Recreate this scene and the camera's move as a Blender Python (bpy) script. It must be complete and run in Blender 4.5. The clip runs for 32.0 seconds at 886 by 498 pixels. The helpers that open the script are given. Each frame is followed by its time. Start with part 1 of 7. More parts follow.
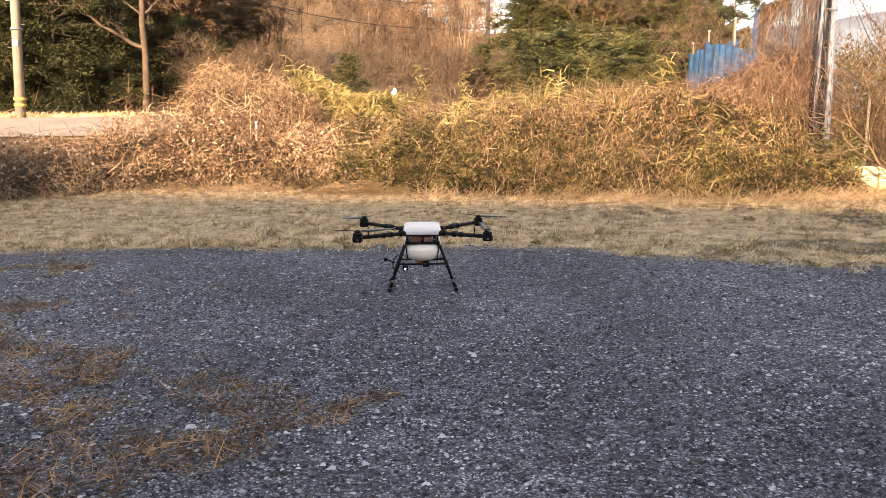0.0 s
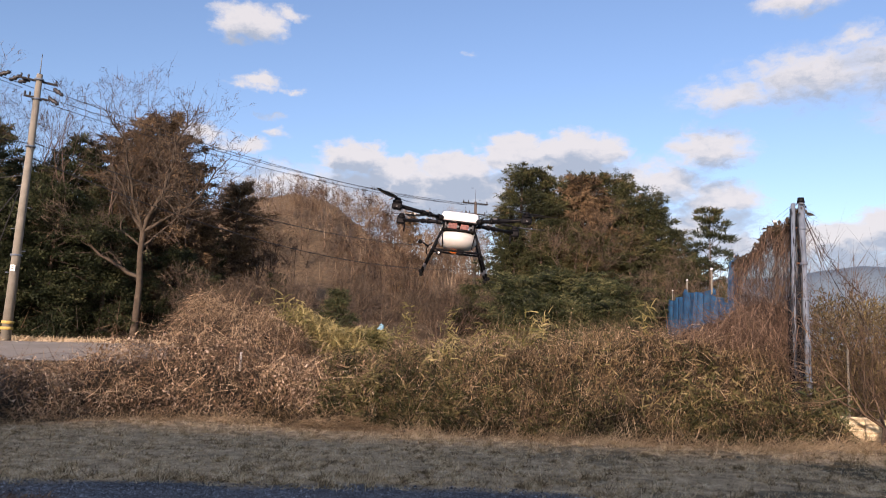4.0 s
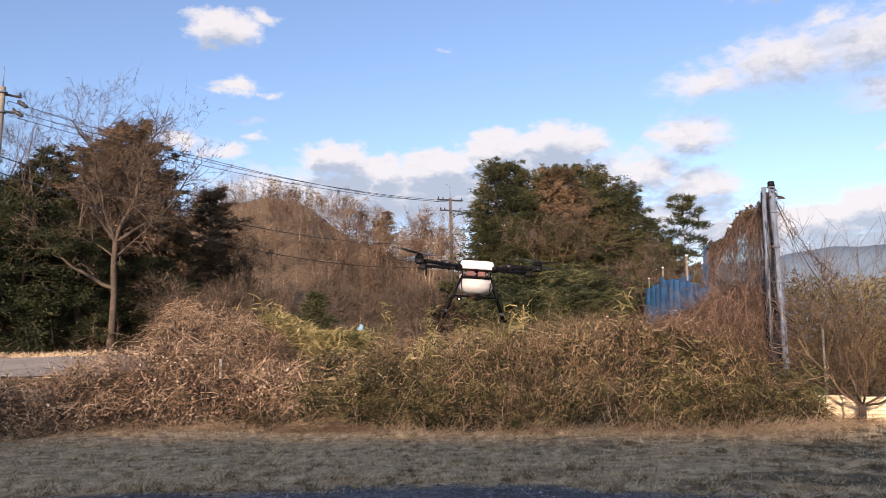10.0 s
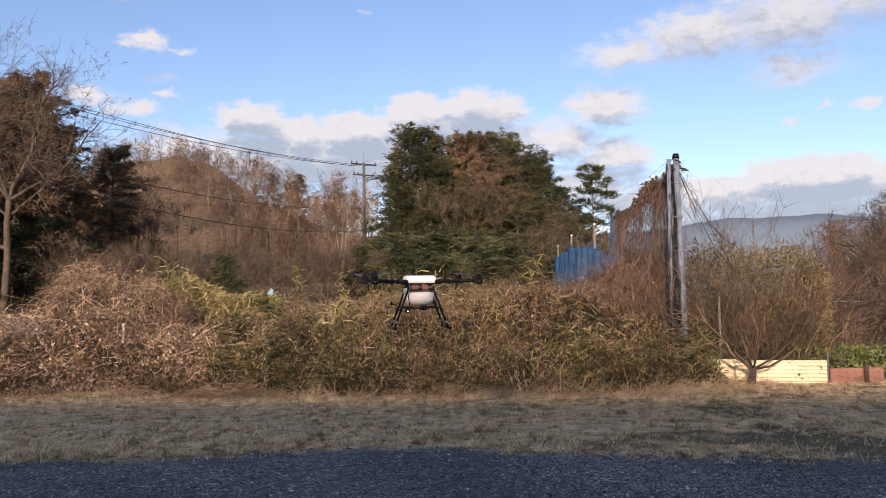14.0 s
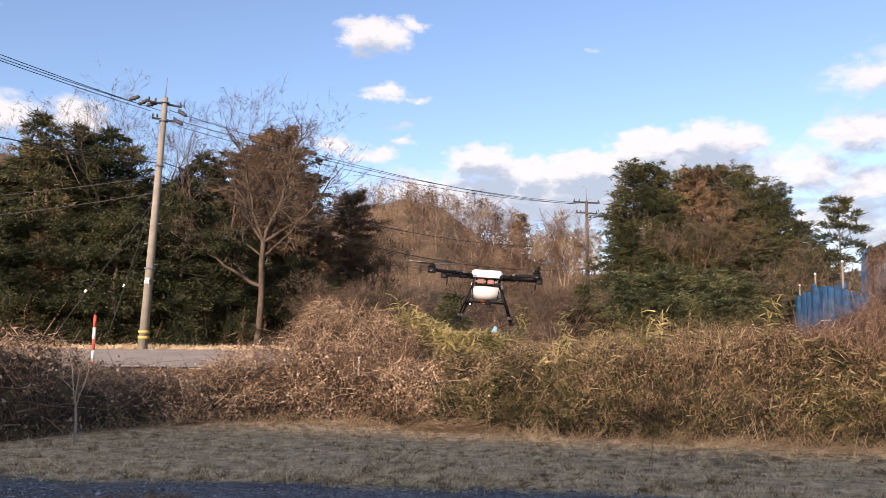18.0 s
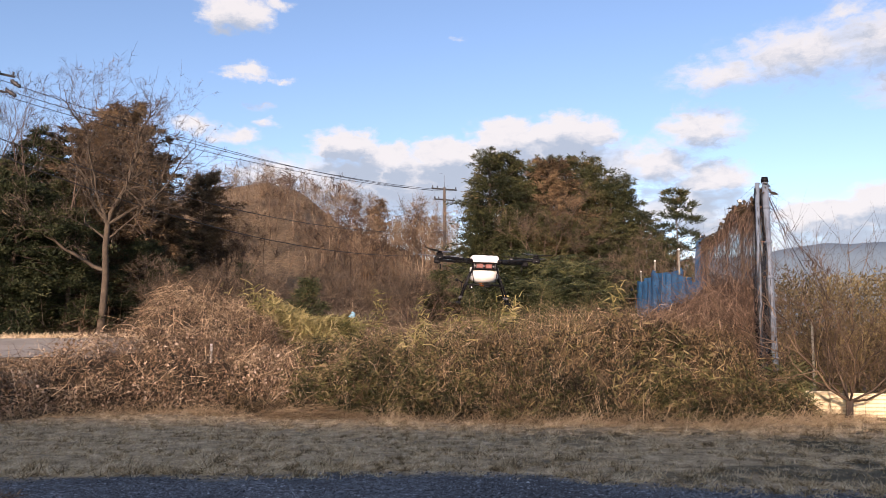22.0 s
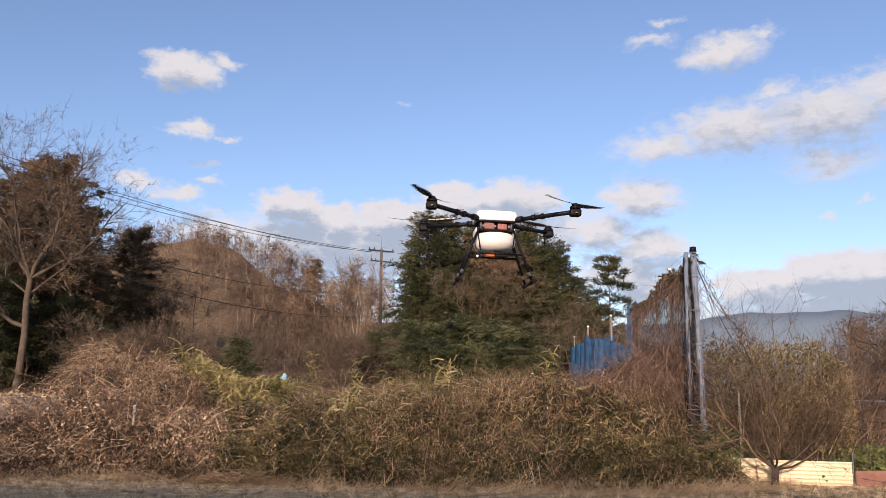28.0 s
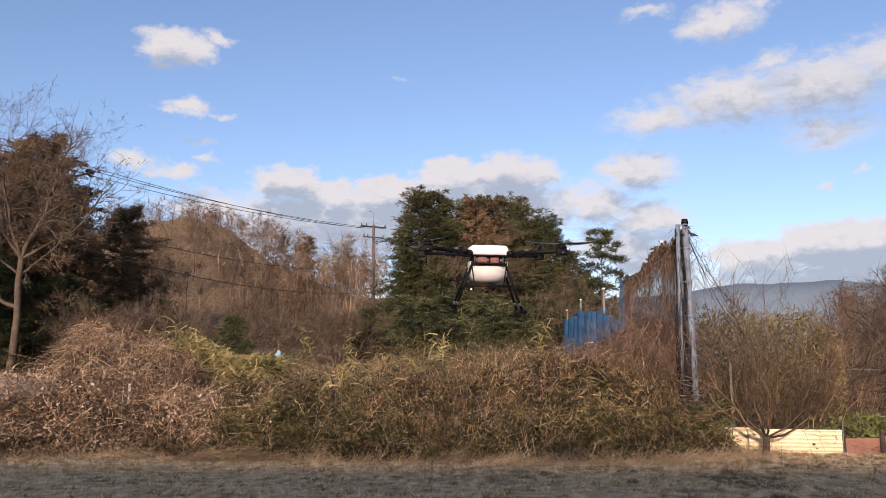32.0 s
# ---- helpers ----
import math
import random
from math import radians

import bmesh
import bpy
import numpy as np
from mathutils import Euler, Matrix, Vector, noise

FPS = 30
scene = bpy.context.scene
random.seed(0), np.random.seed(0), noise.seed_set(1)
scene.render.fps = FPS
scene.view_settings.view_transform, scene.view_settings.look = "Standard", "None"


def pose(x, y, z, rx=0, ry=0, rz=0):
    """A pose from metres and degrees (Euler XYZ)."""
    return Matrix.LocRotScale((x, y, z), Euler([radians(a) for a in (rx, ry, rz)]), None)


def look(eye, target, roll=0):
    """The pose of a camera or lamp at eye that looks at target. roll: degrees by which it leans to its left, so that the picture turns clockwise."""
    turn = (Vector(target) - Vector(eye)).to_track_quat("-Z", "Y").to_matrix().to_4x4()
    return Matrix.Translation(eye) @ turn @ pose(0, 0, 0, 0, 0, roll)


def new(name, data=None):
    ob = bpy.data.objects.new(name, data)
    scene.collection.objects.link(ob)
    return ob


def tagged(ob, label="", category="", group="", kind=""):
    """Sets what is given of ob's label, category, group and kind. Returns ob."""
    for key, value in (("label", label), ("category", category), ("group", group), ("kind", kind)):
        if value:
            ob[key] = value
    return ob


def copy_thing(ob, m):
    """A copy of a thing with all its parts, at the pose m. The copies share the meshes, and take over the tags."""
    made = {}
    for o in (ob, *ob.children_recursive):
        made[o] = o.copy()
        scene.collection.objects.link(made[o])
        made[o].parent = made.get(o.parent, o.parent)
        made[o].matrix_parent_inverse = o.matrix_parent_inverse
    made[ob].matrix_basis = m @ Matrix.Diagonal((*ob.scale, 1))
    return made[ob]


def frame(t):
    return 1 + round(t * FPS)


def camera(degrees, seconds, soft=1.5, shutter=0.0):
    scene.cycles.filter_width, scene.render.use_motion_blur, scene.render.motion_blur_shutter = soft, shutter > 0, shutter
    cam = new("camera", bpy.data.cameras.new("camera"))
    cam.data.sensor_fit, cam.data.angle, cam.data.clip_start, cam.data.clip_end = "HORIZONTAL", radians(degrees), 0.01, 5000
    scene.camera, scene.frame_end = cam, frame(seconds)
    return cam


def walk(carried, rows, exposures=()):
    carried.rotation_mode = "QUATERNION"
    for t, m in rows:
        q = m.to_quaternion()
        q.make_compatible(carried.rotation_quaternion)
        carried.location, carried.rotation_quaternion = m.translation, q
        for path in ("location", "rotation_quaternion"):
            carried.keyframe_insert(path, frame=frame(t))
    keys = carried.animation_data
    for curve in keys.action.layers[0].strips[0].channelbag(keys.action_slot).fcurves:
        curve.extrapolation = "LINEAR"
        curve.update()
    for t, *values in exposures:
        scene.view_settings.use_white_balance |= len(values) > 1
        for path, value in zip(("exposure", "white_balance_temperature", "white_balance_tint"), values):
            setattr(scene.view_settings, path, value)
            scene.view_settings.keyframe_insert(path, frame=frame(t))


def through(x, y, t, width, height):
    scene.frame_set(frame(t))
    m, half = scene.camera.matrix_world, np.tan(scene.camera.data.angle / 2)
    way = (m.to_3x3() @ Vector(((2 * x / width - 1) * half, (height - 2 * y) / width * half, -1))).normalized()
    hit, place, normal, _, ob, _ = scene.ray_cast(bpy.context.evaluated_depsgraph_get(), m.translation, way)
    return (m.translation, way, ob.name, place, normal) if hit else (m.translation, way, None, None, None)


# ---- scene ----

# ---------------------------------------------------------------- camera
EYE = (0.0, 0.0, 1.5)
# seconds, turn to the right, tilt upwards, lean to the right (degrees)
CAMERA_ROWS = (
    (0.0, 2.14, -9.36, 0.26),
    (0.5, 2.10, -9.39, 0.17),
    (1.0, 2.06, -9.44, 0.06),
    (1.5, 2.13, -9.28, -0.01),
    (2.0, 2.27, -8.73, -0.10),
    (2.5, 2.45, -7.07, -0.58),
    (3.0, 2.53, -4.97, -0.88),
    (3.5, 2.76, -0.34, -1.32),
    (4.0, 3.02, 7.34, -1.60),
    (4.5, 3.08, 10.78, -1.00),
    (5.0, 2.76, 12.40, -0.52),
    (5.5, 1.97, 12.30, -0.07),
    (6.0, 1.11, 11.36, 0.29),
    (6.5, 0.59, 10.38, 0.46),
    (7.0, 0.34, 9.47, 0.58),
    (7.5, 0.10, 8.94, 0.51),
    (8.0, 0.32, 8.63, 0.52),
    (8.5, 0.56, 7.97, 0.61),
    (9.0, 0.73, 7.26, 0.67),
    (9.5, 1.52, 7.11, 0.69),
    (10.0, 4.69, 7.16, 1.01),
    (10.5, 9.07, 6.81, 1.25),
    (11.0, 12.22, 6.52, 1.00),
    (11.5, 15.76, 6.19, 0.94),
    (12.0, 18.50, 5.49, 1.00),
    (12.5, 19.77, 4.99, 1.16),
    (13.0, 18.52, 4.87, 1.36),
    (13.5, 14.65, 4.80, 1.17),
    (14.0, 10.86, 4.61, 0.77),
    (14.5, 6.75, 4.60, 0.62),
    (15.0, 1.77, 4.86, 0.42),
    (15.5, -4.04, 5.36, 0.22),
    (16.0, -7.32, 5.86, 0.26),
    (16.5, -8.24, 6.40, -0.00),
    (17.0, -7.67, 6.84, -0.36),
    (17.5, -6.47, 7.13, -0.62),
    (18.0, -4.92, 7.35, -0.73),
    (18.5, -2.57, 7.37, -0.76),
    (19.0, 0.37, 7.04, -0.69),
    (19.5, 3.49, 6.64, -0.48),
    (20.0, 5.16, 6.15, -0.14),
    (20.5, 4.80, 5.55, 0.16),
    (21.0, 4.69, 5.24, 0.28),
    (21.5, 5.11, 5.38, 0.16),
    (22.0, 5.18, 6.38, -0.08),
    (22.5, 5.26, 7.33, -0.29),
    (23.0, 5.43, 7.97, -0.37),
    (23.5, 5.85, 8.57, -0.39),
    (24.0, 6.34, 8.75, -0.48),
    (24.5, 6.81, 8.87, -0.63),
    (25.0, 7.38, 9.34, -0.83),
    (25.5, 8.04, 9.70, -0.72),
    (26.0, 8.84, 10.33, -0.54),
    (26.5, 9.33, 10.95, -0.50),
    (27.0, 9.60, 11.19, -0.53),
    (27.5, 9.70, 11.08, -0.60),
    (28.0, 9.71, 10.83, -0.67),
    (28.5, 9.72, 10.64, -0.64),
    (29.0, 9.74, 10.50, -0.54),
    (29.5, 9.84, 10.77, -0.52),
    (30.0, 9.98, 10.90, -0.39),
    (30.5, 10.27, 10.76, -0.19),
    (31.0, 10.39, 10.37, -0.06),
    (31.5, 10.29, 9.73, 0.10),
    (32.0, 10.26, 9.07, 0.14),
)


def eye_pose(turn, tilt, lean):
    return pose(*EYE, 0, 0, -turn) @ pose(0, 0, 0, 90 + tilt) @ pose(0, 0, 0, 0, 0, -lean)


EXPOSURES = ((0.0, 2.06, 8200, 25), (1.2, 2.14, 8200, 26), (2.5, 2.24, 8200, 28), (3.0, 1.85, 8000, 26), (3.5, 1.5, 7400, 24), (4.0, 0.54, 6050, 24), (4.5, 0.46, 6050, 24),
             (6.5, 0.74, 6150, 24), (8.0, 0.76, 6150, 24), (10.5, 0.66, 6100, 24), (12.0, 0.46, 6100, 24), (13.5, 0.5, 6100, 24), (15.0, 0.78, 6150, 24), (18.0, 0.85, 6200, 24), (20.0, 0.7, 6100, 24), (22.0, 0.7, 6150, 24), (24.0, 0.48, 6050, 24), (32.0, 0.48, 6100, 24))
cam = camera(57.5, 32.0, soft=0.6, shutter=0.15)
walk(cam, [(t, eye_pose(a, b, c)) for t, a, b, c in CAMERA_ROWS], EXPOSURES)

# ---------------------------------------------------------------- light
SUN_HEIGHT, SUN_TURN = 14.0, 203.0   # degrees above the horizon; compass turn from +y towards +x
world = bpy.data.worlds.new("sky")
scene.world = world
world.use_nodes = True
wn = world.node_tree
wn.nodes.clear()
sky = wn.nodes.new("ShaderNodeTexSky")
sky.sky_type = "NISHITA"
sky.sun_disc = False
sky.sun_elevation = radians(SUN_HEIGHT)
sky.sun_rotation = radians(SUN_TURN)
sky.altitude, sky.air_density, sky.dust_density, sky.ozone_density = 100, 1.0, 0.15, 1.6
back = wn.nodes.new("ShaderNodeBackground")
back.inputs["Strength"].default_value = 0.12
wout = wn.nodes.new("ShaderNodeOutputWorld")
wn.links.new(sky.outputs[0], back.inputs[0])
wn.links.new(back.outputs[0], wout.inputs[0])

sun = new("sun", bpy.data.lights.new("sun", "SUN"))
sun.data.energy, sun.data.angle, sun.data.color = 6.2, radians(3.5), (1.0, 0.76, 0.53)
sd = Vector((math.sin(radians(SUN_TURN)) * math.cos(radians(SUN_HEIGHT)),
             math.cos(radians(SUN_TURN)) * math.cos(radians(SUN_HEIGHT)), math.sin(radians(SUN_HEIGHT))))
sun.matrix_world = look(sd * 60, (0, 0, 0))

# ---------------------------------------------------------------- materials
class Tree:
    """A short hand for building node materials."""

    def __init__(self, name):
        self.m = bpy.data.materials.new(name)
        self.m.use_nodes = True
        self.t = self.m.node_tree
        self.t.nodes.clear()
        self.out = self.t.nodes.new("ShaderNodeOutputMaterial")

    def n(self, kind, **inp):
        node = self.t.nodes.new(kind)
        for k, v in inp.items():
            key = int(k[1:]) if k[0] == "i" and k[1:].isdigit() else k.replace("_", " ")
            if isinstance(v, bpy.types.NodeSocket):
                self.t.links.new(v, node.inputs[key])
            else:
                node.inputs[key].default_value = v
        return node

    def math(self, op, a, b=0.0, c=0.0, clamp=False):
        node = self.n("ShaderNodeMath", i0=a, i1=b, i2=c)
        node.operation, node.use_clamp = op, clamp
        return node.outputs[0]

    def vec(self, op, a, b=(0, 0, 0)):
        node = self.n("ShaderNodeVectorMath", i0=a, i1=b)
        node.operation = op
        return node.outputs["Value"] if op in ("LENGTH", "DOT_PRODUCT") else node.outputs[0]

    def mix(self, fac, a, b, mode="MIX"):
        node = self.t.nodes.new("ShaderNodeMix")
        node.data_type, node.blend_type = "RGBA", mode
        for i, v in ((0, fac), (6, a), (7, b)):
            if isinstance(v, bpy.types.NodeSocket):
                self.t.links.new(v, node.inputs[i])
            else:
                node.inputs[i].default_value = v if i == 0 else (*v, 1.0)
        return node.outputs[2]

    def ramp(self, fac, stops):
        node = self.n("ShaderNodeValToRGB", Fac=fac)
        el = node.color_ramp.elements
        while len(el) < len(stops):
            el.new(0.5)
        for e, (p, c) in zip(el, stops):
            e.position, e.color = p, (*c, 1.0)
        return node.outputs[0]

    def step(self, v, lo, hi):
        node = self.n("ShaderNodeMapRange", Value=v, From_Min=lo, From_Max=hi)
        node.interpolation_type = "SMOOTHSTEP"
        return node.outputs[0]

    def noise(self, vec, scale, detail=3.0, rough=0.6):
        return self.n("ShaderNodeTexNoise", Vector=vec, Scale=scale, Detail=detail, Roughness=rough).outputs["Fac"]

    def obj(self):
        return self.t.nodes.new("ShaderNodeTexCoord").outputs["Object"]

    def place(self):
        return self.t.nodes.new("ShaderNodeNewGeometry").outputs["Position"]

    def bump(self, height, strength=0.4, dist=0.01):
        return self.n("ShaderNodeBump", Height=height, Strength=strength, Distance=dist).outputs[0]

    def done(self, shader):
        self.t.links.new(shader, self.out.inputs[0])
        return self.m


def surface(name, dark, light, scale=8.0, rough=0.7, metal=0.0, bump=0.3, fine=6.0, spec=0.4, coat=0.0):
    """A worn surface: two scales of variation in colour and gloss, and fine relief."""
    k = Tree(name)
    v = k.obj()
    a, b = k.noise(v, scale), k.noise(v, scale * fine, 4.0)
    f = k.math("ADD", k.math("MULTIPLY", a, 0.65), k.math("MULTIPLY", b, 0.35))
    rnd = k.t.nodes.new("ShaderNodeObjectInfo").outputs["Random"]
    f = k.math("ADD", f, k.math("MULTIPLY", k.math("SUBTRACT", rnd, 0.5), 0.12))
    col = k.ramp(f, ((0.3, dark), (0.7, light)))
    r = k.math("ADD", k.math("MULTIPLY", k.math("SUBTRACT", b, 0.5), 0.3), rough, clamp=True)
    bs = k.n("ShaderNodeBsdfPrincipled", Base_Color=col, Roughness=r, Metallic=metal, Specular_IOR_Level=spec, Coat_Weight=coat,
             Normal=k.bump(b, bump, 0.004))
    return k.done(bs.outputs[0])


def leafy(name, stops, scale=0.6, through=0.25, rough=0.65, patch=0.5, obj_random=0.2, span=(0.25, 0.75)):
    """Leaves, blades and twigs: a colour for each piece, drifting from patch to patch, a little light passing through."""
    k = Tree(name)
    isl = k.t.nodes.new("ShaderNodeNewGeometry").outputs["Random Per Island"]
    rnd = k.t.nodes.new("ShaderNodeObjectInfo").outputs["Random"]
    big = k.noise(k.place(), scale, 3.0)
    f = k.math("ADD", k.math("MULTIPLY", isl, 1.0 - patch), k.math("MULTIPLY", k.step(big, *span), patch))
    f = k.math("ADD", f, k.math("MULTIPLY", k.math("SUBTRACT", rnd, 0.5), obj_random))
    f = k.math("MULTIPLY_ADD", f, 1.5, -0.25, clamp=True)
    col = k.ramp(f, stops)
    grain = k.noise(k.place(), 35.0, 2.0)
    col = k.mix(0.35, col, k.ramp(grain, ((0.3, (0.35, 0.35, 0.35)), (0.7, (1, 1, 1)))), "MULTIPLY")
    bs = k.n("ShaderNodeBsdfPrincipled", Base_Color=col, Roughness=rough, Specular_IOR_Level=0.25)
    if through <= 0:
        return k.done(bs.outputs[0])
    tr = k.n("ShaderNodeBsdfTranslucent", Color=col)
    mx = k.n("ShaderNodeMixShader", Fac=through, i1=bs.outputs[0], i2=tr.outputs[0])
    return k.done(mx.outputs[0])


def ground_material():
    """Gravel yard, mown dry grass, bare soil and litter, divided by wandering edges."""
    k = Tree("yard_ground")
    p = k.place()
    x, y, _ = k.n("ShaderNodeSeparateXYZ", Vector=p).outputs
    wob = k.math("MULTIPLY", k.math("SUBTRACT", k.noise(p, 0.9, 5.0, 0.7), 0.5), 1.5)
    edge = k.math("SUBTRACT", 9.25, k.math("MULTIPLY", k.math("MAXIMUM", k.math("SUBTRACT", x, 0.9), 0.0), 0.42))
    grass = k.step(k.math("ADD", k.math("SUBTRACT", y, edge), wob), -0.25, 0.3)
    # gravel: stones in many greys over dark fines
    cell = k.n("ShaderNodeTexVoronoi", Vector=p, Scale=64.0)
    cell2 = k.n("ShaderNodeTexVoronoi", Vector=p, Scale=140.0)
    g1 = k.n("ShaderNodeSeparateColor", Color=cell.outputs["Color"]).outputs[0]
    g2 = k.n("ShaderNodeSeparateColor", Color=cell2.outputs["Color"]).outputs[0]
    tone = k.math("ADD", k.math("MULTIPLY", g1, 0.5), k.math("MULTIPLY", g2, 0.5))
    big = k.noise(p, 0.45, 4.0, 0.6)
    tone = k.math("ADD", tone, k.math("MULTIPLY", k.math("SUBTRACT", big, 0.5), 0.7))
    clump = k.noise(p, 9.0, 5.0, 0.75)
    tone = k.math("ADD", tone, k.math("MULTIPLY", k.math("SUBTRACT", clump, 0.52), 1.1))
    stone = k.ramp(tone, ((0.22, (0.021, 0.025, 0.031)), (0.5, (0.090, 0.107, 0.132)), (0.75, (0.208, 0.240, 0.285)), (0.95, (0.50, 0.55, 0.61))))
    gap = k.step(cell.outputs["Distance"], 0.35, 0.8)
    stone = k.mix(k.math("MULTIPLY", gap, 0.8), stone, (0.035, 0.032, 0.028))
    # dead weeds that spread over the gravel
    weeds = k.math("MULTIPLY", k.step(k.noise(p, 1.6, 6.0, 0.75), 0.47, 0.56), k.step(k.math("ADD", k.math("MULTIPLY", x, -1.0), k.math("MULTIPLY", y, -0.45)), -1.6, 0.6))
    mat = k.ramp(k.noise(p, 60.0, 4.0, 0.8), ((0.3, (0.03, 0.02, 0.012)), (0.5, (0.10, 0.066, 0.036)), (0.75, (0.22, 0.15, 0.085))))
    stone = k.mix(k.math("MULTIPLY", weeds, 0.35), stone, mat)
    # mown dry turf
    turf_f = k.math("ADD", k.math("MULTIPLY", k.noise(p, 30.0, 5.0, 0.8), 0.45), k.math("MULTIPLY", k.noise(p, 3.4, 6.0, 0.72), 0.55))
    turf = k.ramp(turf_f, ((0.38, (0.12, 0.090, 0.052)), (0.48, (0.30, 0.225, 0.130)), (0.56, (0.52, 0.40, 0.245)), (0.68, (0.76, 0.61, 0.41))))
    green = k.step(k.noise(p, 0.7, 4.0, 0.6), 0.52, 0.7)
    turf = k.mix(k.math("MULTIPLY", green, 0.14), turf, (0.10, 0.095, 0.04))
    # damp dark soil with moss, where the turf is worn through
    damp = k.math("MULTIPLY", k.step(k.noise(k.vec("ADD", p, (3.7, 1.2, 0)), 0.55, 5.0, 0.65), 0.5, 0.6), k.step(x, -1.0, 6.0))
    soil = k.ramp(k.noise(p, 25.0, 4.0, 0.7), ((0.3, (0.018, 0.016, 0.009)), (0.6, (0.06, 0.052, 0.026)), (0.8, (0.13, 0.10, 0.055))))
    from_ = k.vec("SUBTRACT", p, (6.9, 7.0, 0))
    wet = k.math("SQRT", k.math("ADD", k.math("POWER", k.vec("DOT_PRODUCT", from_, (0.207, -0.216, 0)), 2.0), k.math("POWER", k.vec("DOT_PRODUCT", from_, (0.864, 0.828, 0)), 2.0)))
    wet = k.step(k.math("ADD", wet, k.math("MULTIPLY", wob, 0.45)), 1.15, 0.55)
    damp = k.math("MAXIMUM", damp, wet)
    turf = k.mix(k.math("MULTIPLY", damp, 0.9), turf, soil)
    col = k.mix(grass, k.mix(k.math("MULTIPLY", wet, 0.7), stone, soil), turf)
    # leaf litter under the thickets and on the hills
    far = k.step(k.math("ADD", y, wob), 15.8, 17.5)
    lit = k.ramp(k.noise(p, 3.0, 8.0, 0.78), ((0.32, (0.035, 0.026, 0.015)), (0.55, (0.15, 0.105, 0.058)), (0.75, (0.29, 0.21, 0.12))))
    col = k.mix(far, col, lit)
    h = k.math("ADD", k.math("MULTIPLY", cell.outputs["Distance"], -1.0), k.math("MULTIPLY", k.noise(p, 60.0, 4.0), 0.8))
    bs = k.n("ShaderNodeBsdfPrincipled", Base_Color=col, Roughness=0.85, Specular_IOR_Level=0.3, Normal=k.bump(h, 0.7, 0.012))
    return k.done(bs.outputs[0])


def stone_material():
    k = Tree("gravel_stone")
    isl = k.t.nodes.new("ShaderNodeNewGeometry").outputs["Random Per Island"]
    f = k.math("ADD", isl, k.math("MULTIPLY", k.math("SUBTRACT", k.noise(k.place(), 0.5, 3.0), 0.5), 0.6))
    col = k.ramp(f, ((0.1, (0.016, 0.019, 0.023)), (0.45, (0.062, 0.072, 0.087)), (0.8, (0.170, 0.192, 0.222)), (1.0, (0.56, 0.60, 0.66))))
    col = k.mix(0.4, col, k.ramp(k.noise(k.place(), 130.0, 3.0), ((0.3, (0.4, 0.4, 0.4)), (0.7, (1, 1, 1)))), "MULTIPLY")
    bs = k.n("ShaderNodeBsdfPrincipled", Base_Color=col, Roughness=0.8, Specular_IOR_Level=0.35)
    return k.done(bs.outputs[0])


PUFFS = (  # turn, height, half width, half height (degrees), fullness
    (-11.2, 22.1, 3.3, 1.6, 1.5), (-8.2, 22.9, 1.6, 0.7, 0.7), (-13.4, 21.8, 1.2, 0.6, 0.6), (-10.0, 18.1, 2.3, 0.85, 1.2), (-7.4, 17.8, 1.0, 0.35, 0.6), (-9.0, 16.1, 1.2, 0.36, 0.5),
    (-13.4, 14.5, 2.1, 0.8, 0.9), (-10.7, 13.8, 2.1, 0.9, 0.9), (-8.6, 14.8, 1.3, 0.6, 0.7), (-8.0, 11.6, 5.5, 1.9, 0.8),
    (-3.1, 13.6, 3.1, 1.7, 1.8), (-0.1, 12.9, 2.6, 1.3, 1.5), (4.2, 13.0, 3.8, 1.55, 1.6), (8.6, 14.0, 3.4, 1.75, 1.8), (12.9, 14.3, 4.4, 1.9, 1.8), (3.0, 11.0, 16.0, 3.0, 1.3), (12.0, 12.0, 8.0, 2.7, 1.4),
    (22.0, 14.3, 3.8, 1.8, 1.2), (22.8, 10.9, 3.6, 1.6, 1.3), (19.0, 12.0, 3.8, 2.0, 1.1), (21.0, 9.0, 6.5, 2.4, 0.9),
    (22.9, 24.6, 2.6, 0.7, 0.6), (28.1, 23.4, 3.9, 1.6, 1.0), (24.5, 25.7, 1.8, 0.5, 0.5), (30.6, 24.2, 2.0, 0.9, 0.6),
    (23.6, 17.6, 5.2, 1.6, 0.75), (28.6, 18.4, 7.0, 2.7, 0.9), (34.0, 18.5, 7.4, 3.0, 0.9), (38.2, 19.4, 5.4, 2.5, 0.8), (42.2, 18.2, 4.4, 1.4, 0.65), (34.6, 15.6, 4.6, 1.5, 0.7), (31.5, 20.5, 2.8, 1.2, 0.6),
    (38.6, 12.8, 1.1, 0.55, 0.9), (36.6, 12.9, 0.65, 0.32, 0.7), (34.2, 12.2, 0.9, 0.36, 0.7), (46.6, 13.4, 1.7, 0.55, 0.6), (5.0, 21.1, 1.1, 0.42, 0.35),
    (35.2, 8.2, 6.8, 2.2, 1.9), (29.8, 7.8, 4.6, 1.9, 1.6), (42.0, 8.0, 7.8, 1.7, 1.5), (23.0, 7.6, 4.0, 1.3, 1.1), (34.0, 6.2, 15.0, 1.6, 1.0), (-35.2, 14.5, 2.8, 1.6, 1.2), (-31.0, 15.0, 2.6, 1.4, 1.0), (-37.4, 21.0, 1.9, 1.3, 0.8))


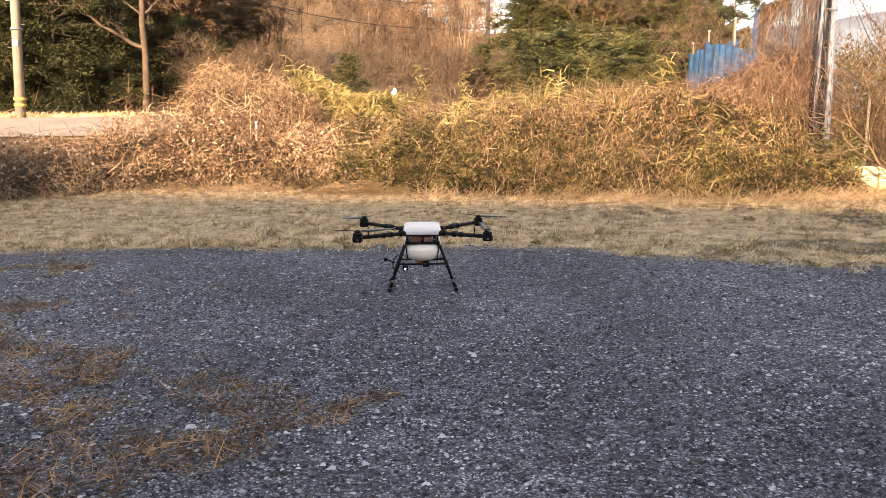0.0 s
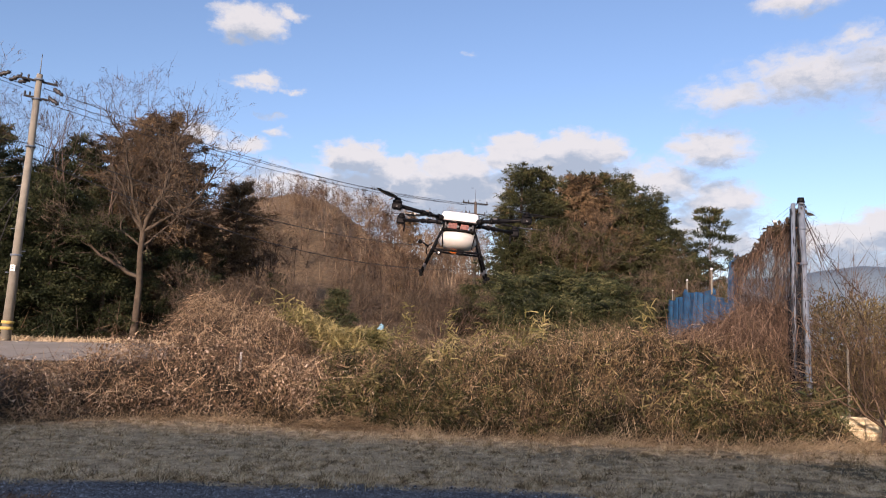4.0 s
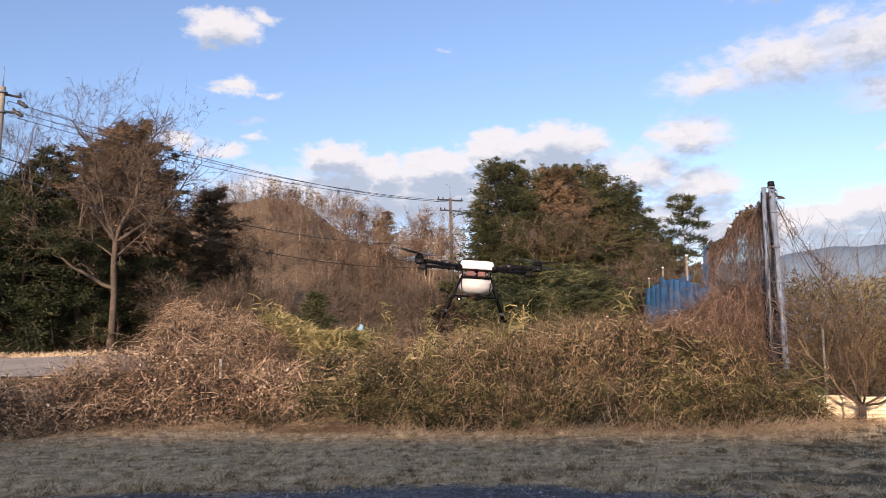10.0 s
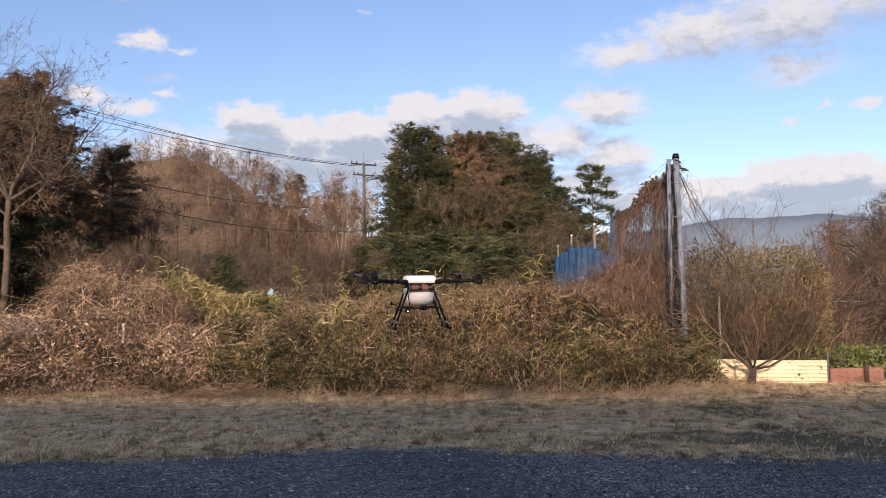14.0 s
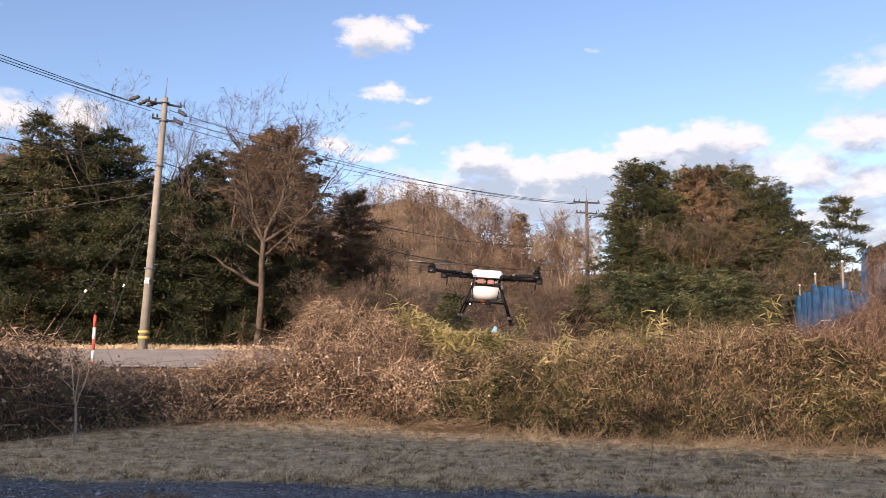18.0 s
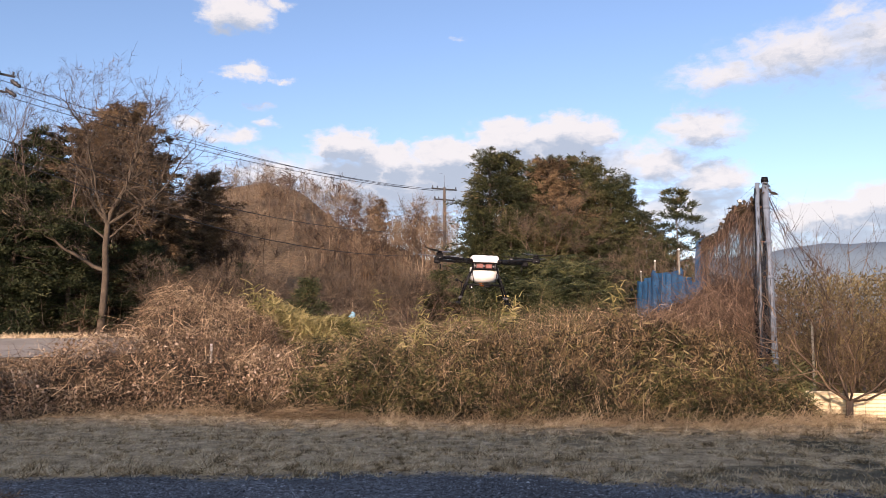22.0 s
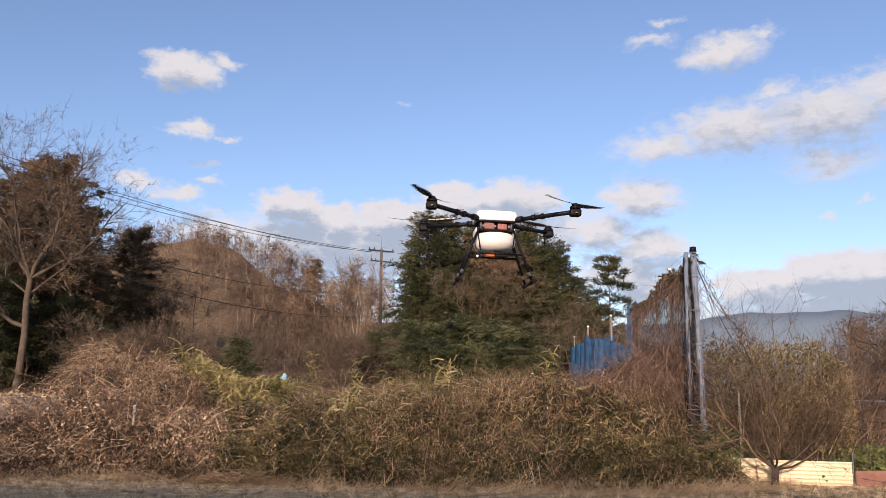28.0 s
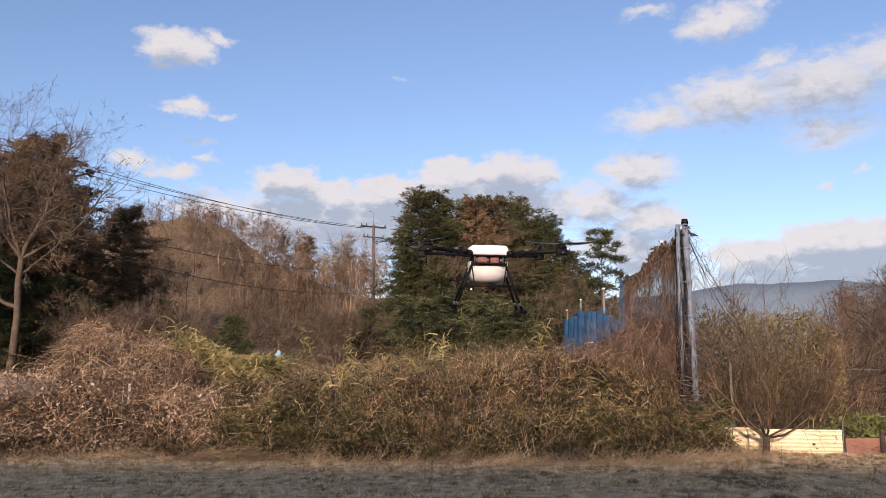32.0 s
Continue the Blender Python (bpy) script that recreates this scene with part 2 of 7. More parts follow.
def cloud_material():
    """White cumulus with greyer undersides, crisp above and thin at the rims; clear air between."""
    k = Tree("cloud_bank")
    uv = k.t.nodes.new("ShaderNodeTexCoord").outputs["UV"]
    slow = k.n("ShaderNodeTexNoise", Vector=k.vec("MULTIPLY", uv, (0.42, 0.75, 1)), Scale=1.0, Detail=2.0, Roughness=0.5).outputs["Color"]
    fast = k.n("ShaderNodeTexNoise", Vector=k.vec("MULTIPLY", uv, (1.5, 2.3, 1)), Scale=1.0, Detail=5.0, Roughness=0.62).outputs["Color"]
    off = k.vec("ADD", k.vec("MULTIPLY", k.vec("SUBTRACT", slow, (0.5, 0.5, 0.5)), (2.8, 1.6, 0)), k.vec("MULTIPLY", k.vec("SUBTRACT", fast, (0.5, 0.5, 0.5)), (1.5, 0.9, 0)))
    bent = k.vec("ADD", uv, off)

    def density(shift):
        v = k.vec("ADD", bent, (shift[0], shift[1], 0))
        total = None
        for cu, cv, ru, rv, full in PUFFS:
            node = k.n("ShaderNodeVectorMath", i0=v, i1=(1 / ru, 1 / rv, 0), i2=(-cu / ru, -cv / rv, 0))
            node.operation = "MULTIPLY_ADD"
            b = k.math("MULTIPLY_ADD", k.vec("LENGTH", node.outputs[0]), -full, full)
            total = b if total is None else k.math("MAXIMUM", total, b)
        return k.math("MAXIMUM", total, 0.0)

    a, up = density((0, 0)), density((-0.5, 1.6))
    # patchy cloud added out of view to light the yard, clear round the sun
    way = k.vec("NORMALIZE", k.obj())
    u, v, _ = k.n("ShaderNodeSeparateXYZ", Vector=uv).outputs
    rest = k.math("MAXIMUM", k.step(v, 33.0, 46.0), k.step(k.math("ABSOLUTE", k.math("SUBTRACT", u, 7.0)), 62.0, 80.0))
    sunward = k.vec("DOT_PRODUCT", way, tuple(sd))
    rest = k.math("MULTIPLY", rest, k.math("SUBTRACT", 1.0, k.step(sunward, 0.80, 0.93)))
    fill_cloud = k.math("MULTIPLY", k.step(k.noise(way, 3.2, 6.0, 0.6), 0.43, 0.63), k.math("MULTIPLY", rest, 0.75))
    a = k.math("MAXIMUM", a, fill_cloud)
    puff = k.math("SUBTRACT", k.noise(k.vec("ADD", k.vec("MULTIPLY", uv, (0.85, 1.5, 1)), k.vec("MULTIPLY", off, (0.5, 0.5, 0))), 1.0, 8.0, 0.64), 0.5)
    body = k.math("MULTIPLY_ADD", k.math("MULTIPLY", puff, k.step(a, 0.0, 0.2)), 0.9, a)
    alpha = k.step(body, 0.02, 0.72)
    # underside shade is painted into the glow colour, from the density above
    shade = k.step(k.math("MULTIPLY_ADD", puff, 1.5, up), 0.0, 0.95)
    col = k.mix(shade, (1.0, 0.975, 0.86), (0.53, 0.61, 0.65))
    em = k.n("ShaderNodeEmission", Color=col, Strength=0.57)
    tr = k.t.nodes.new("ShaderNodeBsdfTransparent")
    mx = k.n("ShaderNodeMixShader", Fac=k.math("MULTIPLY", alpha, 0.95), i1=tr.outputs[0], i2=em.outputs[0])
    return k.done(mx.outputs[0])


def net_material(cover=0.9):
    """Blue windbreak netting: threads with air between them."""
    k = Tree("blue_net")
    v = k.obj()
    n1 = k.noise(v, 2.5, 4.0)
    col = k.ramp(n1, ((0.3, (0.008, 0.050, 0.13)), (0.7, (0.035, 0.135, 0.28))))
    bs = k.n("ShaderNodeBsdfPrincipled", Base_Color=col, Roughness=0.6)
    tl = k.n("ShaderNodeBsdfTranslucent", Color=col)
    m1 = k.n("ShaderNodeMixShader", Fac=0.3, i1=bs.outputs[0], i2=tl.outputs[0])
    tr = k.t.nodes.new("ShaderNodeBsdfTransparent")
    mx = k.n("ShaderNodeMixShader", Fac=k.math("ADD", cover, k.math("MULTIPLY", n1, 0.1)), i1=tr.outputs[0], i2=m1.outputs[0])
    return k.done(mx.outputs[0])


def glow(name, col, strength):
    k = Tree(name)
    return k.done(k.n("ShaderNodeEmission", Color=(*col, 1.0), Strength=strength).outputs[0])


M = dict(
    ground=ground_material(), stone=stone_material(), cloud=cloud_material(), net=net_material(),
    asphalt=surface("old_asphalt", (0.19, 0.178, 0.16), (0.31, 0.29, 0.26), 1.2, 0.9, fine=30),
    line=surface("road_paint", (0.55, 0.55, 0.53), (0.75, 0.75, 0.73), 6, 0.7),
    # distance haze is put into the ridge's pale blue-grey colour
    mountain=surface("haze_tinted_ridge", (0.115, 0.165, 0.215), (0.14, 0.195, 0.245), 0.004, 1.0, bump=0.0),
    # far pole: brown, with its silhouette darkness put into the colour
    poleshade=surface("silhouette_dark_pole", (0.055, 0.045, 0.038), (0.115, 0.098, 0.082), 3, 0.85),
    concrete=surface("pole_concrete", (0.13, 0.122, 0.098), (0.22, 0.207, 0.172), 3, 0.85),
    iron=surface("dark_ironwork", (0.02, 0.02, 0.021), (0.05, 0.048, 0.047), 9, 0.7, 0.2),
    steel=surface("galvanised_steel", (0.075, 0.098, 0.135), (0.16, 0.195, 0.245), 9, 0.6, 0.1),
    rust=surface("rusty_steel", (0.08, 0.04, 0.025), (0.19, 0.10, 0.06), 14, 0.8, 0.2),
    cable=surface("cable_black", (0.015, 0.015, 0.016), (0.03, 0.03, 0.032), 10, 0.6),
    porcelain=surface("insulator", (0.012, 0.012, 0.014), (0.03, 0.03, 0.032), 10, 0.5),
    yellow=surface("yellow_band", (0.36, 0.26, 0.06), (0.47, 0.36, 0.11), 10, 0.7),
    red=surface("red_paint", (0.50, 0.05, 0.03), (0.65, 0.09, 0.05), 10, 0.5),
    white=surface("white_paint", (0.66, 0.66, 0.64), (0.80, 0.80, 0.78), 9, 0.55),
    cream=surface("cream_sheet", (0.56, 0.48, 0.31), (0.74, 0.66, 0.46), 4, 0.6, bump=0.2),
    pinkboard=surface("faded_pink_board", (0.20, 0.155, 0.125), (0.31, 0.245, 0.20), 4, 0.8),
    dirty=surface("dirty_white_board", (0.42, 0.41, 0.38), (0.60, 0.59, 0.56), 4, 0.7),
    brick=surface("red_clay", (0.16, 0.08, 0.058), (0.27, 0.14, 0.10), 7, 0.9),
    blockwall=surface("shade_block_wall", (0.25, 0.24, 0.22), (0.36, 0.35, 0.32), 2, 0.9),
    roof=surface("shade_block_roof", (0.10, 0.11, 0.12), (0.16, 0.17, 0.18), 2, 0.6),
    bark=surface("grey_brown_bark", (0.045, 0.033, 0.025), (0.145, 0.105, 0.078), 5, 0.95, bump=0.8),
    # under half the tone of the grey-brown bark
    bark_dark=surface("darker_bark", (0.018, 0.013, 0.010), (0.065, 0.048, 0.037), 7, 0.95, bump=0.8),
    straw_bark=surface("bleached_bark", (0.20, 0.165, 0.125), (0.38, 0.32, 0.25), 9, 0.9),
    bark_pale=surface("pale_bark", (0.032, 0.025, 0.018), (0.105, 0.082, 0.058), 5, 0.95, bump=0.8),
    stem=surface("bamboo_stem", (0.13, 0.14, 0.06), (0.28, 0.27, 0.14), 5, 0.6),
    twig=leafy("winter_twigs", ((0.0, (0.028, 0.021, 0.014)), (0.5, (0.085, 0.063, 0.043)), (1.0, (0.19, 0.145, 0.098))), 0.12, 0.0),
    woods=leafy("hillside_twigs", ((0.0, (0.020, 0.014, 0.009)), (0.4, (0.075, 0.049, 0.031)), (0.75, (0.145, 0.097, 0.060)), (1.0, (0.27, 0.21, 0.14))), 0.28, 0.0, patch=0.62, span=(0.3, 0.7)),
    # hillside twigs darkened: the right hill's part shade is put into the colour
    shadewoods=leafy("shade_dark_wood_twigs", ((0.0, (0.010, 0.007, 0.005)), (0.5, (0.038, 0.026, 0.017)), (1.0, (0.13, 0.090, 0.055))), 0.25, 0.0, patch=0.6, span=(0.3, 0.7)),
    greens=leafy("vegetable_leaf", ((0.0, (0.05, 0.075, 0.02)), (0.5, (0.13, 0.16, 0.045)), (1.0, (0.27, 0.27, 0.10))), 0.8, 0.3, 0.5),
    cedar=leafy("cedar_leaf", ((0.0, (0.013, 0.020, 0.009)), (0.5, (0.042, 0.052, 0.021)), (0.85, (0.095, 0.098, 0.040)), (1.0, (0.16, 0.115, 0.055))), 0.5, 0.2, 0.7),
    cypress=leafy("cypress_leaf", ((0.0, (0.016, 0.021, 0.009)), (0.45, (0.047, 0.055, 0.021)), (0.8, (0.105, 0.103, 0.040)), (1.0, (0.17, 0.125, 0.06))), 0.5, 0.2, 0.7),
    broad=leafy("broad_dark_leaf", ((0.0, (0.012, 0.019, 0.008)), (0.5, (0.036, 0.047, 0.018)), (1.0, (0.085, 0.088, 0.036))), 0.7, 0.2, 0.7),
    dull=leafy("dull_brown_conifer_leaf", ((0.0, (0.036, 0.025, 0.014)), (0.5, (0.128, 0.087, 0.047)), (1.0, (0.26, 0.18, 0.10))), 0.6, 0.15, 0.7),
    bamboo=leafy("bamboo_leaf", ((0.0, (0.012, 0.018, 0.008)), (0.4, (0.042, 0.054, 0.022)), (1.0, (0.15, 0.15, 0.066))), 1.1, 0.25, 0.5, span=(0.35, 0.65)),
    olive=leafy("olive_bamboo_grass", ((0.0, (0.014, 0.015, 0.006)), (0.4, (0.062, 0.064, 0.022)), (0.7, (0.140, 0.124, 0.048)), (1.0, (0.34, 0.27, 0.135))), 1.6, 0.3, 0.5, patch=0.55, span=(0.32, 0.68)),
    sasa=leafy("pale_bamboo_grass_leaf", ((0.0, (0.05, 0.055, 0.018)), (0.4, (0.18, 0.168, 0.058)), (1.0, (0.46, 0.39, 0.18))), 0.7, 0.3, 0.5),
    reed=leafy("dry_reed", ((0.0, (0.03, 0.03, 0.012)), (0.3, (0.09, 0.062, 0.034)), (0.6, (0.16, 0.112, 0.058)), (1.0, (0.46, 0.35, 0.20))), 1.3, 0.25, patch=0.4),
    vine=leafy("dry_vine", ((0.0, (0.020, 0.014, 0.009)), (0.4, (0.098, 0.064, 0.038)), (0.75, (0.215, 0.148, 0.088)), (1.0, (0.50, 0.385, 0.255))), 1.3, 0.0, patch=0.4),
    creeper=leafy("hanging_creeper", ((0.0, (0.022, 0.015, 0.011)), (0.5, (0.085, 0.055, 0.038)), (1.0, (0.29, 0.20, 0.14))), 0.6, 0.0),
    husk=leafy("withered_leaf", ((0.0, (0.035, 0.024, 0.016)), (0.45, (0.17, 0.115, 0.072)), (0.8, (0.34, 0.235, 0.155)), (1.0, (0.55, 0.45, 0.35))), 1.0, 0.2, patch=0.4),
    # inner shade of the thicket as colour; dead leaves on the net share it
    core=leafy("thicket_shade_and_dark_leaf", ((0.0, (0.012, 0.009, 0.005)), (0.5, (0.034, 0.026, 0.014)), (1.0, (0.075, 0.055, 0.03))), 2.0, 0.0, patch=1.0),
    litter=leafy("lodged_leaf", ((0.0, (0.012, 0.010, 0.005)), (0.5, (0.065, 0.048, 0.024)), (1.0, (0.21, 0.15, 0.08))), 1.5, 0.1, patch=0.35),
    straw=leafy("mown_straw", ((0.0, (0.17, 0.125, 0.068)), (0.3, (0.52, 0.385, 0.215)), (0.6, (0.80, 0.64, 0.405)), (1.0, (0.94, 0.81, 0.58))), 4.2, 0.3, patch=0.6, span=(0.36, 0.64)),
    brush=leafy("dry_yellow_brush", ((0.0, (0.06, 0.05, 0.023)), (0.5, (0.19, 0.15, 0.066)), (1.0, (0.37, 0.30, 0.145))), 0.9, 0.3),
    deadstalk=leafy("rusty_dead_stalk", ((0.0, (0.05, 0.025, 0.014)), (0.5, (0.15, 0.078, 0.042)), (1.0, (0.30, 0.18, 0.10))), 0.8, 0.1, 0.6),
    fruitwood=leafy("fruit_bush_twigs", ((0.0, (0.022, 0.015, 0.010)), (0.5, (0.075, 0.050, 0.032)), (1.0, (0.20, 0.14, 0.09))), 0.8, 0.0),
    heap=leafy("heaped_straw", ((0.0, (0.15, 0.105, 0.058)), (0.5, (0.38, 0.28, 0.165)), (1.0, (0.62, 0.49, 0.32))), 0.9, 0.2),
    weed=leafy("gravel_weed", ((0.0, (0.045, 0.025, 0.013)), (0.5, (0.19, 0.108, 0.054)), (1.0, (0.50, 0.33, 0.19))), 3.5, 0.2),
    shell=surface("white_shell", (0.74, 0.74, 0.75), (0.82, 0.82, 0.83), 8, 0.35, bump=0.05, coat=0.2),
    tank=surface("milky_tank", (0.70, 0.68, 0.62), (0.80, 0.78, 0.72), 10, 0.4, bump=0.05),
    carbon=surface("carbon_tube", (0.003, 0.003, 0.004), (0.008, 0.008, 0.009), 40, 0.5, bump=0.1, spec=0.16),
    black=surface("black_plastic", (0.003, 0.003, 0.004), (0.007, 0.007, 0.008), 20, 0.55, bump=0.1, spec=0.15),
    blade=surface("propeller_blade", (0.008, 0.008, 0.009), (0.02, 0.02, 0.022), 20, 0.3, bump=0.05, spec=0.6),
    board=surface("red_brown_electronics", (0.035, 0.014, 0.013), (0.30, 0.12, 0.10), 70, 0.5, bump=0.2),
    silver=surface("aluminium", (0.07, 0.07, 0.075), (0.16, 0.16, 0.165), 30, 0.5, 0.5),
    amber=surface("orange_plastic", (0.75, 0.16, 0.02), (0.90, 0.27, 0.04), 20, 0.4),
    bluepatch=surface("pale_blue_plastic", (0.09, 0.20, 0.28), (0.18, 0.32, 0.40), 10, 0.5),
    lamp=glow("status_lamp", (1.0, 0.86, 0.68), 1.6),
)

# ---------------------------------------------------------------- building helpers
rng = np.random.default_rng(7)


def mesh_from(name, verts, faces, material=None, smooth=False):
    """A mesh from arrays: verts (n, 3), faces (m, k) of one size, or a list of such arrays."""
    groups = faces if isinstance(faces, list) else [faces]
    me = bpy.data.meshes.new(name)
    verts = np.asarray(verts, dtype=np.float32).reshape(-1, 3)
    me.vertices.add(len(verts))
    me.vertices.foreach_set("co", verts.ravel())
    loops = np.concatenate([np.asarray(g, dtype=np.int32).ravel() for g in groups])
    sizes = np.concatenate([np.full(len(g), np.shape(g)[1], dtype=np.int32) for g in groups])
    me.loops.add(len(loops))
    me.loops.foreach_set("vertex_index", loops)
    me.polygons.add(len(sizes))
    me.polygons.foreach_set("loop_start", np.concatenate([[0], np.cumsum(sizes)[:-1]]).astype(np.int32))
    me.polygons.foreach_set("use_smooth", np.full(len(sizes), smooth, dtype=bool))
    me.update(calc_edges=True)
    if material:
        me.materials.append(material)
    return me


def part(name, data, material=None, parent=None, label="", at=None):
    """One mesh object, from a bmesh or a mesh, under a thing or a part."""
    if isinstance(data, bmesh.types.BMesh):
        me = bpy.data.meshes.new(name)
        data.to_mesh(me)
        data.free()
        data = me
    if material and not data.materials:
        data.materials.append(material)
    ob = new(name, data)
    if parent:
        ob.parent = parent
    if at is not None:
        ob.matrix_basis = at
    if label:
        ob["label"] = label
    return ob


def thing(name, label, category, group="", at=None, kind=""):
    ob = new(name)
    ob.empty_display_size = 0.1
    if at is not None:
        ob.matrix_basis = at
    return tagged(ob, label, category, group, kind)


def block(sx, sy, sz, centre=(0, 0, 0), bevel=0.0, turn=None, seg=2):
    bm = bmesh.new()
    bmesh.ops.create_cube(bm, size=1.0)
    bmesh.ops.scale(bm, vec=(sx, sy, sz), verts=bm.verts)
    if bevel:
        bmesh.ops.bevel(bm, geom=bm.edges, offset=bevel, segments=seg, affect="EDGES", profile=0.5)
    if turn:
        bmesh.ops.transform(bm, matrix=turn, verts=bm.verts)
    bmesh.ops.translate(bm, vec=centre, verts=bm.verts)
    return bm


def rod(a, b, r0, r1=None, sides=10, bm=None, smooth=True):
    """A round bar from a to b, added to bm if that is given."""
    bm = bm or bmesh.new()
    a, b = Vector(a), Vector(b)
    d = b - a
    m = Matrix.Translation((a + b) / 2) @ d.to_track_quat("Z", "Y").to_matrix().to_4x4()
    got = bmesh.ops.create_cone(bm, cap_ends=True, segments=sides, radius1=r0, radius2=r0 if r1 is None else r1, depth=d.length, matrix=m)
    for v in got["verts"]:
        for f in v.link_faces:
            f.smooth = smooth and len(f.verts) == 4
    return bm


def lathe(profile, sides=24, bm=None, squash=(1, 1)):
    """A turned shape from (radius, height) pairs."""
    bm = bm or bmesh.new()
    rings = []
    for r, z in profile:
        rings.append([bm.verts.new((r * math.cos(2 * math.pi * i / sides) * squash[0], r * math.sin(2 * math.pi * i / sides) * squash[1], z)) for i in range(sides)])
    for lo, hi in zip(rings, rings[1:]):
        for i in range(sides):
            f = bm.faces.new((lo[i], lo[(i + 1) % sides], hi[(i + 1) % sides], hi[i]))
            f.smooth = True
    bm.faces.new(rings[0][::-1])
    bm.faces.new(rings[-1])
    return bm


def unit(v):
    return v / np.maximum(np.linalg.norm(v, axis=-1, keepdims=True), 1e-9)


def tubes(p0, p1, r0, r1, sides=4):
    """Tapered bars between two rows of points: verts and faces."""
    p0, p1 = np.asarray(p0, float), np.asarray(p1, float)
    d = unit(p1 - p0)
    ref = np.where(np.abs(d[:, 2:3]) > 0.9, np.array([[1.0, 0, 0]]), np.array([[0, 0, 1.0]]))
    u = unit(np.cross(d, ref))
    w = np.cross(d, u)
    ang = np.arange(sides) * 2 * math.pi / sides
    ring = u[:, None] * np.cos(ang)[None, :, None] + w[:, None] * np.sin(ang)[None, :, None]
    lo = p0[:, None] + ring * np.asarray(r0)[:, None, None]
    hi = p1[:, None] + ring * np.asarray(r1)[:, None, None]
    verts = np.concatenate([lo, hi], 1)
    i = np.arange(sides)
    quad = np.stack([i, (i + 1) % sides, (i + 1) % sides + sides, i + sides], 1)
    faces = (np.arange(len(p0)) * 2 * sides)[:, None, None] + quad[None]
    return verts.reshape(-1, 3), faces.reshape(-1, 4)


def sweep(points, r, sides=6):
    """One unbroken round bar along a row of points."""
    p = np.asarray(points, float)
    d = unit(np.gradient(p, axis=0))
    u = unit(np.cross(d, np.array([[1.0, 0, 0]]) if np.abs(d[:, 2]).mean() > 0.6 else np.array([[0, 0, 1.0]])))
    w = np.cross(d, u)
    r = np.broadcast_to(np.asarray(r, float), len(p))[:, None, None]
    ang = np.arange(sides) * 2 * math.pi / sides
    v = p[:, None] + (u[:, None] * np.cos(ang)[None, :, None] + w[:, None] * np.sin(ang)[None, :, None]) * r
    i, j = np.meshgrid(np.arange(len(p) - 1), np.arange(sides), indexing="ij")
    k = (j + 1) % sides
    f = np.stack([i * sides + j, i * sides + k, (i + 1) * sides + k, (i + 1) * sides + j], -1).reshape(-1, 4)
    return v.reshape(-1, 3), f


def blades(base, way, length, width, droop=0.5, steps=3, wild=0.0):
    """Arching ribbons that taper to a tip: grass, stems, twigs."""
    n = len(base)
    way = unit(np.asarray(way, float))
    length = np.broadcast_to(length, n)[:, None]
    width = np.broadcast_to(width, n)[:, None]
    droop = np.broadcast_to(droop, n)[:, None]
    side = unit(np.cross(way, rng.normal(size=(n, 3)) * 0.6 + np.array([0.3, 0.3, 0.8])))
    rows, drift = [], rng.normal(size=(n, 3)) * wild
    for k in range(steps + 1):
        s = k / steps
        c = base + way * length * s + drift * length * s * s
        c[:, 2] -= (droop * length * s * s)[:, 0]
        w = width * (1 - 0.85 * s) * 0.5
        rows += [c - side * w, c + side * w]
    verts = np.stack(rows, 1)
    k = np.arange(steps)
    quad = np.stack([2 * k, 2 * k + 1, 2 * k + 3, 2 * k + 2], 1)
    faces = (np.arange(n) * 2 * (steps + 1))[:, None, None] + quad[None]
    return verts.reshape(-1, 3), faces.reshape(-1, 4)


def leaves(base, way, length, width, fold=0.25):
    """Pointed leaves, folded along the rib."""
    n = len(base)
    way = unit(np.asarray(way, float))
    length = np.broadcast_to(length, n)[:, None]
    width = np.broadcast_to(width, n)[:, None]
    side = unit(np.cross(way, rng.normal(size=(n, 3))))
    nor = np.cross(way, side)
    mid = base + way * length * 0.45
    v = np.stack([base, mid + side * width * 0.5 + nor * width * fold, base + way * length, mid - side * width * 0.5 + nor * width * fold], 1)
    i = (np.arange(n) * 4)[:, None]
    faces = np.concatenate([i + np.array([[0, 1, 2]]), i + np.array([[0, 2, 3]])])
    return v.reshape(-1, 3), faces


def joined(pieces):
    """Several (verts, faces) as one pair, faces kept by their size."""
    vs, fs, o = [], {}, 0
    for v, f in pieces:
        vs.append(v)
        fs.setdefault(f.shape[1], []).append(f + o)
        o += len(v)
    return np.concatenate(vs), [np.concatenate(f) for f in fs.values()]


def stuff(name, label, category, pieces, material, kind="stuff"):
    v, f = joined(pieces)
    return tagged(part(name, mesh_from(name, v, f, material)), label, category, kind=kind)


def smooth(lo, hi, v):
    s = np.clip((np.asarray(v, float) - lo) / (hi - lo), 0, 1)
    return s * s * (3 - 2 * s)


def ripple(x, y, scale=1.0, seed=0.0):
    """A cheap wandering field, about -1 to 1."""
    x, y = np.asarray(x, float) * scale + seed * 7.3, np.asarray(y, float) * scale + seed * 3.1
    return (np.sin(x * 1.3 + 1.7 * np.sin(y * 0.9 + seed)) + np.sin(y * 1.7 + 1.3 * np.sin(x * 1.1 + 2.0))
            + 0.6 * np.sin(x * 3.1 + y * 2.3 + 1.5 * np.sin(x * 2.0 - y)) + 0.4 * np.sin(x * 5.3 - y * 6.1 + seed)) / 3.0


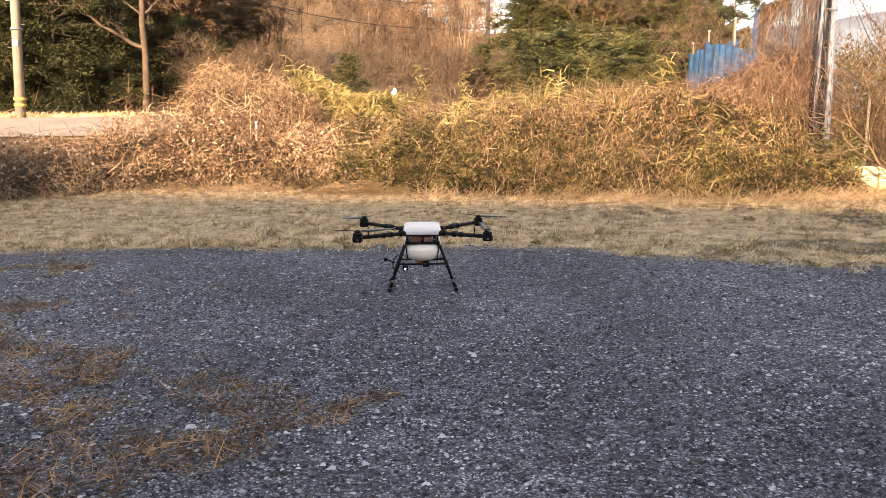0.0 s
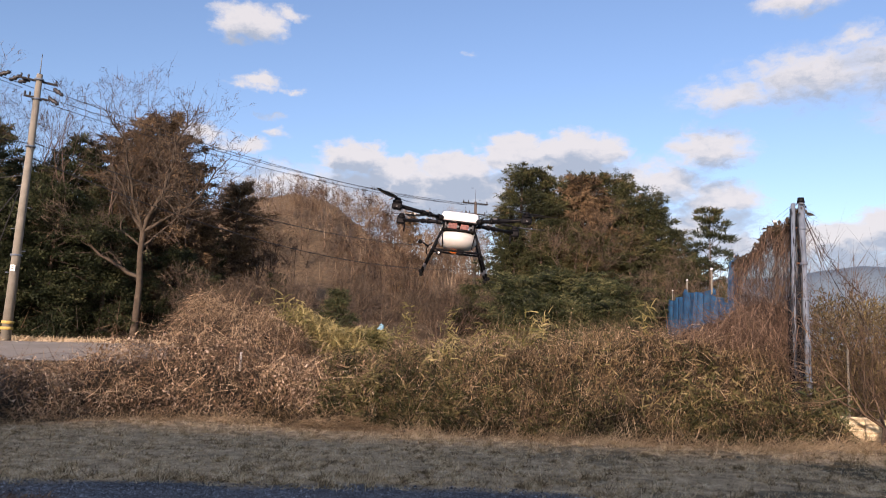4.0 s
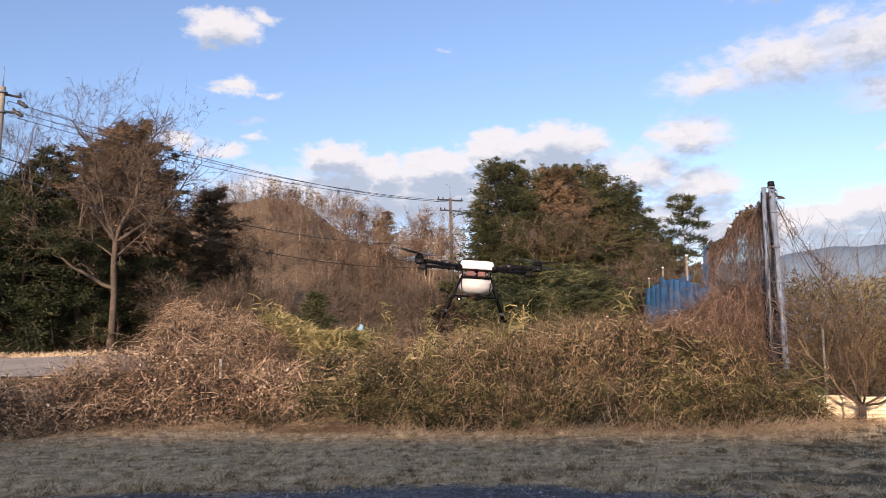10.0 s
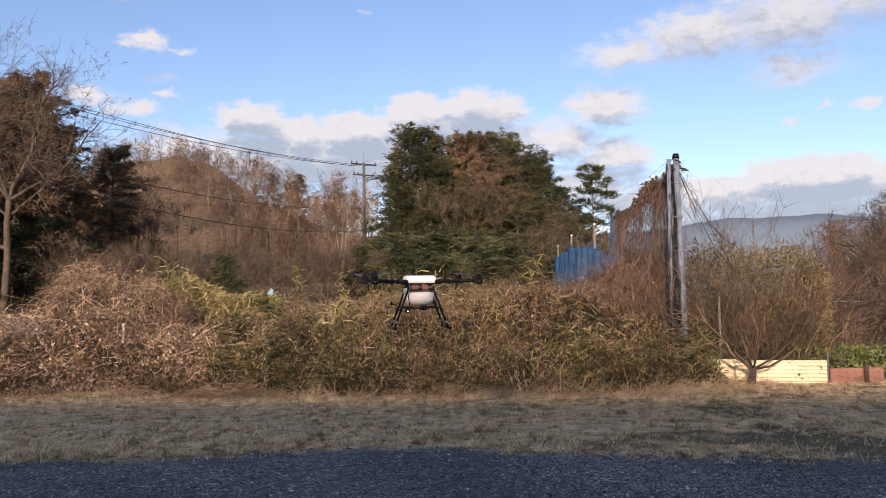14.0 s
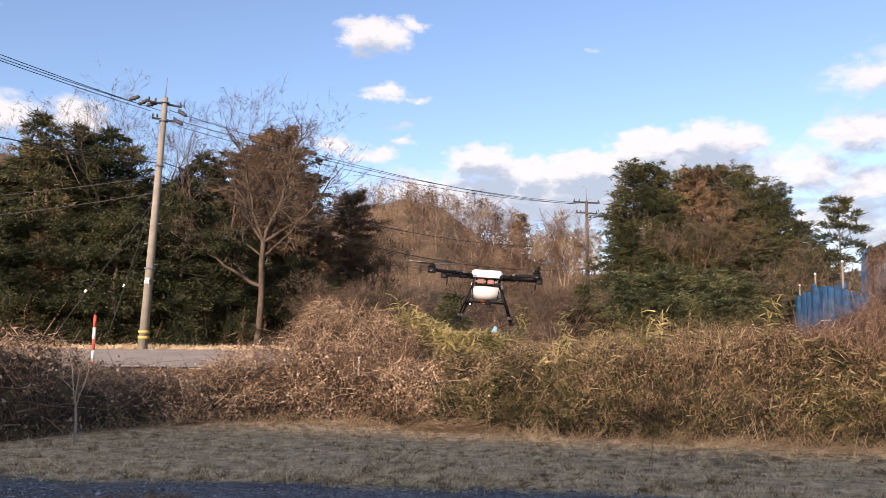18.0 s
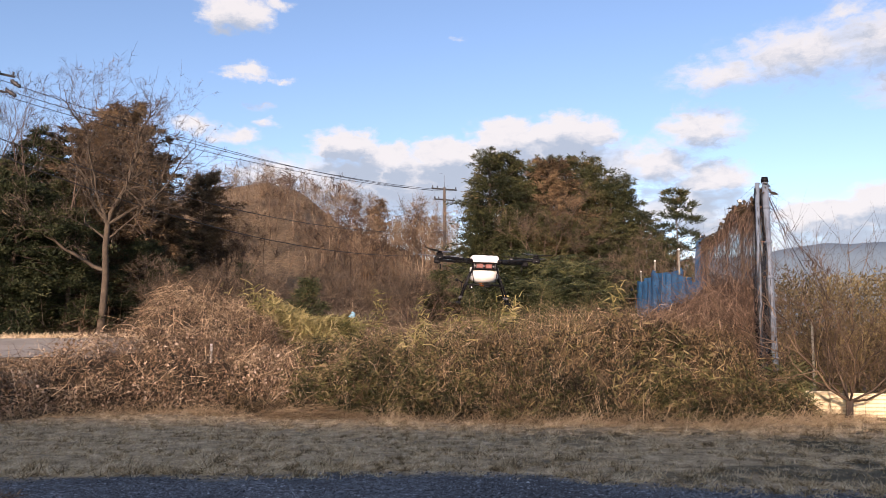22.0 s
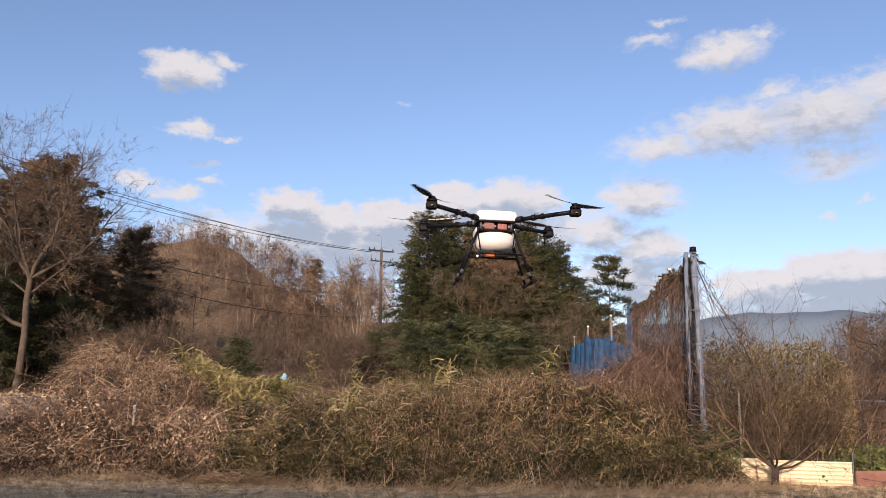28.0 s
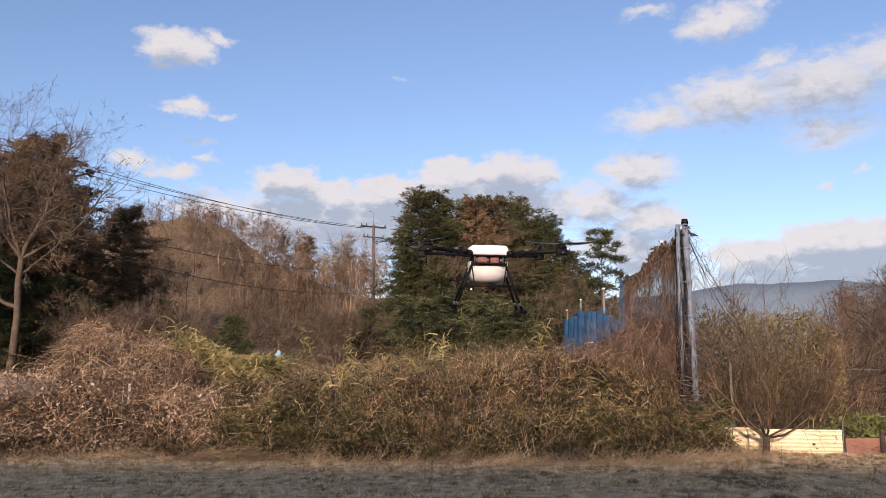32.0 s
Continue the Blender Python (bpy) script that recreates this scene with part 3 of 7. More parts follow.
# ---------------------------------------------------------------- the lie of the land
def land(x, y):
    x, y = np.asarray(x, float), np.asarray(y, float)
    dist = np.hypot(x, y)
    az = np.degrees(np.arctan2(x, y))
    left = 1 - smooth(4.0, 9.0, x - 0.27 * (y - 15.6))
    bank = 1.0 * smooth(16.8, 22.0, y) + 0.55 * smooth(22, 29.5, y) + 1.5 * smooth(29.5, 48, y)
    hill = np.interp(az, (-90, -45, -36, -20, -13, -10.3, -7.6, -5, -2, 1, 4, 15, 24, 29, 36, 40, 43, 60, 90), (0, 26, 22, 15, 17.0, 18.8, 19.9, 18.6, 13.5, 11, 9, 8, 2.5, 1.0, 4.5, 9.5, 11, 11, 0))
    z = bank * left * smooth(-70, -40, az) + hill * smooth(44, 112, dist) * (1 - smooth(150, 600, dist))
    z = z + 0.03 * ripple(x, y, 0.35) * smooth(10, 16, y)
    return z + 1.2 * ripple(x, y, 0.05, 2) * smooth(60, 110, dist) * (1 - smooth(150, 500, dist))


def zland(x, y):
    return float(land(x, y))


def spot(turn, dist, dz=0.0):
    """A place on the land by compass turn (degrees from +y towards +x) and distance."""
    x, y = dist * math.sin(radians(turn)), dist * math.cos(radians(turn))
    return Vector((x, y, zland(x, y) + dz))

# ---------------------------------------------------------------- land, road, distance
def build_land():
    az = np.unique(np.concatenate([np.linspace(-60, 60, 181), np.linspace(60, 300, 61)]))[:-1]
    rad = np.concatenate([np.linspace(0.6, 34, 150), np.geomspace(34.8, 170, 60), np.geomspace(190, 5000, 16)])
    a, r = np.meshgrid(np.radians(az), rad, indexing="ij")
    x, y = r * np.sin(a), r * np.cos(a)
    z = land(x, y) + 0.012 * ripple(x, y, 2.6, 1) * (r < 40)
    n, m = a.shape
    verts = np.concatenate([np.stack([x, y, z], -1).reshape(-1, 3), [[0, 0, 0]]])
    i, j = np.meshgrid(np.arange(n), np.arange(m - 1), indexing="ij")
    k = (i + 1) % n
    quads = np.stack([i * m + j, i * m + j + 1, k * m + j + 1, k * m + j], -1).reshape(-1, 4)
    i = np.arange(n)
    tris = np.stack([i * m, ((i + 1) % n) * m, np.full(n, n * m)], 1)[:, ::-1]
    ob = part("ground", mesh_from("ground", verts, [quads[:, ::-1], tris], M["ground"], True))
    tagged(ob, "grey gravel yard running into mown dry grass and hills", "ground", kind="structure")


def build_road():
    xs = np.linspace(-70, -6.2, 60)
    near = 21.6 + 0.02 * (xs + 8) + 1.2 * smooth(-12, -5, xs)
    for name, lo, hi, up, mat, lab in (("road", 0.0, 6.2, 0.03, "asphalt", "worn grey asphalt lane with cracks and patches"),):
        ts = np.linspace(lo, hi, 7)
        x = np.repeat(xs[:, None], 7, 1)
        y = near[:, None] + ts[None]
        z = land(x, y) + up
        v = np.stack([x, y, z], -1).reshape(-1, 3)
        i, j = np.meshgrid(np.arange(59), np.arange(6), indexing="ij")
        f = np.stack([i * 7 + j, (i + 1) * 7 + j, (i + 1) * 7 + j + 1, i * 7 + j + 1], -1).reshape(-1, 4)
        tagged(part(name, mesh_from(name, v, f, M[mat], True)), lab, "road", kind="structure")
    ts = np.array([0.55, 0.70])
    x = np.repeat(xs[:, None], 2, 1)
    y = near[:, None] + ts[None]
    v = np.stack([x, y, land(x, y) + 0.036], -1).reshape(-1, 3)
    i = np.arange(59)
    f = np.stack([2 * i, 2 * i + 2, 2 * i + 3, 2 * i + 1], 1)
    tagged(part("road_line", mesh_from("road_line", v, f, M["line"])), "faded white edge line on the lane", "road marking", kind="structure")


def build_mountain():
    n = 90
    az = np.linspace(8, 75, n)
    top = 5.3 + 0.9 * np.exp(-((az - 33) / 7.5) ** 2) + 0.10 * np.sin(az * 0.9) + 0.04 * np.sin(az * 2.3)
    rows = []
    for d, fr in ((1500, -0.02), (1650, 0.45), (1800, 0.8), (1950, 1.0), (2300, 0.55)):
        a = np.radians(az)
        rows.append(np.stack([d * np.sin(a), d * np.cos(a), 1950 * np.tan(np.radians(top)) * fr], -1))
    v = np.stack(rows, 1).reshape(-1, 3)
    i, j = np.meshgrid(np.arange(n - 1), np.arange(4), indexing="ij")
    f = np.stack([i * 5 + j, (i + 1) * 5 + j, (i + 1) * 5 + j + 1, i * 5 + j + 1], -1).reshape(-1, 4)
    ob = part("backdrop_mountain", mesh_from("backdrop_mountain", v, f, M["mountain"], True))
    tagged(ob, "long mountain ridge far off, its haze painted as blue-grey colour", "mountain", kind="structure")


def build_clouds():
    az, el = np.linspace(-180, 180, 145), np.concatenate([np.linspace(1, 48, 24), np.linspace(51, 90, 12)])
    a, e = np.meshgrid(np.radians(az), np.radians(el), indexing="ij")
    v = 4200 * np.stack([np.sin(a) * np.cos(e), np.cos(a) * np.cos(e), np.sin(e)], -1).reshape(-1, 3)
    i, j = np.meshgrid(np.arange(144), np.arange(35), indexing="ij")
    f = np.stack([i * 36 + j, (i + 1) * 36 + j, (i + 1) * 36 + j + 1, i * 36 + j + 1], -1).reshape(-1, 4)
    me = mesh_from("backdrop_clouds", v, f, M["cloud"], True)
    uv = me.uv_layers.new(name="turn_height")
    flat = np.stack(np.meshgrid(az, el, indexing="ij"), -1).reshape(-1, 2)[f.ravel()]
    uv.data.foreach_set("uv", flat.astype(np.float32).ravel())
    ob = part("backdrop_clouds", me)
    tagged(ob, "white cumulus clouds with grey undersides in blue sky", "clouds", kind="structure")
    return ob


def build_shade_block():
    """Unseen barn-shaped block added behind the camera so that shade covers the yard."""
    barn = thing("barn", "unseen long plain grey barn shape added to shade the yard", "barn", "", pose(-10.8, -8.6, 0, 0, 0, math.degrees(math.atan(-0.25))))
    part("wall", block(30, 9, 6.3, (0, -4.8, 3.15)), M["blockwall"], barn)
    bm = block(31, 10, 0.16, (0, -5.0, 0))
    bmesh.ops.rotate(bm, cent=(0, 0, 0), matrix=Matrix.Rotation(radians(3), 3, "X"), verts=bm.verts)
    bmesh.ops.translate(bm, vec=(0, 0, 6.66), verts=bm.verts)
    part("roof", bm, M["roof"], barn)


build_land()
build_road()
build_mountain()
clouds = build_clouds()
build_shade_block()

# ---------------------------------------------------------------- thickets
FRONT_X = (-40, -9.5, -8.0, -7.2, -6.2, -5.0, -3.5, -0.5, 2.8, 5.6, 8.2, 9.0)
FRONT_Y = (9.5, 11.3, 12.6, 14.8, 16.4, 17.2, 17.2, 16.0, 14.7, 13.9, 14.2, 15.2)
TOP_TURN = (-60, -40, -34, -31.5, -29.5, -28, -23, -20.8, -19.2, -17, -13, -9, -3, 2, 7, 14, 23, 28, 31)
TOP_Z = (2.2, 2.1, 1.95, 1.75, 1.45, 1.18, 1.02, 1.12, 1.5, 1.72, 1.55, 1.28, 1.15, 1.4, 1.65, 1.90, 1.95, 1.75, 1.0)


def canopy(x, y):
    """Height of the thicket's top above the world's zero; below the land where none grows."""
    x, y = np.asarray(x, float), np.asarray(y, float)
    depth = y - np.interp(x, FRONT_X, FRONT_Y) + 0.35 * ripple(x, y, 1.1, 3)
    end = np.where(x < -5.6, 20.3, 34.0) - y
    right = 8.9 + 0.27 * (y - 15.6) - x
    rise = smooth(-0.1, 1.7, depth) * smooth(0.0, 1.2, end) * smooth(-0.2, 0.9, right)
    top = np.interp(np.degrees(np.arctan2(x, y)), TOP_TURN, TOP_Z) + np.where(x > -5.5, 0.045, 0.01) * np.clip(depth, 0, 14)
    top = top + 1.0 * np.exp(-(np.abs(x + 4.85) / 2.45) ** 4 - ((y - 22.4) / 2.0) ** 4) * (1 + 0.10 * ripple(x, y, 2.2, 14))
    wild = np.where(x > -1.2, 1.35, 1.0)
    top = top + wild * (0.17 * ripple(x, y, 1.4, 5) + 0.14 * ripple(x, y, 3.7, 6))
    ground = land(x, y)
    return np.where(rise > 0.0, ground + np.maximum(top - ground, 0.25) * rise, ground - 0.1)


def in_thicket(n, x0, x1, y0, y1, power=1.0):
    """Random places where the thicket stands higher than a hand, denser at its front."""
    x = rng.uniform(x0, x1, n * 3)
    y = y0 + (y1 - y0) * rng.random(n * 3) ** power
    front = np.interp(x, FRONT_X, FRONT_Y)
    y = np.where(rng.random(n * 3) < 0.55, front + rng.random(n * 3) ** 1.4 * 3.2, y)
    h = canopy(x, y) - land(x, y)
    ok = np.flatnonzero((h > 0.08) & (y < y1))[:n]
    return x[ok], y[ok], h[ok]


def build_thickets():
    # added lumpy body a little below the outer stems, coloured dark as inner shade
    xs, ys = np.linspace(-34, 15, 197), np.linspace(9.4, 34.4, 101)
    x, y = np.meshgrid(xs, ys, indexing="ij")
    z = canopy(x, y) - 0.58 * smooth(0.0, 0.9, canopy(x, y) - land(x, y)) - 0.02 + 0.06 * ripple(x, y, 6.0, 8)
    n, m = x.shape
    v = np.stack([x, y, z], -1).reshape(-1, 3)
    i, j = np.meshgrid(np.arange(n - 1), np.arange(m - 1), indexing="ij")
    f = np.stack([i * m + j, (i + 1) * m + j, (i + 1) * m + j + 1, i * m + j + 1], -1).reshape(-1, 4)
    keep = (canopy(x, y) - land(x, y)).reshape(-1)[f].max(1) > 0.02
    ob = tagged(part("thicket", mesh_from("thicket", v, f[keep], M["core"], True)), "filler body added inside the dry bramble thicket, coloured dark as shade", "thicket", kind="stuff")

    def put(x, y, h, lift=(0.35, 1.0)):
        u = rng.uniform(lift[0], lift[1], len(x))
        return np.stack([x, y, land(x, y) + h * u], -1)

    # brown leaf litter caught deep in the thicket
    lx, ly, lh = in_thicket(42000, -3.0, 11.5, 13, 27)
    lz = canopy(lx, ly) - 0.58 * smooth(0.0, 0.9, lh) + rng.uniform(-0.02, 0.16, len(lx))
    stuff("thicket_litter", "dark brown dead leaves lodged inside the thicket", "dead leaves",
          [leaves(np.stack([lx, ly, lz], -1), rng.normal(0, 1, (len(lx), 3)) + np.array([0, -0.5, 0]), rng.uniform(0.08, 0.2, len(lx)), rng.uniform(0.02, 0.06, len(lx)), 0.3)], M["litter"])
    # dry creepers lying over everything, arching down the front
    x, y, h = in_thicket(78000, -32, 12.5, 10, 31)
    keep = rng.random(len(x)) < np.where(x > 0.3, 0.7, 0.8)
    x, y, h = x[keep], y[keep], h[keep]
    p = put(x, y, h, (0.45, 1.04))
    w = np.stack([rng.normal(0, 1, len(x)) * np.where(x > 0, 0.6, 1.0), rng.normal(-0.55, 0.8, len(x)), rng.normal(0.25, 0.6, len(x))], -1)
    vines = blades(p, w, np.where(x > 0, 0.5, 0.5) * rng.uniform(0.3, 1.1, len(x)), np.where(x > 0, 0.5, 0.9) * rng.uniform(0.007, 0.022, len(x)), rng.uniform(0.2, 1.0, len(x)), 2, 0.75)
    # the round heap of creeper that buries a shrub
    mx, my = rng.uniform(-7.2, -2.4, 9000), rng.normal(21.4, 1.2, 9000)
    mh = canopy(mx, my) - land(mx, my)
    mp = np.stack([mx, my, land(mx, my) + mh * rng.uniform(0.75, 1.06, 9000)], -1)
    mw = np.stack([rng.normal(0, 1, 9000), rng.normal(-0.5, 0.8, 9000), rng.normal(0.1, 0.6, 9000)], -1)
    heap = blades(mp, mw, rng.uniform(0.14, 0.45, 9000), rng.uniform(0.008, 0.018, 9000), rng.uniform(0.3, 1.2, 9000), 3, 0.9)
    vines = joined([vines, heap])
    vines = (vines[0], vines[1][0])
    stuff("dry_creeper", "tangled leafless brown creeper stems over the thicket", "creeper", [vines], M["vine"])
    # crumpled dead leaves of the creeper, mostly on the left bank
    x, y, h = in_thicket(52000, -32, 5.0, 10, 31)
    keep = rng.random(len(x)) < np.interp(x, (-12, -2, 1, 5), (1, 1, 0.3, 0.08))
    x, y, h = x[keep], y[keep], h[keep]
    p = put(x, y, h, (0.25, 1.02))
    stuff("withered_leaves", "crumpled pinkish-brown dead creeper leaves on the bank", "dead leaves",
          [leaves(p, rng.normal(0, 1, (len(x), 3)) + np.array([0, -0.3, -0.5]), np.where(x > 0, 0.6, 1.0) * rng.uniform(0.04, 0.12, len(x)), np.where(x > 0, 0.6, 1.0) * rng.uniform(0.03, 0.08, len(x)), 0.35)], M["husk"])
    # upright reeds and long dry grass on the right
    x, y, h = in_thicket(27000, -0.6, 10.5, 13, 25)
    p = put(x, y, h, (0.02, 0.86))
    w = np.stack([rng.normal(0, 0.3, len(x)), rng.normal(-0.3, 0.3, len(x)), rng.uniform(0.6, 1.2, len(x))], -1)
    reed = blades(p, w, rng.uniform(0.18, 0.55, len(x)) * np.clip(h, 0.3, 1.0), rng.uniform(0.006, 0.015, len(x)), rng.uniform(0.1, 0.7, len(x)), 2, 0.2)
    stuff("dry_reeds", "long yellow-brown reeds leaning out of the thicket", "reeds", [reed], M["reed"])
    # bamboo grass with green still in it
    x, y, h = in_thicket(9500, -1.5, 10.5, 13, 22.5)
    dense = smooth(-0.15, 0.35, ripple(x, y, 0.55, 9))
    dense = np.maximum(dense, np.exp(-((x + 0.1) / 1.3) ** 2 - ((y - 16.8) / 1.5) ** 2))
    keep = rng.random(len(x)) < 0.18 + 0.62 * dense
    x, y, h = x[keep], y[keep], h[keep]
    # each stem leans a little and carries drooping leaves along its upper part
    root = put(x, y, h, (0.1, 0.62))
    lean = np.stack([rng.normal(0, 0.22, len(x)), rng.normal(-0.22, 0.2, len(x)), rng.uniform(0.35, 0.8, len(x))], -1) * np.clip(h, 0.35, 0.9)[:, None]
    i = np.repeat(np.arange(len(x)), 15)
    along = rng.random(len(i)) ** 0.8
    p = root[i] + lean[i] * along[:, None]
    w = np.stack([rng.normal(0, 0.8, len(i)), rng.normal(-0.45, 0.6, len(i)), rng.normal(-0.25, 0.55, len(i))], -1)
    stuff("bamboo_grass", "olive green bamboo grass growing through the reeds", "bamboo grass",
          [leaves(p, w, rng.uniform(0.10, 0.26, len(i)), rng.uniform(0.014, 0.034, len(i)), 0.2)], M["olive"])
    # pale yellow-green bamboo grass behind, and a few tall plumes
    px, py, pl = [], [], []
    for cx, cy, n, s, tall in ((-1.9, 22.6, 4200, 0.52, 0.75), (-0.95, 23.0, 2200, 0.40, 0.65), (-2.5, 22.8, 400, 0.25, 0.9), (0.3, 24.0, 90, 0.12, 1.2), (1.3, 20.5, 60, 0.12, 0.9),
                               (2.0, 19.5, 50, 0.14, 0.7), (3.2, 18.0, 50, 0.16, 0.6), (2.5, 16.5, 90, 0.2, 0.6), (5.9, 19.0, 50, 0.12, 0.9), (-3.5, 25.0, 90, 0.14, 1.2), (1.0, 17.6, 100, 0.2, 0.5)):
        px.append(rng.normal(cx, s, n)), py.append(rng.normal(cy, s * 0.6, n)), pl.append(np.full(n, tall))
    x, y, tall = np.concatenate(px), np.concatenate(py), np.concatenate(pl)
    base = np.maximum(canopy(x, y), land(x, y))
    p = np.stack([x, y, base - 0.15 + rng.random(len(x)) * tall], -1)
    w = np.stack([rng.normal(0, 0.7, len(x)), rng.normal(-0.3, 0.6, len(x)), rng.normal(0.35, 0.5, len(x))], -1)
    stuff("pale_bamboo_grass", "pale yellow-green bamboo grass with long pointed leaves", "bamboo grass",
          [blades(p, w, rng.uniform(0.2, 0.42, len(x)), rng.uniform(0.02, 0.045, len(x)), 0.4, 2)], M["sasa"])


def weedy(x, y):
    """Above zero where dead weeds cover the gravel."""
    return ripple(x, y, 1.7, 11) + 0.6 * ripple(x, y, 4.6, 12) + 0.34 - 1.35 * smooth(-1.9, 1.0, x + 0.42 * (y - 3)) - 0.6 * smooth(5.2, 7.0, y)


def build_turf():
    # mown dry turf between the gravel and the thicket
    n, each = 22000, 20
    x = np.repeat(rng.uniform(-13, 14, n), each)
    y = np.repeat(6.6 + 11.4 * rng.random(n) ** 1.15, each)
    grow_ = np.repeat(rng.gamma(3.0, 0.33, n), each)
    n = n * each
    x, y = x + rng.normal(0, 0.035, n), y + rng.normal(0, 0.035, n)
    edge = 9.25 - 0.42 * np.maximum(x - 0.9, 0)
    front = np.interp(x, FRONT_X, FRONT_Y)
    keep = (y > edge + 0.35 * ripple(x, y, 1.2, 4) - 0.3 * rng.random(n)) & (y < front + 0.8) & (rng.random(n) < 0.45 + 0.55 * smooth(-0.6, 0.4, ripple(x, y, 2.2, 2)) * (0.5 + 0.5 * smooth(-0.5, 0.3, ripple(x, y * 1.6, 0.6, 8))))
    keep &= ~((x > 3.5) & (ripple(x, y, 0.8, 31) > 0.45) & (rng.random(n) < 0.8))
    keep &= rng.random(n) > 0.85 * np.exp(-((((x - 6.9) * 0.69 - (y - 7.0) * 0.72) * 0.3) ** 2 + (((x - 6.9) * 0.72 + (y - 7.0) * 0.69) * 1.2) ** 2) ** 2)
    x, y, grow_ = x[keep], y[keep], grow_[keep]
    p = np.stack([x, y, land(x, y) - 0.005], -1)
    w = np.stack([rng.normal(0, 0.55, len(x)), rng.normal(0, 0.55, len(x)), rng.uniform(0.4, 1.1, len(x))], -1)
    tuft = smooth(-0.2, 0.8, ripple(x, y, 4.5, 21)) + 0.6 * smooth(-0.2, 0.8, ripple(x, y * 2.0, 1.3, 7))
    rim = np.exp(-((y - 9.25 + 0.42 * np.maximum(x - 0.9, 0) - 0.35) / 0.5) ** 2)
    ln = rng.uniform(0.035, 0.085, len(x)) * (0.55 + 0.6 * tuft) * (0.4 + 0.75 * grow_) * (1 + 0.7 * rim)
    stuff("mown_grass", "short mown straw-coloured winter grass", "grass", [blades(p, w, ln * 1.2, rng.uniform(0.006, 0.013, len(x)), 0.3, 1)], M["straw"])
    # longer dry fringe along the foot of the thicket
    n = 36000
    x = rng.uniform(-9.5, 9.6, n)
    y = np.interp(x, FRONT_X, FRONT_Y) + rng.normal(0.12, 0.42, n)
    p = np.stack([x, y, land(x, y) - 0.01], -1)
    w = np.stack([rng.normal(0, 0.8, n), rng.normal(-0.5, 0.6, n), rng.uniform(0.2, 1.0, n)], -1)
    stuff("dry_fringe", "loose dry straw along the foot of the thicket", "straw", [blades(p, w, rng.uniform(0.12, 0.42, n) * np.where(x > 0, 1.35, 1.0), rng.uniform(0.005, 0.013, n), 0.55, 1, 0.3)], M["heap"])
    # dead weeds creeping over the gravel
    n = 90000
    x, y = rng.uniform(-5.5, 1.5, n), 1.2 + 7.2 * rng.random(n) ** 1.3
    keep = weedy(x, y) > 0
    x, y = x[keep], y[keep]
    p = np.stack([x, y, np.full(len(x), 0.0)], -1)
    w = np.stack([rng.normal(0, 1, len(x)), rng.normal(0, 1, len(x)), rng.uniform(0.05, 0.8, len(x))], -1)
    stuff("dead_weeds", "flat reddish-brown dead weeds on the gravel", "weeds", [blades(p, w, rng.uniform(0.04, 0.11, len(x)), rng.uniform(0.005, 0.011, len(x)), 0.25, 2, 0.5)], M["weed"])
    # verge of tall pale grass past the lane
    n = 9000
    x, y = rng.uniform(-34, -6.5, n), rng.normal(28.7, 0.5, n)
    p = np.stack([x, y, land(x, y)], -1)
    w = np.stack([rng.normal(0, 0.5, n), rng.normal(0, 0.5, n), rng.uniform(0.5, 1.0, n)], -1)
    tall = rng.uniform(0.15, 0.4, n) * (1 + 0.9 * smooth(0.2, 0.9, ripple(x, y, 0.5, 3)))
    stuff("verge_grass", "tall pale dry grass on the verge of the lane", "grass", [blades(p, w, tall, 0.02, 0.4, 3)], M["straw"])


def build_gravel():
    n = 150000
    y = 1.0 + 8.4 * rng.random(n) ** 1.35
    x = rng.uniform(-1, 1, n) * (0.75 * y + 0.6)
    edge = 9.25 - 0.42 * np.maximum(x - 0.9, 0)
    keep = (y < edge + 0.3) & ((weedy(x, y) < 0) | (rng.random(n) < 0.3)) & (rng.random(n) < 0.55 + 0.45 * smooth(-0.6, 0.5, ripple(x, y, 1.0, 5)))
    x, y = x[keep], y[keep]
    n = len(x)
    s = rng.gamma(2.4, 0.0021, n) + 0.0033
    s = np.where(rng.random(n) < 0.002, s * 1.8, s)
    # each stone a skewed octahedron with two blunt ends
    corner = np.array([[1, 0, 0], [0, 1, 0], [-1, 0, 0], [0, -1, 0], [0.15, 0.1, 0.62]])
    v = corner[None] * rng.uniform(0.65, 1.3, (n, 5, 1)) * s[:, None, None]
    a = rng.uniform(0, 2 * math.pi, n)
    c, q = np.cos(a)[:, None], np.sin(a)[:, None]
    v = np.stack([v[..., 0] * c - v[..., 1] * q, v[..., 0] * q + v[..., 1] * c, v[..., 2]], -1)
    v += np.stack([x, y, np.full(n, 0.003) + 0.012 * ripple(x, y, 2.6, 1)], -1)[:, None]
    t = np.array([[0, 1, 4], [1, 2, 4], [2, 3, 4], [3, 0, 4]])
    f = (np.arange(n) * 5)[:, None, None] + t[None]
    stuff("gravel", "loose grey crushed gravel stones", "gravel", [(v.reshape(-1, 3), f.reshape(-1, 3))], M["stone"])


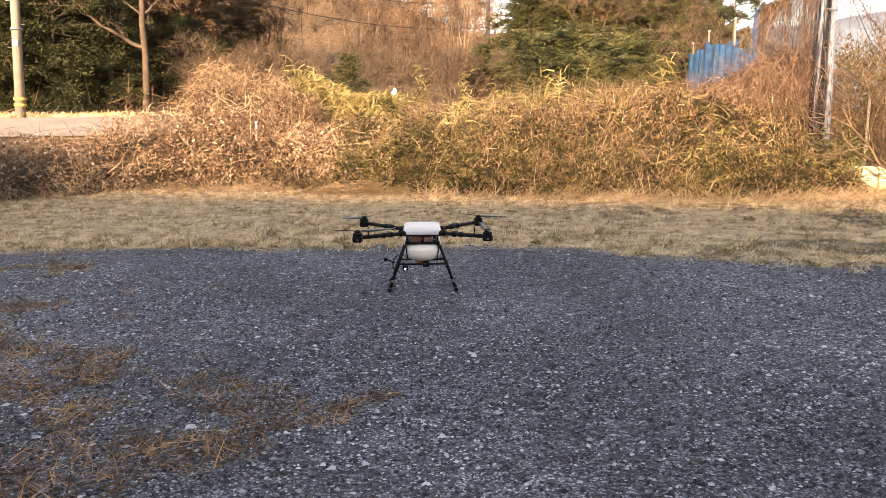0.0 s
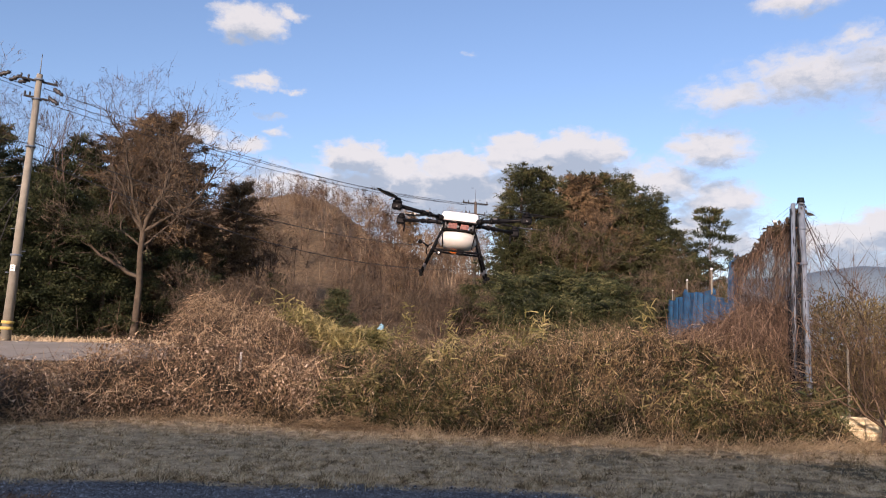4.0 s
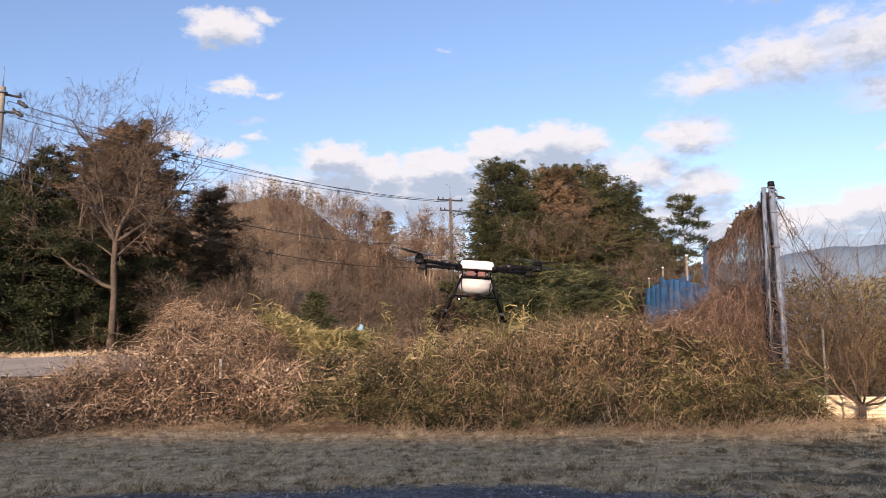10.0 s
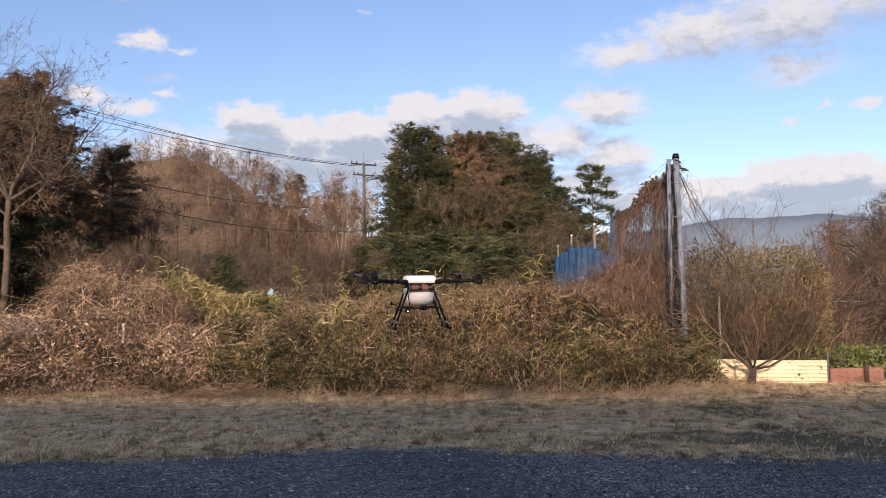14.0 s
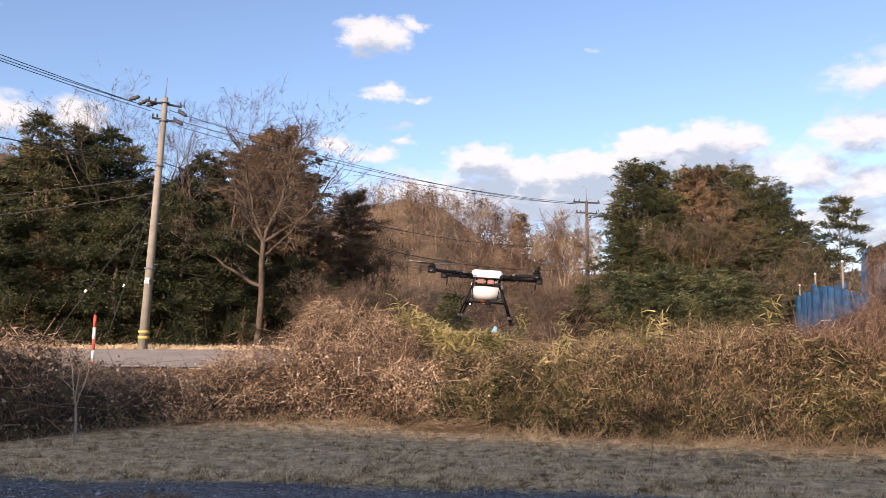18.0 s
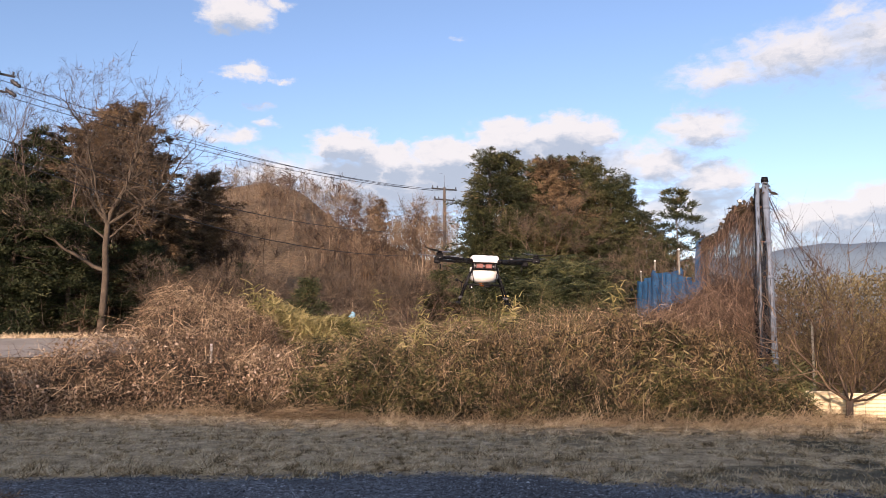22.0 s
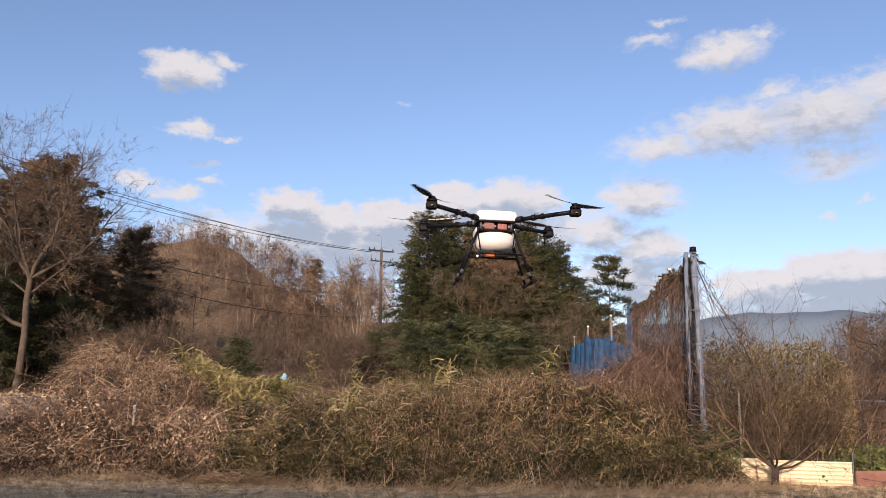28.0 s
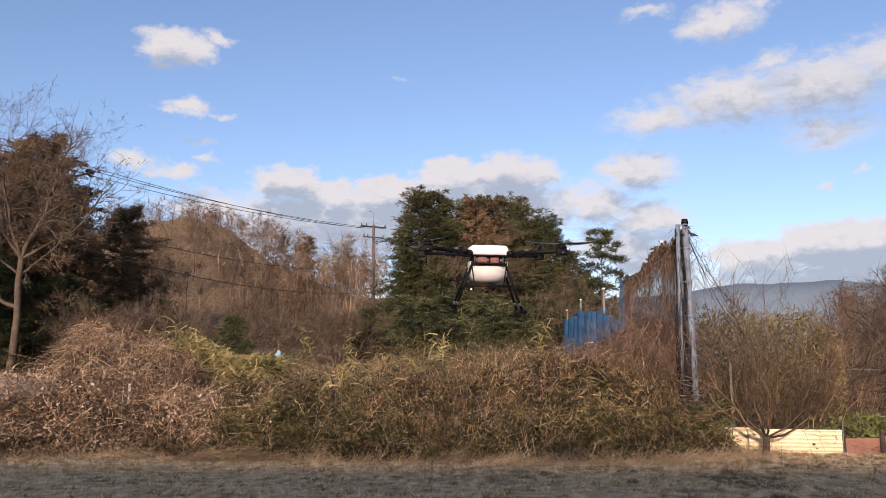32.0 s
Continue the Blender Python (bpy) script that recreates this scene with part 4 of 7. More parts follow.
def straw_heap():
    n = 3200
    a, r = rng.uniform(0, 2 * math.pi, n), np.sqrt(rng.random(n))
    cx, cy = -1.15, 16.15
    x, y = cx + r * np.cos(a) * 1.0, cy + r * np.sin(a) * 0.45
    z = land(x, y) + 0.28 * (1 - r ** 2) * rng.random(n)
    w = np.stack([rng.normal(0.8, 0.6, n), rng.normal(0, 0.6, n), rng.normal(0, 0.2, n)], -1)
    stuff("straw_heap", "low heap of raked reddish straw at the thicket's foot", "straw heap", [blades(np.stack([x, y, z], -1), w, rng.uniform(0.15, 0.5, n), 0.010, 0.12, 3, 0.2)], M["heap"])


# ---------------------------------------------------------------- trees
def grow(p, d, length, r, level, rnd, segs, tips, spread=0.6, kids=(2, 3), lift=0.12, bend=0.18, shrink=0.72):
    """Limbs that fork and fork again; segs get (a, b, ra, rb), tips the ends."""
    steps = 3 if level > 1 else 2
    for k in range(steps):
        d = (d + Vector((rnd.gauss(0, bend), rnd.gauss(0, bend), rnd.gauss(0, bend) + lift * 0.4))).normalized()
        q = p + d * (length / steps)
        r2 = r * (1 - 0.28 / steps)
        segs.append((p, q, r, r2))
        p, r = q, r2
        if 0 < level <= 3 and k < steps - 1 and rnd.random() < 0.55:
            e = (d + Vector((rnd.gauss(0, 1), rnd.gauss(0, 1), rnd.gauss(0.15, 0.7))).normalized() * 0.95).normalized()
            grow(p, e, length * 0.6 * rnd.uniform(0.7, 1.1), r * 0.5, level - 1, rnd, segs, tips, spread, kids, lift, bend, shrink)
    if level <= 0:
        tips.append((p, d))
        return
    n = rnd.randint(*kids)
    turn = rnd.uniform(0, 6.28)
    side = d.orthogonal().normalized()
    for k in range(n):
        out = Matrix.Rotation(turn + k * 6.28 / n + rnd.uniform(-0.5, 0.5), 3, d) @ side
        e = (d + out * spread * rnd.uniform(0.6, 1.3) + Vector((0, 0, lift))).normalized()
        grow(p, e, length * shrink * rnd.uniform(0.8, 1.15), r * (0.72 if n < 3 else 0.6), level - 1, rnd, segs, tips, spread, kids, lift, bend, shrink)


def limb_mesh(segs, sides=5):
    a = np.array([s[0] for s in segs]), np.array([s[1] for s in segs]), np.array([s[2] for s in segs]), np.array([s[3] for s in segs])
    return tubes(*a, sides=sides)


def trunk_mesh(segs, sides):
    """One unbroken tapered trunk through a chain of (a, b, ra, rb)."""
    pts = [segs[0][0]] + [s[1] for s in segs]
    return sweep(np.array([tuple(q) for q in pts]), [segs[0][2]] + [s[3] for s in segs], sides)


def twigs_at(tips, each, length, width, droop=0.1, stray=0.55):
    p = np.repeat(np.array([t[0] for t in tips]), each, 0)
    d = np.repeat(np.array([t[1] for t in tips]), each, 0)
    w = unit(d + rng.normal(0, stray, d.shape))
    p = p - d * rng.random((len(p), 1)) * length * 0.7
    return blades(p, w, rng.uniform(0.4, 1.0, len(p)) * length, width, droop, 1, 0.25)


def bare_tree(name, label, at, seed, height, level=5, trunk=0.16, spread=0.6, twig=0.5, kids=(2, 3), fork=0.36, lift=0.12, group="", width=0.012, each=6, bark="bark", first=None, reach=0.26):
    """A leafless tree: trunk, limbs and a haze of twigs."""
    rnd = random.Random(seed)
    t = thing(name, label, "tree", group, at)
    stem, limbs, tips = [], [], []
    p, r, d = Vector((0, 0, -0.2)), trunk, Vector((0, 0, 1))
    n = 6
    for k in range(n):
        d = (d + Vector((rnd.gauss(0, 0.05), rnd.gauss(0, 0.05), 0.1))).normalized()
        q = p + d * (height * fork / n)
        stem.append((p, q, r * (1.25 if k == 0 else 1), r * 0.93))
        p, r = q, r * 0.93
    ways = first or [(math.cos(a), math.sin(a), rnd.uniform(0.8, 1.5)) for a in [rnd.uniform(0, 6.28) + k * 2.1 for k in range(3)]] + [(0, 0, 1)]
    part("trunk", mesh_from("trunk", *trunk_mesh(stem, 10), M[bark], True), None, t)
    for wx, wy, wz in ways:
        limbs, tips = [], []
        grow(p, Vector((wx, wy, wz)).normalized(), height * reach, r * 0.62, level - 1, rnd, limbs, tips, spread, kids, lift)
        limb = part("limb", mesh_from("limb", *limb_mesh(limbs, 5), M[bark], True), None, t)
        part("twig_spray", mesh_from("twig_spray", *twigs_at(tips, each, twig, width), M["twig"]), None, limb)["kind"] = "stuff"
    return t


def needles(base, way, length, width):
    """Narrow pointed sprays, one triangle each."""
    way = unit(np.asarray(way, float))
    side = unit(np.cross(way, rng.normal(size=way.shape)))
    length, width = np.broadcast_to(length, len(base))[:, None], np.broadcast_to(width, len(base))[:, None]
    v = np.stack([base - side * width * 0.5, base + side * width * 0.5, base + way * length], 1)
    return v.reshape(-1, 3), np.arange(len(base) * 3).reshape(-1, 3)


def evergreen(name, label, at, seed, height, width, kind="cone", leaf="cedar", group="", trunk=0.16, boughs=110, per=26, bottom=0.04, size=0.24, thin=0.22, tuft=0.26, gap=0.2):
    """An evergreen: tapered trunk, boughs that leave it all round, and tufts of sprays along each bough."""
    rnd = np.random.default_rng(seed)
    global rng
    held, rng = rng, rnd
    t = thing(name, label, "tree", group, at)
    hs = np.linspace(-0.2, height * 0.97, 9)
    cx = np.cumsum(rnd.normal(0, 0.035, (9, 2)), 0)
    pl = np.stack([cx[:, 0], cx[:, 1], hs], -1)
    if kind == "sparse":
        tier = np.repeat(np.linspace(bottom, 0.97, boughs // 5), 5)
        u = np.clip(tier + rnd.normal(0, 0.012, len(tier)), 0, 0.99)
        boughs = len(u)
    else:
        u = bottom + (0.985 - bottom) * ((np.arange(boughs) + rnd.random(boughs)) / boughs) ** (0.95 if kind == "cone" else 0.85)
    ang = np.arange(boughs) * 2.399 + rnd.normal(0, 0.35, boughs)
    prof = {"cone": (1.05 * (1 - u) ** 0.8 + 0.05) * np.minimum(1, 0.7 + 2 * u), "square": np.interp(u, (0, 0.15, 0.6, 0.9, 1.0), (0.7, 1.0, 0.85, 0.55, 0.38)),
            "dome": np.sin(np.clip(0.13 + u * 0.85, 0, 1) * math.pi) ** 0.6, "sparse": np.interp(u, (0.2, 0.5, 0.8, 1.0), (1.0, 0.95, 0.6, 0.18))}[kind]
    # a few long boughs break the outline, and a few are missing
    reach = width * prof * rnd.uniform(0.62, 1.12, boughs) * (1 + 0.22 * np.sin(ang * 2 + u * 11 + seed)) * np.where(rnd.random(boughs) < 0.1, 1.25, 1.0)
    rise = np.interp(u, (0, 0.5, 1), (-0.05, 0.22, 0.9)) + rnd.normal(0, 0.12, boughs)
    keep = rnd.random(boughs) > gap * (0.5 + 0.5 * np.sin(ang * 3 + u * 19))
    u, ang, reach, rise = u[keep], ang[keep], reach[keep], rise[keep]
    out = np.stack([np.cos(ang), np.sin(ang), np.zeros(len(u))], -1)
    root = np.stack([np.interp(u * height, hs, pl[:, 0]), np.interp(u * height, hs, pl[:, 1]), u * height], -1)

    def along(i, s):
        p = root[i] + out[i] * (reach[i] * s)[:, None]
        p[:, 2] += reach[i] * (rise[i] * s - 0.30 * s * s)
        return p

    first = 0.5 if kind == "sparse" else 0.22
    count = np.maximum(2, np.round((3 if kind == "sparse" else 2.2 + reach * 2.6))).astype(int)
    i = np.repeat(np.arange(len(u)), count)
    s = first + (1.02 - first) * rnd.random(len(i)) ** 0.75
    c = along(i, s) + rnd.normal(0, 0.10, (len(i), 3)) * np.array([1, 1, 0.6]) * (1.5 if kind == "dome" else 1.0)
    r = tuft * rnd.uniform(0.6, 1.25, len(i)) * np.interp(u[i], (0.6, 1.0), (1.0, 0.6))
    j = np.repeat(np.arange(len(i)), per)
    o = rnd.normal(0, 0.55, (len(j), 3)) * r[j][:, None] * np.array([1, 1, 0.5])
    way = out[i][j] * 0.75 + unit(o) * 0.8 + rnd.normal(0, 0.4, (len(j), 3)) + np.array([0, 0, 0.35 if kind == "sparse" else -0.05])
    ln = rnd.uniform(0.55, 1.3, len(j)) * size
    fol = needles(c[j] + o, way, ln, ln * thin)
    part("trunk", mesh_from("trunk", *sweep(pl, trunk * np.linspace(1.1, 0.12, 9), 9), M["bark"], True), None, t)
    n = np.arange(len(u))
    mid, tip = along(n, np.full(len(n), 0.5)), along(n, np.full(len(n), 0.95))
    th = np.clip(reach * 0.016, 0.008, 0.05)
    wood = joined([tubes(root, mid, th, th * 0.6, 4), tubes(mid, tip, th * 0.6, th * 0.15, 4)])
    part("branchwork", mesh_from("branchwork", *wood, M["bark_dark"], True), None, t)
    part("crown", mesh_from("crown", *fol, M[leaf]), None, t)
    rng = held
    return t


def bamboo_clump(name, label, at, seed, height, width, group=""):
    """Arching bamboo: bare culms below, flat drooping sprays of thin leaves above."""
    rnd = np.random.default_rng(seed)
    global rng
    held, rng = rng, rnd
    t = thing(name, label, "bamboo", group, at)
    n = 46
    a, q = rnd.uniform(0, 6.28, n), np.sqrt(rnd.random(n))
    foot = np.stack([np.cos(a) * q * width * 0.6, np.sin(a) * q * width * 0.6, np.full(n, -0.15)], -1)
    lean = np.stack([np.cos(a), np.sin(a), np.zeros(n)], -1) * (0.25 + 0.75 * q)[:, None] * width * 0.75 + rnd.normal(0, 0.2, (n, 3)) * np.array([1, 1, 0])
    tall = height * rnd.uniform(0.62, 1.05, n) * (1 - 0.25 * q)

    def at_(i, s):
        p = foot[i] + lean[i] * (s ** 2.2)[:, None]
        p[:, 2] += tall[i] * (s - 0.24 * s ** 3.5)
        return p

    steps = np.linspace(0, 1, 7)
    i = np.arange(n)
    culms = joined([tubes(at_(i, np.full(n, lo)), at_(i, np.full(n, hi)), 0.022 * (1 - 0.8 * np.full(n, lo)), 0.022 * (1 - 0.8 * np.full(n, hi)), 4) for lo, hi in zip(steps, steps[1:])])
    part("culm_stand", mesh_from("culm_stand", *culms, M["stem"], True), None, t, "yellow-green bamboo stems")["kind"] = "stuff"
    i = np.repeat(np.arange(n), 22)
    s = 0.28 + 0.74 * rnd.random(len(i)) ** 0.8
    b = rnd.uniform(0, 6.28, len(i))
    limb = np.stack([np.cos(b), np.sin(b), np.zeros(len(i))], -1)
    c = at_(i, s) + limb * rnd.uniform(0.05, 0.45, len(i))[:, None]
    j = np.repeat(np.arange(len(i)), 16)
    p = c[j] + limb[j] * rnd.normal(0, 0.17, (len(j), 1)) + rnd.normal(0, 1, (len(j), 3)) * np.array([0.13, 0.13, 0.045])
    w = limb[j] * 0.8 + rnd.normal(0, 0.6, (len(j), 3)) * np.array([1, 1, 0.4]) + np.array([0, 0, -0.35])
    ln = rnd.uniform(0.14, 0.30, len(j))
    part("crown", mesh_from("crown", *needles(p, w, ln, ln * 0.22), M["bamboo"]), None, t)
    rng = held
    return t


def on(turn, dist, rz=0.0, s=1.0, dz=0.0):
    p = spot(turn, dist, dz)
    return pose(*p, 0, 0, rz) @ Matrix.Scale(s, 4)


def lane_tree():
    """The big leafless tree past the lane: a straight trunk, one low limb, a spreading crown of crooked limbs."""
    rnd = random.Random(8)
    t = thing("bare_tree", "tall leafless tree with a pale trunk and a low forking limb", "tree", "", on(-17.75, 34.0))
    stem, p, r = [], Vector((0, 0, -0.3)), 0.15
    for k in range(8):
        q = p + Vector((rnd.gauss(0, 0.03), rnd.gauss(0, 0.03), 0.62))
        stem.append((p, q, r * (1.2 if k == 0 else 1), r * 0.95))
        p, r = q, r * 0.95
    part("trunk", mesh_from("trunk", *trunk_mesh(stem, 10), M["bark_pale"], True), None, t)
    for z, way, length, thick in ((2.55, (-1.25, 0.0, 0.80), 4.0, 0.085), (4.35, (-0.85, 0.15, 0.95), 3.7, 0.08), (4.6, (0.12, 0.1, 1.0), 4.6, 0.10), (4.5, (1.05, -0.15, 0.60), 3.8, 0.075),
                                  (4.65, (0.70, 0.2, 0.95), 3.9, 0.07), (3.9, (0.9, 0.5, 0.30), 2.6, 0.05), (4.65, (-0.3, -0.4, 1.1), 4.2, 0.075), (3.5, (-0.8, -0.5, 0.5), 2.4, 0.045)):
        limbs, tips = [], []
        k = min(len(stem) - 1, int((z + 0.3) / 0.62))
        q = stem[k][0].lerp(stem[k][1], 0.5)
        d, r = Vector(way).normalized(), thick * 1.15
        for step in range(9):
            d = (d + Vector((rnd.gauss(0, 0.24), rnd.gauss(0, 0.2), rnd.gauss(0.05, 0.2)))).normalized()
            e = q + d * (length / 9)
            limbs.append((q, e, r, r * 0.88))
            q, r = e, r * 0.88
            for _ in range(2 if step > 3 else 1 if step > 0 else 0):
                w = (d * 0.7 + Vector((rnd.gauss(0, 0.8), rnd.gauss(0, 0.8), rnd.gauss(0.25, 0.5)))).normalized()
                grow(q, w, rnd.uniform(0.55, 1.05), r * 0.5, 2, rnd, limbs, tips, 0.65, (2, 3), 0.06, 0.3, 0.72)
        grow(q, d, 0.7, r, 2, rnd, limbs, tips, 0.6, (2, 3), 0.06, 0.3)
        limb = part("limb", mesh_from("limb", *limb_mesh(limbs, 4), M["bark_pale"], True), None, t)
        part("twig_spray", mesh_from("twig_spray", *twigs_at(tips, 4, 0.42, 0.014, 0.0, 0.8), M["twig"]), None, limb)["kind"] = "stuff"


def build_left_wood():
    """The dark wood past the lane."""
    lab = "dark green cedar in the dense roadside wood"
    grp = "cedars of the roadside wood"
    a = evergreen("cedar", lab, on(-32.2, 38), 11, 9.9, 2.7, "cone", "cedar", grp, 0.2)
    b = evergreen("cedar", lab, on(-21.9, 40.5), 12, 8.9, 2.7, "cone", "cedar", grp, 0.2)
    for turn, dist, s, rz, src in ((-29.3, 38.5, 0.94, 100, a), (-33.8, 39.5, 0.86, 40, b), (-30.7, 39.5, 0.95, 160, b), (-27.6, 39.0, 0.98, 250, a), (-25.2, 40.0, 0.86, 20, b), (-23.6, 39.5, 0.74, 310, a),
                                   (-35.8, 41.0, 0.78, 200, a), (-38.2, 42.0, 0.8, 80, b), (-26.3, 37.0, 0.66, 140, a), (-20.2, 39.0, 0.66, 230, a), (-13.0, 44.5, 0.5, 10, a), (-31.4, 37.2, 0.96, 55, b), (-28.5, 37.6, 0.95, 185, b), (-26.6, 38.6, 0.9, 85, a), (-24.3, 38.2, 0.8, 275, b),
                                   (-22.8, 41.5, 0.92, 140, b), (-34.9, 38.5, 0.84, 330, b), (-30.0, 41.0, 1.02, 15, a), (-21.0, 41.5, 0.88, 65, a), (-33.0, 41.0, 0.98, 240, b)):
        copy_thing(src, on(turn, dist, rz, s))
    c = evergreen("cedar", "brownish cedar with a squared bushy top beside the lane", on(-17.4, 40.5, 30), 13, 9.9, 2.75, "square", "dull", grp, 0.22, 190, 30)
    copy_thing(c, on(-16.3, 41.5, 250, 0.93))
    copy_thing(c, on(-19.3, 42.0, 120, 0.90))
    copy_thing(c, on(-15.4, 42.5, 60, 0.80))
    copy_thing(c, on(-13.8, 42.0, 200, 0.55))
    copy_thing(c, on(-11.7, 46.0, 10, 0.74))
    copy_thing(c, on(-31.2, 36.3, 290, 0.42))
    g = evergreen("evergreen_tree", "glossy dark green broadleaf tree in the roadside wood", on(-22.9, 36.0), 14, 5.8, 2.5, "dome", "broad", "broadleaf trees of the roadside wood", 0.16, 130, 38, 0.0, 0.14, 0.42, 0.34)
    for turn, dist, s, rz in ((-27.2, 35.6, 0.9, 70), (-19.8, 36.2, 0.82, 190), (-30.0, 36, 0.85, 250), (-34.0, 36.5, 0.9, 300), (-15.2, 37.5, 0.62, 20), (-25.0, 36.4, 0.8, 130)):
        copy_thing(g, on(turn, dist, rz, s))
    lane_tree()
    p = spot(-28.75, 14.3)
    bare_tree("dead_sapling", "pale dead sapling leaning out of the near thicket", pose(p.x, p.y, p.z), 12, 2.1, 3, 0.028, 0.6, 0.35, (1, 2), 0.36, 0.1, width=0.008, each=3, bark="straw_bark", first=[(-0.5, 0, 1.0), (0.3, -0.1, 1.1), (-0.1, -0.2, 1.0)], reach=0.3)
    grp = "leafless trees of the roadside wood"
    lab = "thin leafless grey-brown tree among the cedars"
    d = bare_tree("bare_tree", lab, on(-27.9, 42.5), 5, 11.8, 5, 0.13, 0.6, 0.45, group=grp, width=0.014)
    e = bare_tree("bare_tree", lab, on(-13.6, 35.0), 6, 4.3, 5, 0.08, 0.7, 0.55, group=grp, fork=0.10, width=0.018)
    for turn, dist, s, rz, src in ((-26.8, 38.5, 0.93, 210, d), (-25.3, 40.0, 0.90, 300, d), (-20.6, 38.5, 0.98, 80, d), (-29.6, 42.5, 0.95, 150, d), (-15.2, 40, 0.9, 30, d), (-11.4, 34.0, 0.9, 100, e),
                                   (-9.0, 36.0, 1.0, 220, e), (-6.8, 33.5, 0.85, 20, e), (-4.6, 36.5, 0.95, 140, e), (-2.0, 35.5, 0.9, 270, e), (0.5, 37.5, 1.0, 50, e), (2.6, 36, 0.85, 190, e), (4.2, 38, 0.9, 320, e)):
        copy_thing(src, on(turn, dist, rz, s))
    f = evergreen("young_cedar", "small dark green pointed cedar in the brush", on(-4.3, 30.5), 15, 2.1, 1.05, "cone", "cedar", "small cedars", 0.07, 70, 22, 0.0, 0.17, 0.22, 0.17, 0.0)
    evergreen("cedar", "dull brown cedar on the leafless slope", on(0.7, 62, 100), 16, 7.2, 2.1, "cone", "dull", "small cedars", 0.12, 80, 22)
    copy_thing(f, on(-8.6, 44, 10, 1.2))
    copy_thing(f, on(4.9, 40, 170, 1.1))


def build_right_wood():
    """The tall evergreen group in the middle distance, with bamboo at its foot."""
    grp = "evergreens behind the thicket"
    lab = "tall dark green cypress in the evergreen group"
    a = evergreen("cypress", lab, on(8.7, 43.5), 21, 8.75, 2.2, "square", "cypress", grp, 0.2, 150, 34, 0.02, 0.19)
    b = evergreen("cypress", lab, on(15.8, 45.0), 22, 8.5, 2.4, "cone", "cypress", grp, 0.2, 150, 34, 0.02, 0.19)
    for turn, dist, s, rz, src in ((10.4, 45.0, 1.02, 80, b), (7.6, 44.5, 0.80, 170, b), (9.6, 44.5, 1.0, 60, a), (11.8, 46.0, 0.98, 250, b), (13.7, 45.5, 0.98, 310, a), (16.9, 44.5, 0.93, 20, b), (18.0, 45.0, 0.98, 130, b),
                                   (19.2, 44.5, 0.92, 140, b), (14.8, 44.2, 0.8, 70, a), (18.6, 44.0, 0.72, 290, a), (20.1, 44.5, 0.84, 10, b), (20.7, 45.5, 0.76, 200, a), (8.0, 42.3, 0.62, 200, a), (12.4, 42.5, 0.66, 330, b),
                                   (11.2, 43.2, 0.8, 15, a), (15.2, 46.5, 1.0, 100, a), (17.4, 46.0, 0.98, 210, a), (12.8, 47.0, 1.0, 45, a), (10.0, 42.5, 0.7, 120, b), (16.2, 42.6, 0.62, 300, a), (18.2, 42.4, 0.58, 260, b), (14.0, 42.4, 0.6, 150, a), (19.8, 42.6, 0.5, 80, a), (7.4, 41.8, 0.5, 20, b)):
        copy_thing(src, on(turn, dist, rz, s))
    c = evergreen("cypress", "brownish dry-looking cypress in the evergreen group", on(12.7, 44.0), 23, 8.4, 1.8, "square", "dull", grp, 0.2, 120, 24)
    copy_thing(c, on(13.9, 43.4, 90, 0.86))
    copy_thing(c, on(19.6, 43.2, 180, 0.55))
    grp = "bamboo clump below the evergreens"
    lab = "olive green bamboo with drooping leafy plumes"
    d = bamboo_clump("bamboo", lab, on(9.8, 39.5), 24, 5.0, 2.2, grp)
    for turn, dist, s, rz in ((8.0, 40.0, 0.82, 40), (11.8, 39.0, 1.0, 100), (13.8, 39.5, 0.92, 160), (15.8, 40.0, 0.85, 220), (10.8, 37.0, 0.74, 280), (13.2, 37.0, 0.66, 10), (8.6, 37.5, 0.62, 70), (17.6, 40.5, 0.72, 130), (15.4, 37.5, 0.55, 200), (19.4, 41.5, 0.6, 10)):
        copy_thing(d, on(turn, dist, rz, s))
    evergreen("pine", "slender dark pine with open gappy branches", on(21.3, 42.0), 25, 9.0, 1.5, "sparse", "cedar", "", 0.09, 95, 46, 0.10, 0.22, 0.2, 0.24, 0.0)
    grp = "leafless shrubs beside the evergreens"
    e = bare_tree("bare_shrub", "reddish leafless shrub beside the evergreens", on(18.6, 39.5), 7, 5.4, 5, 0.08, 0.6, 0.5, group=grp, width=0.015)
    copy_thing(e, on(20.3, 41.0, 90, 0.9))
    copy_thing(e, on(13.0, 42.0, 50, 1.2))


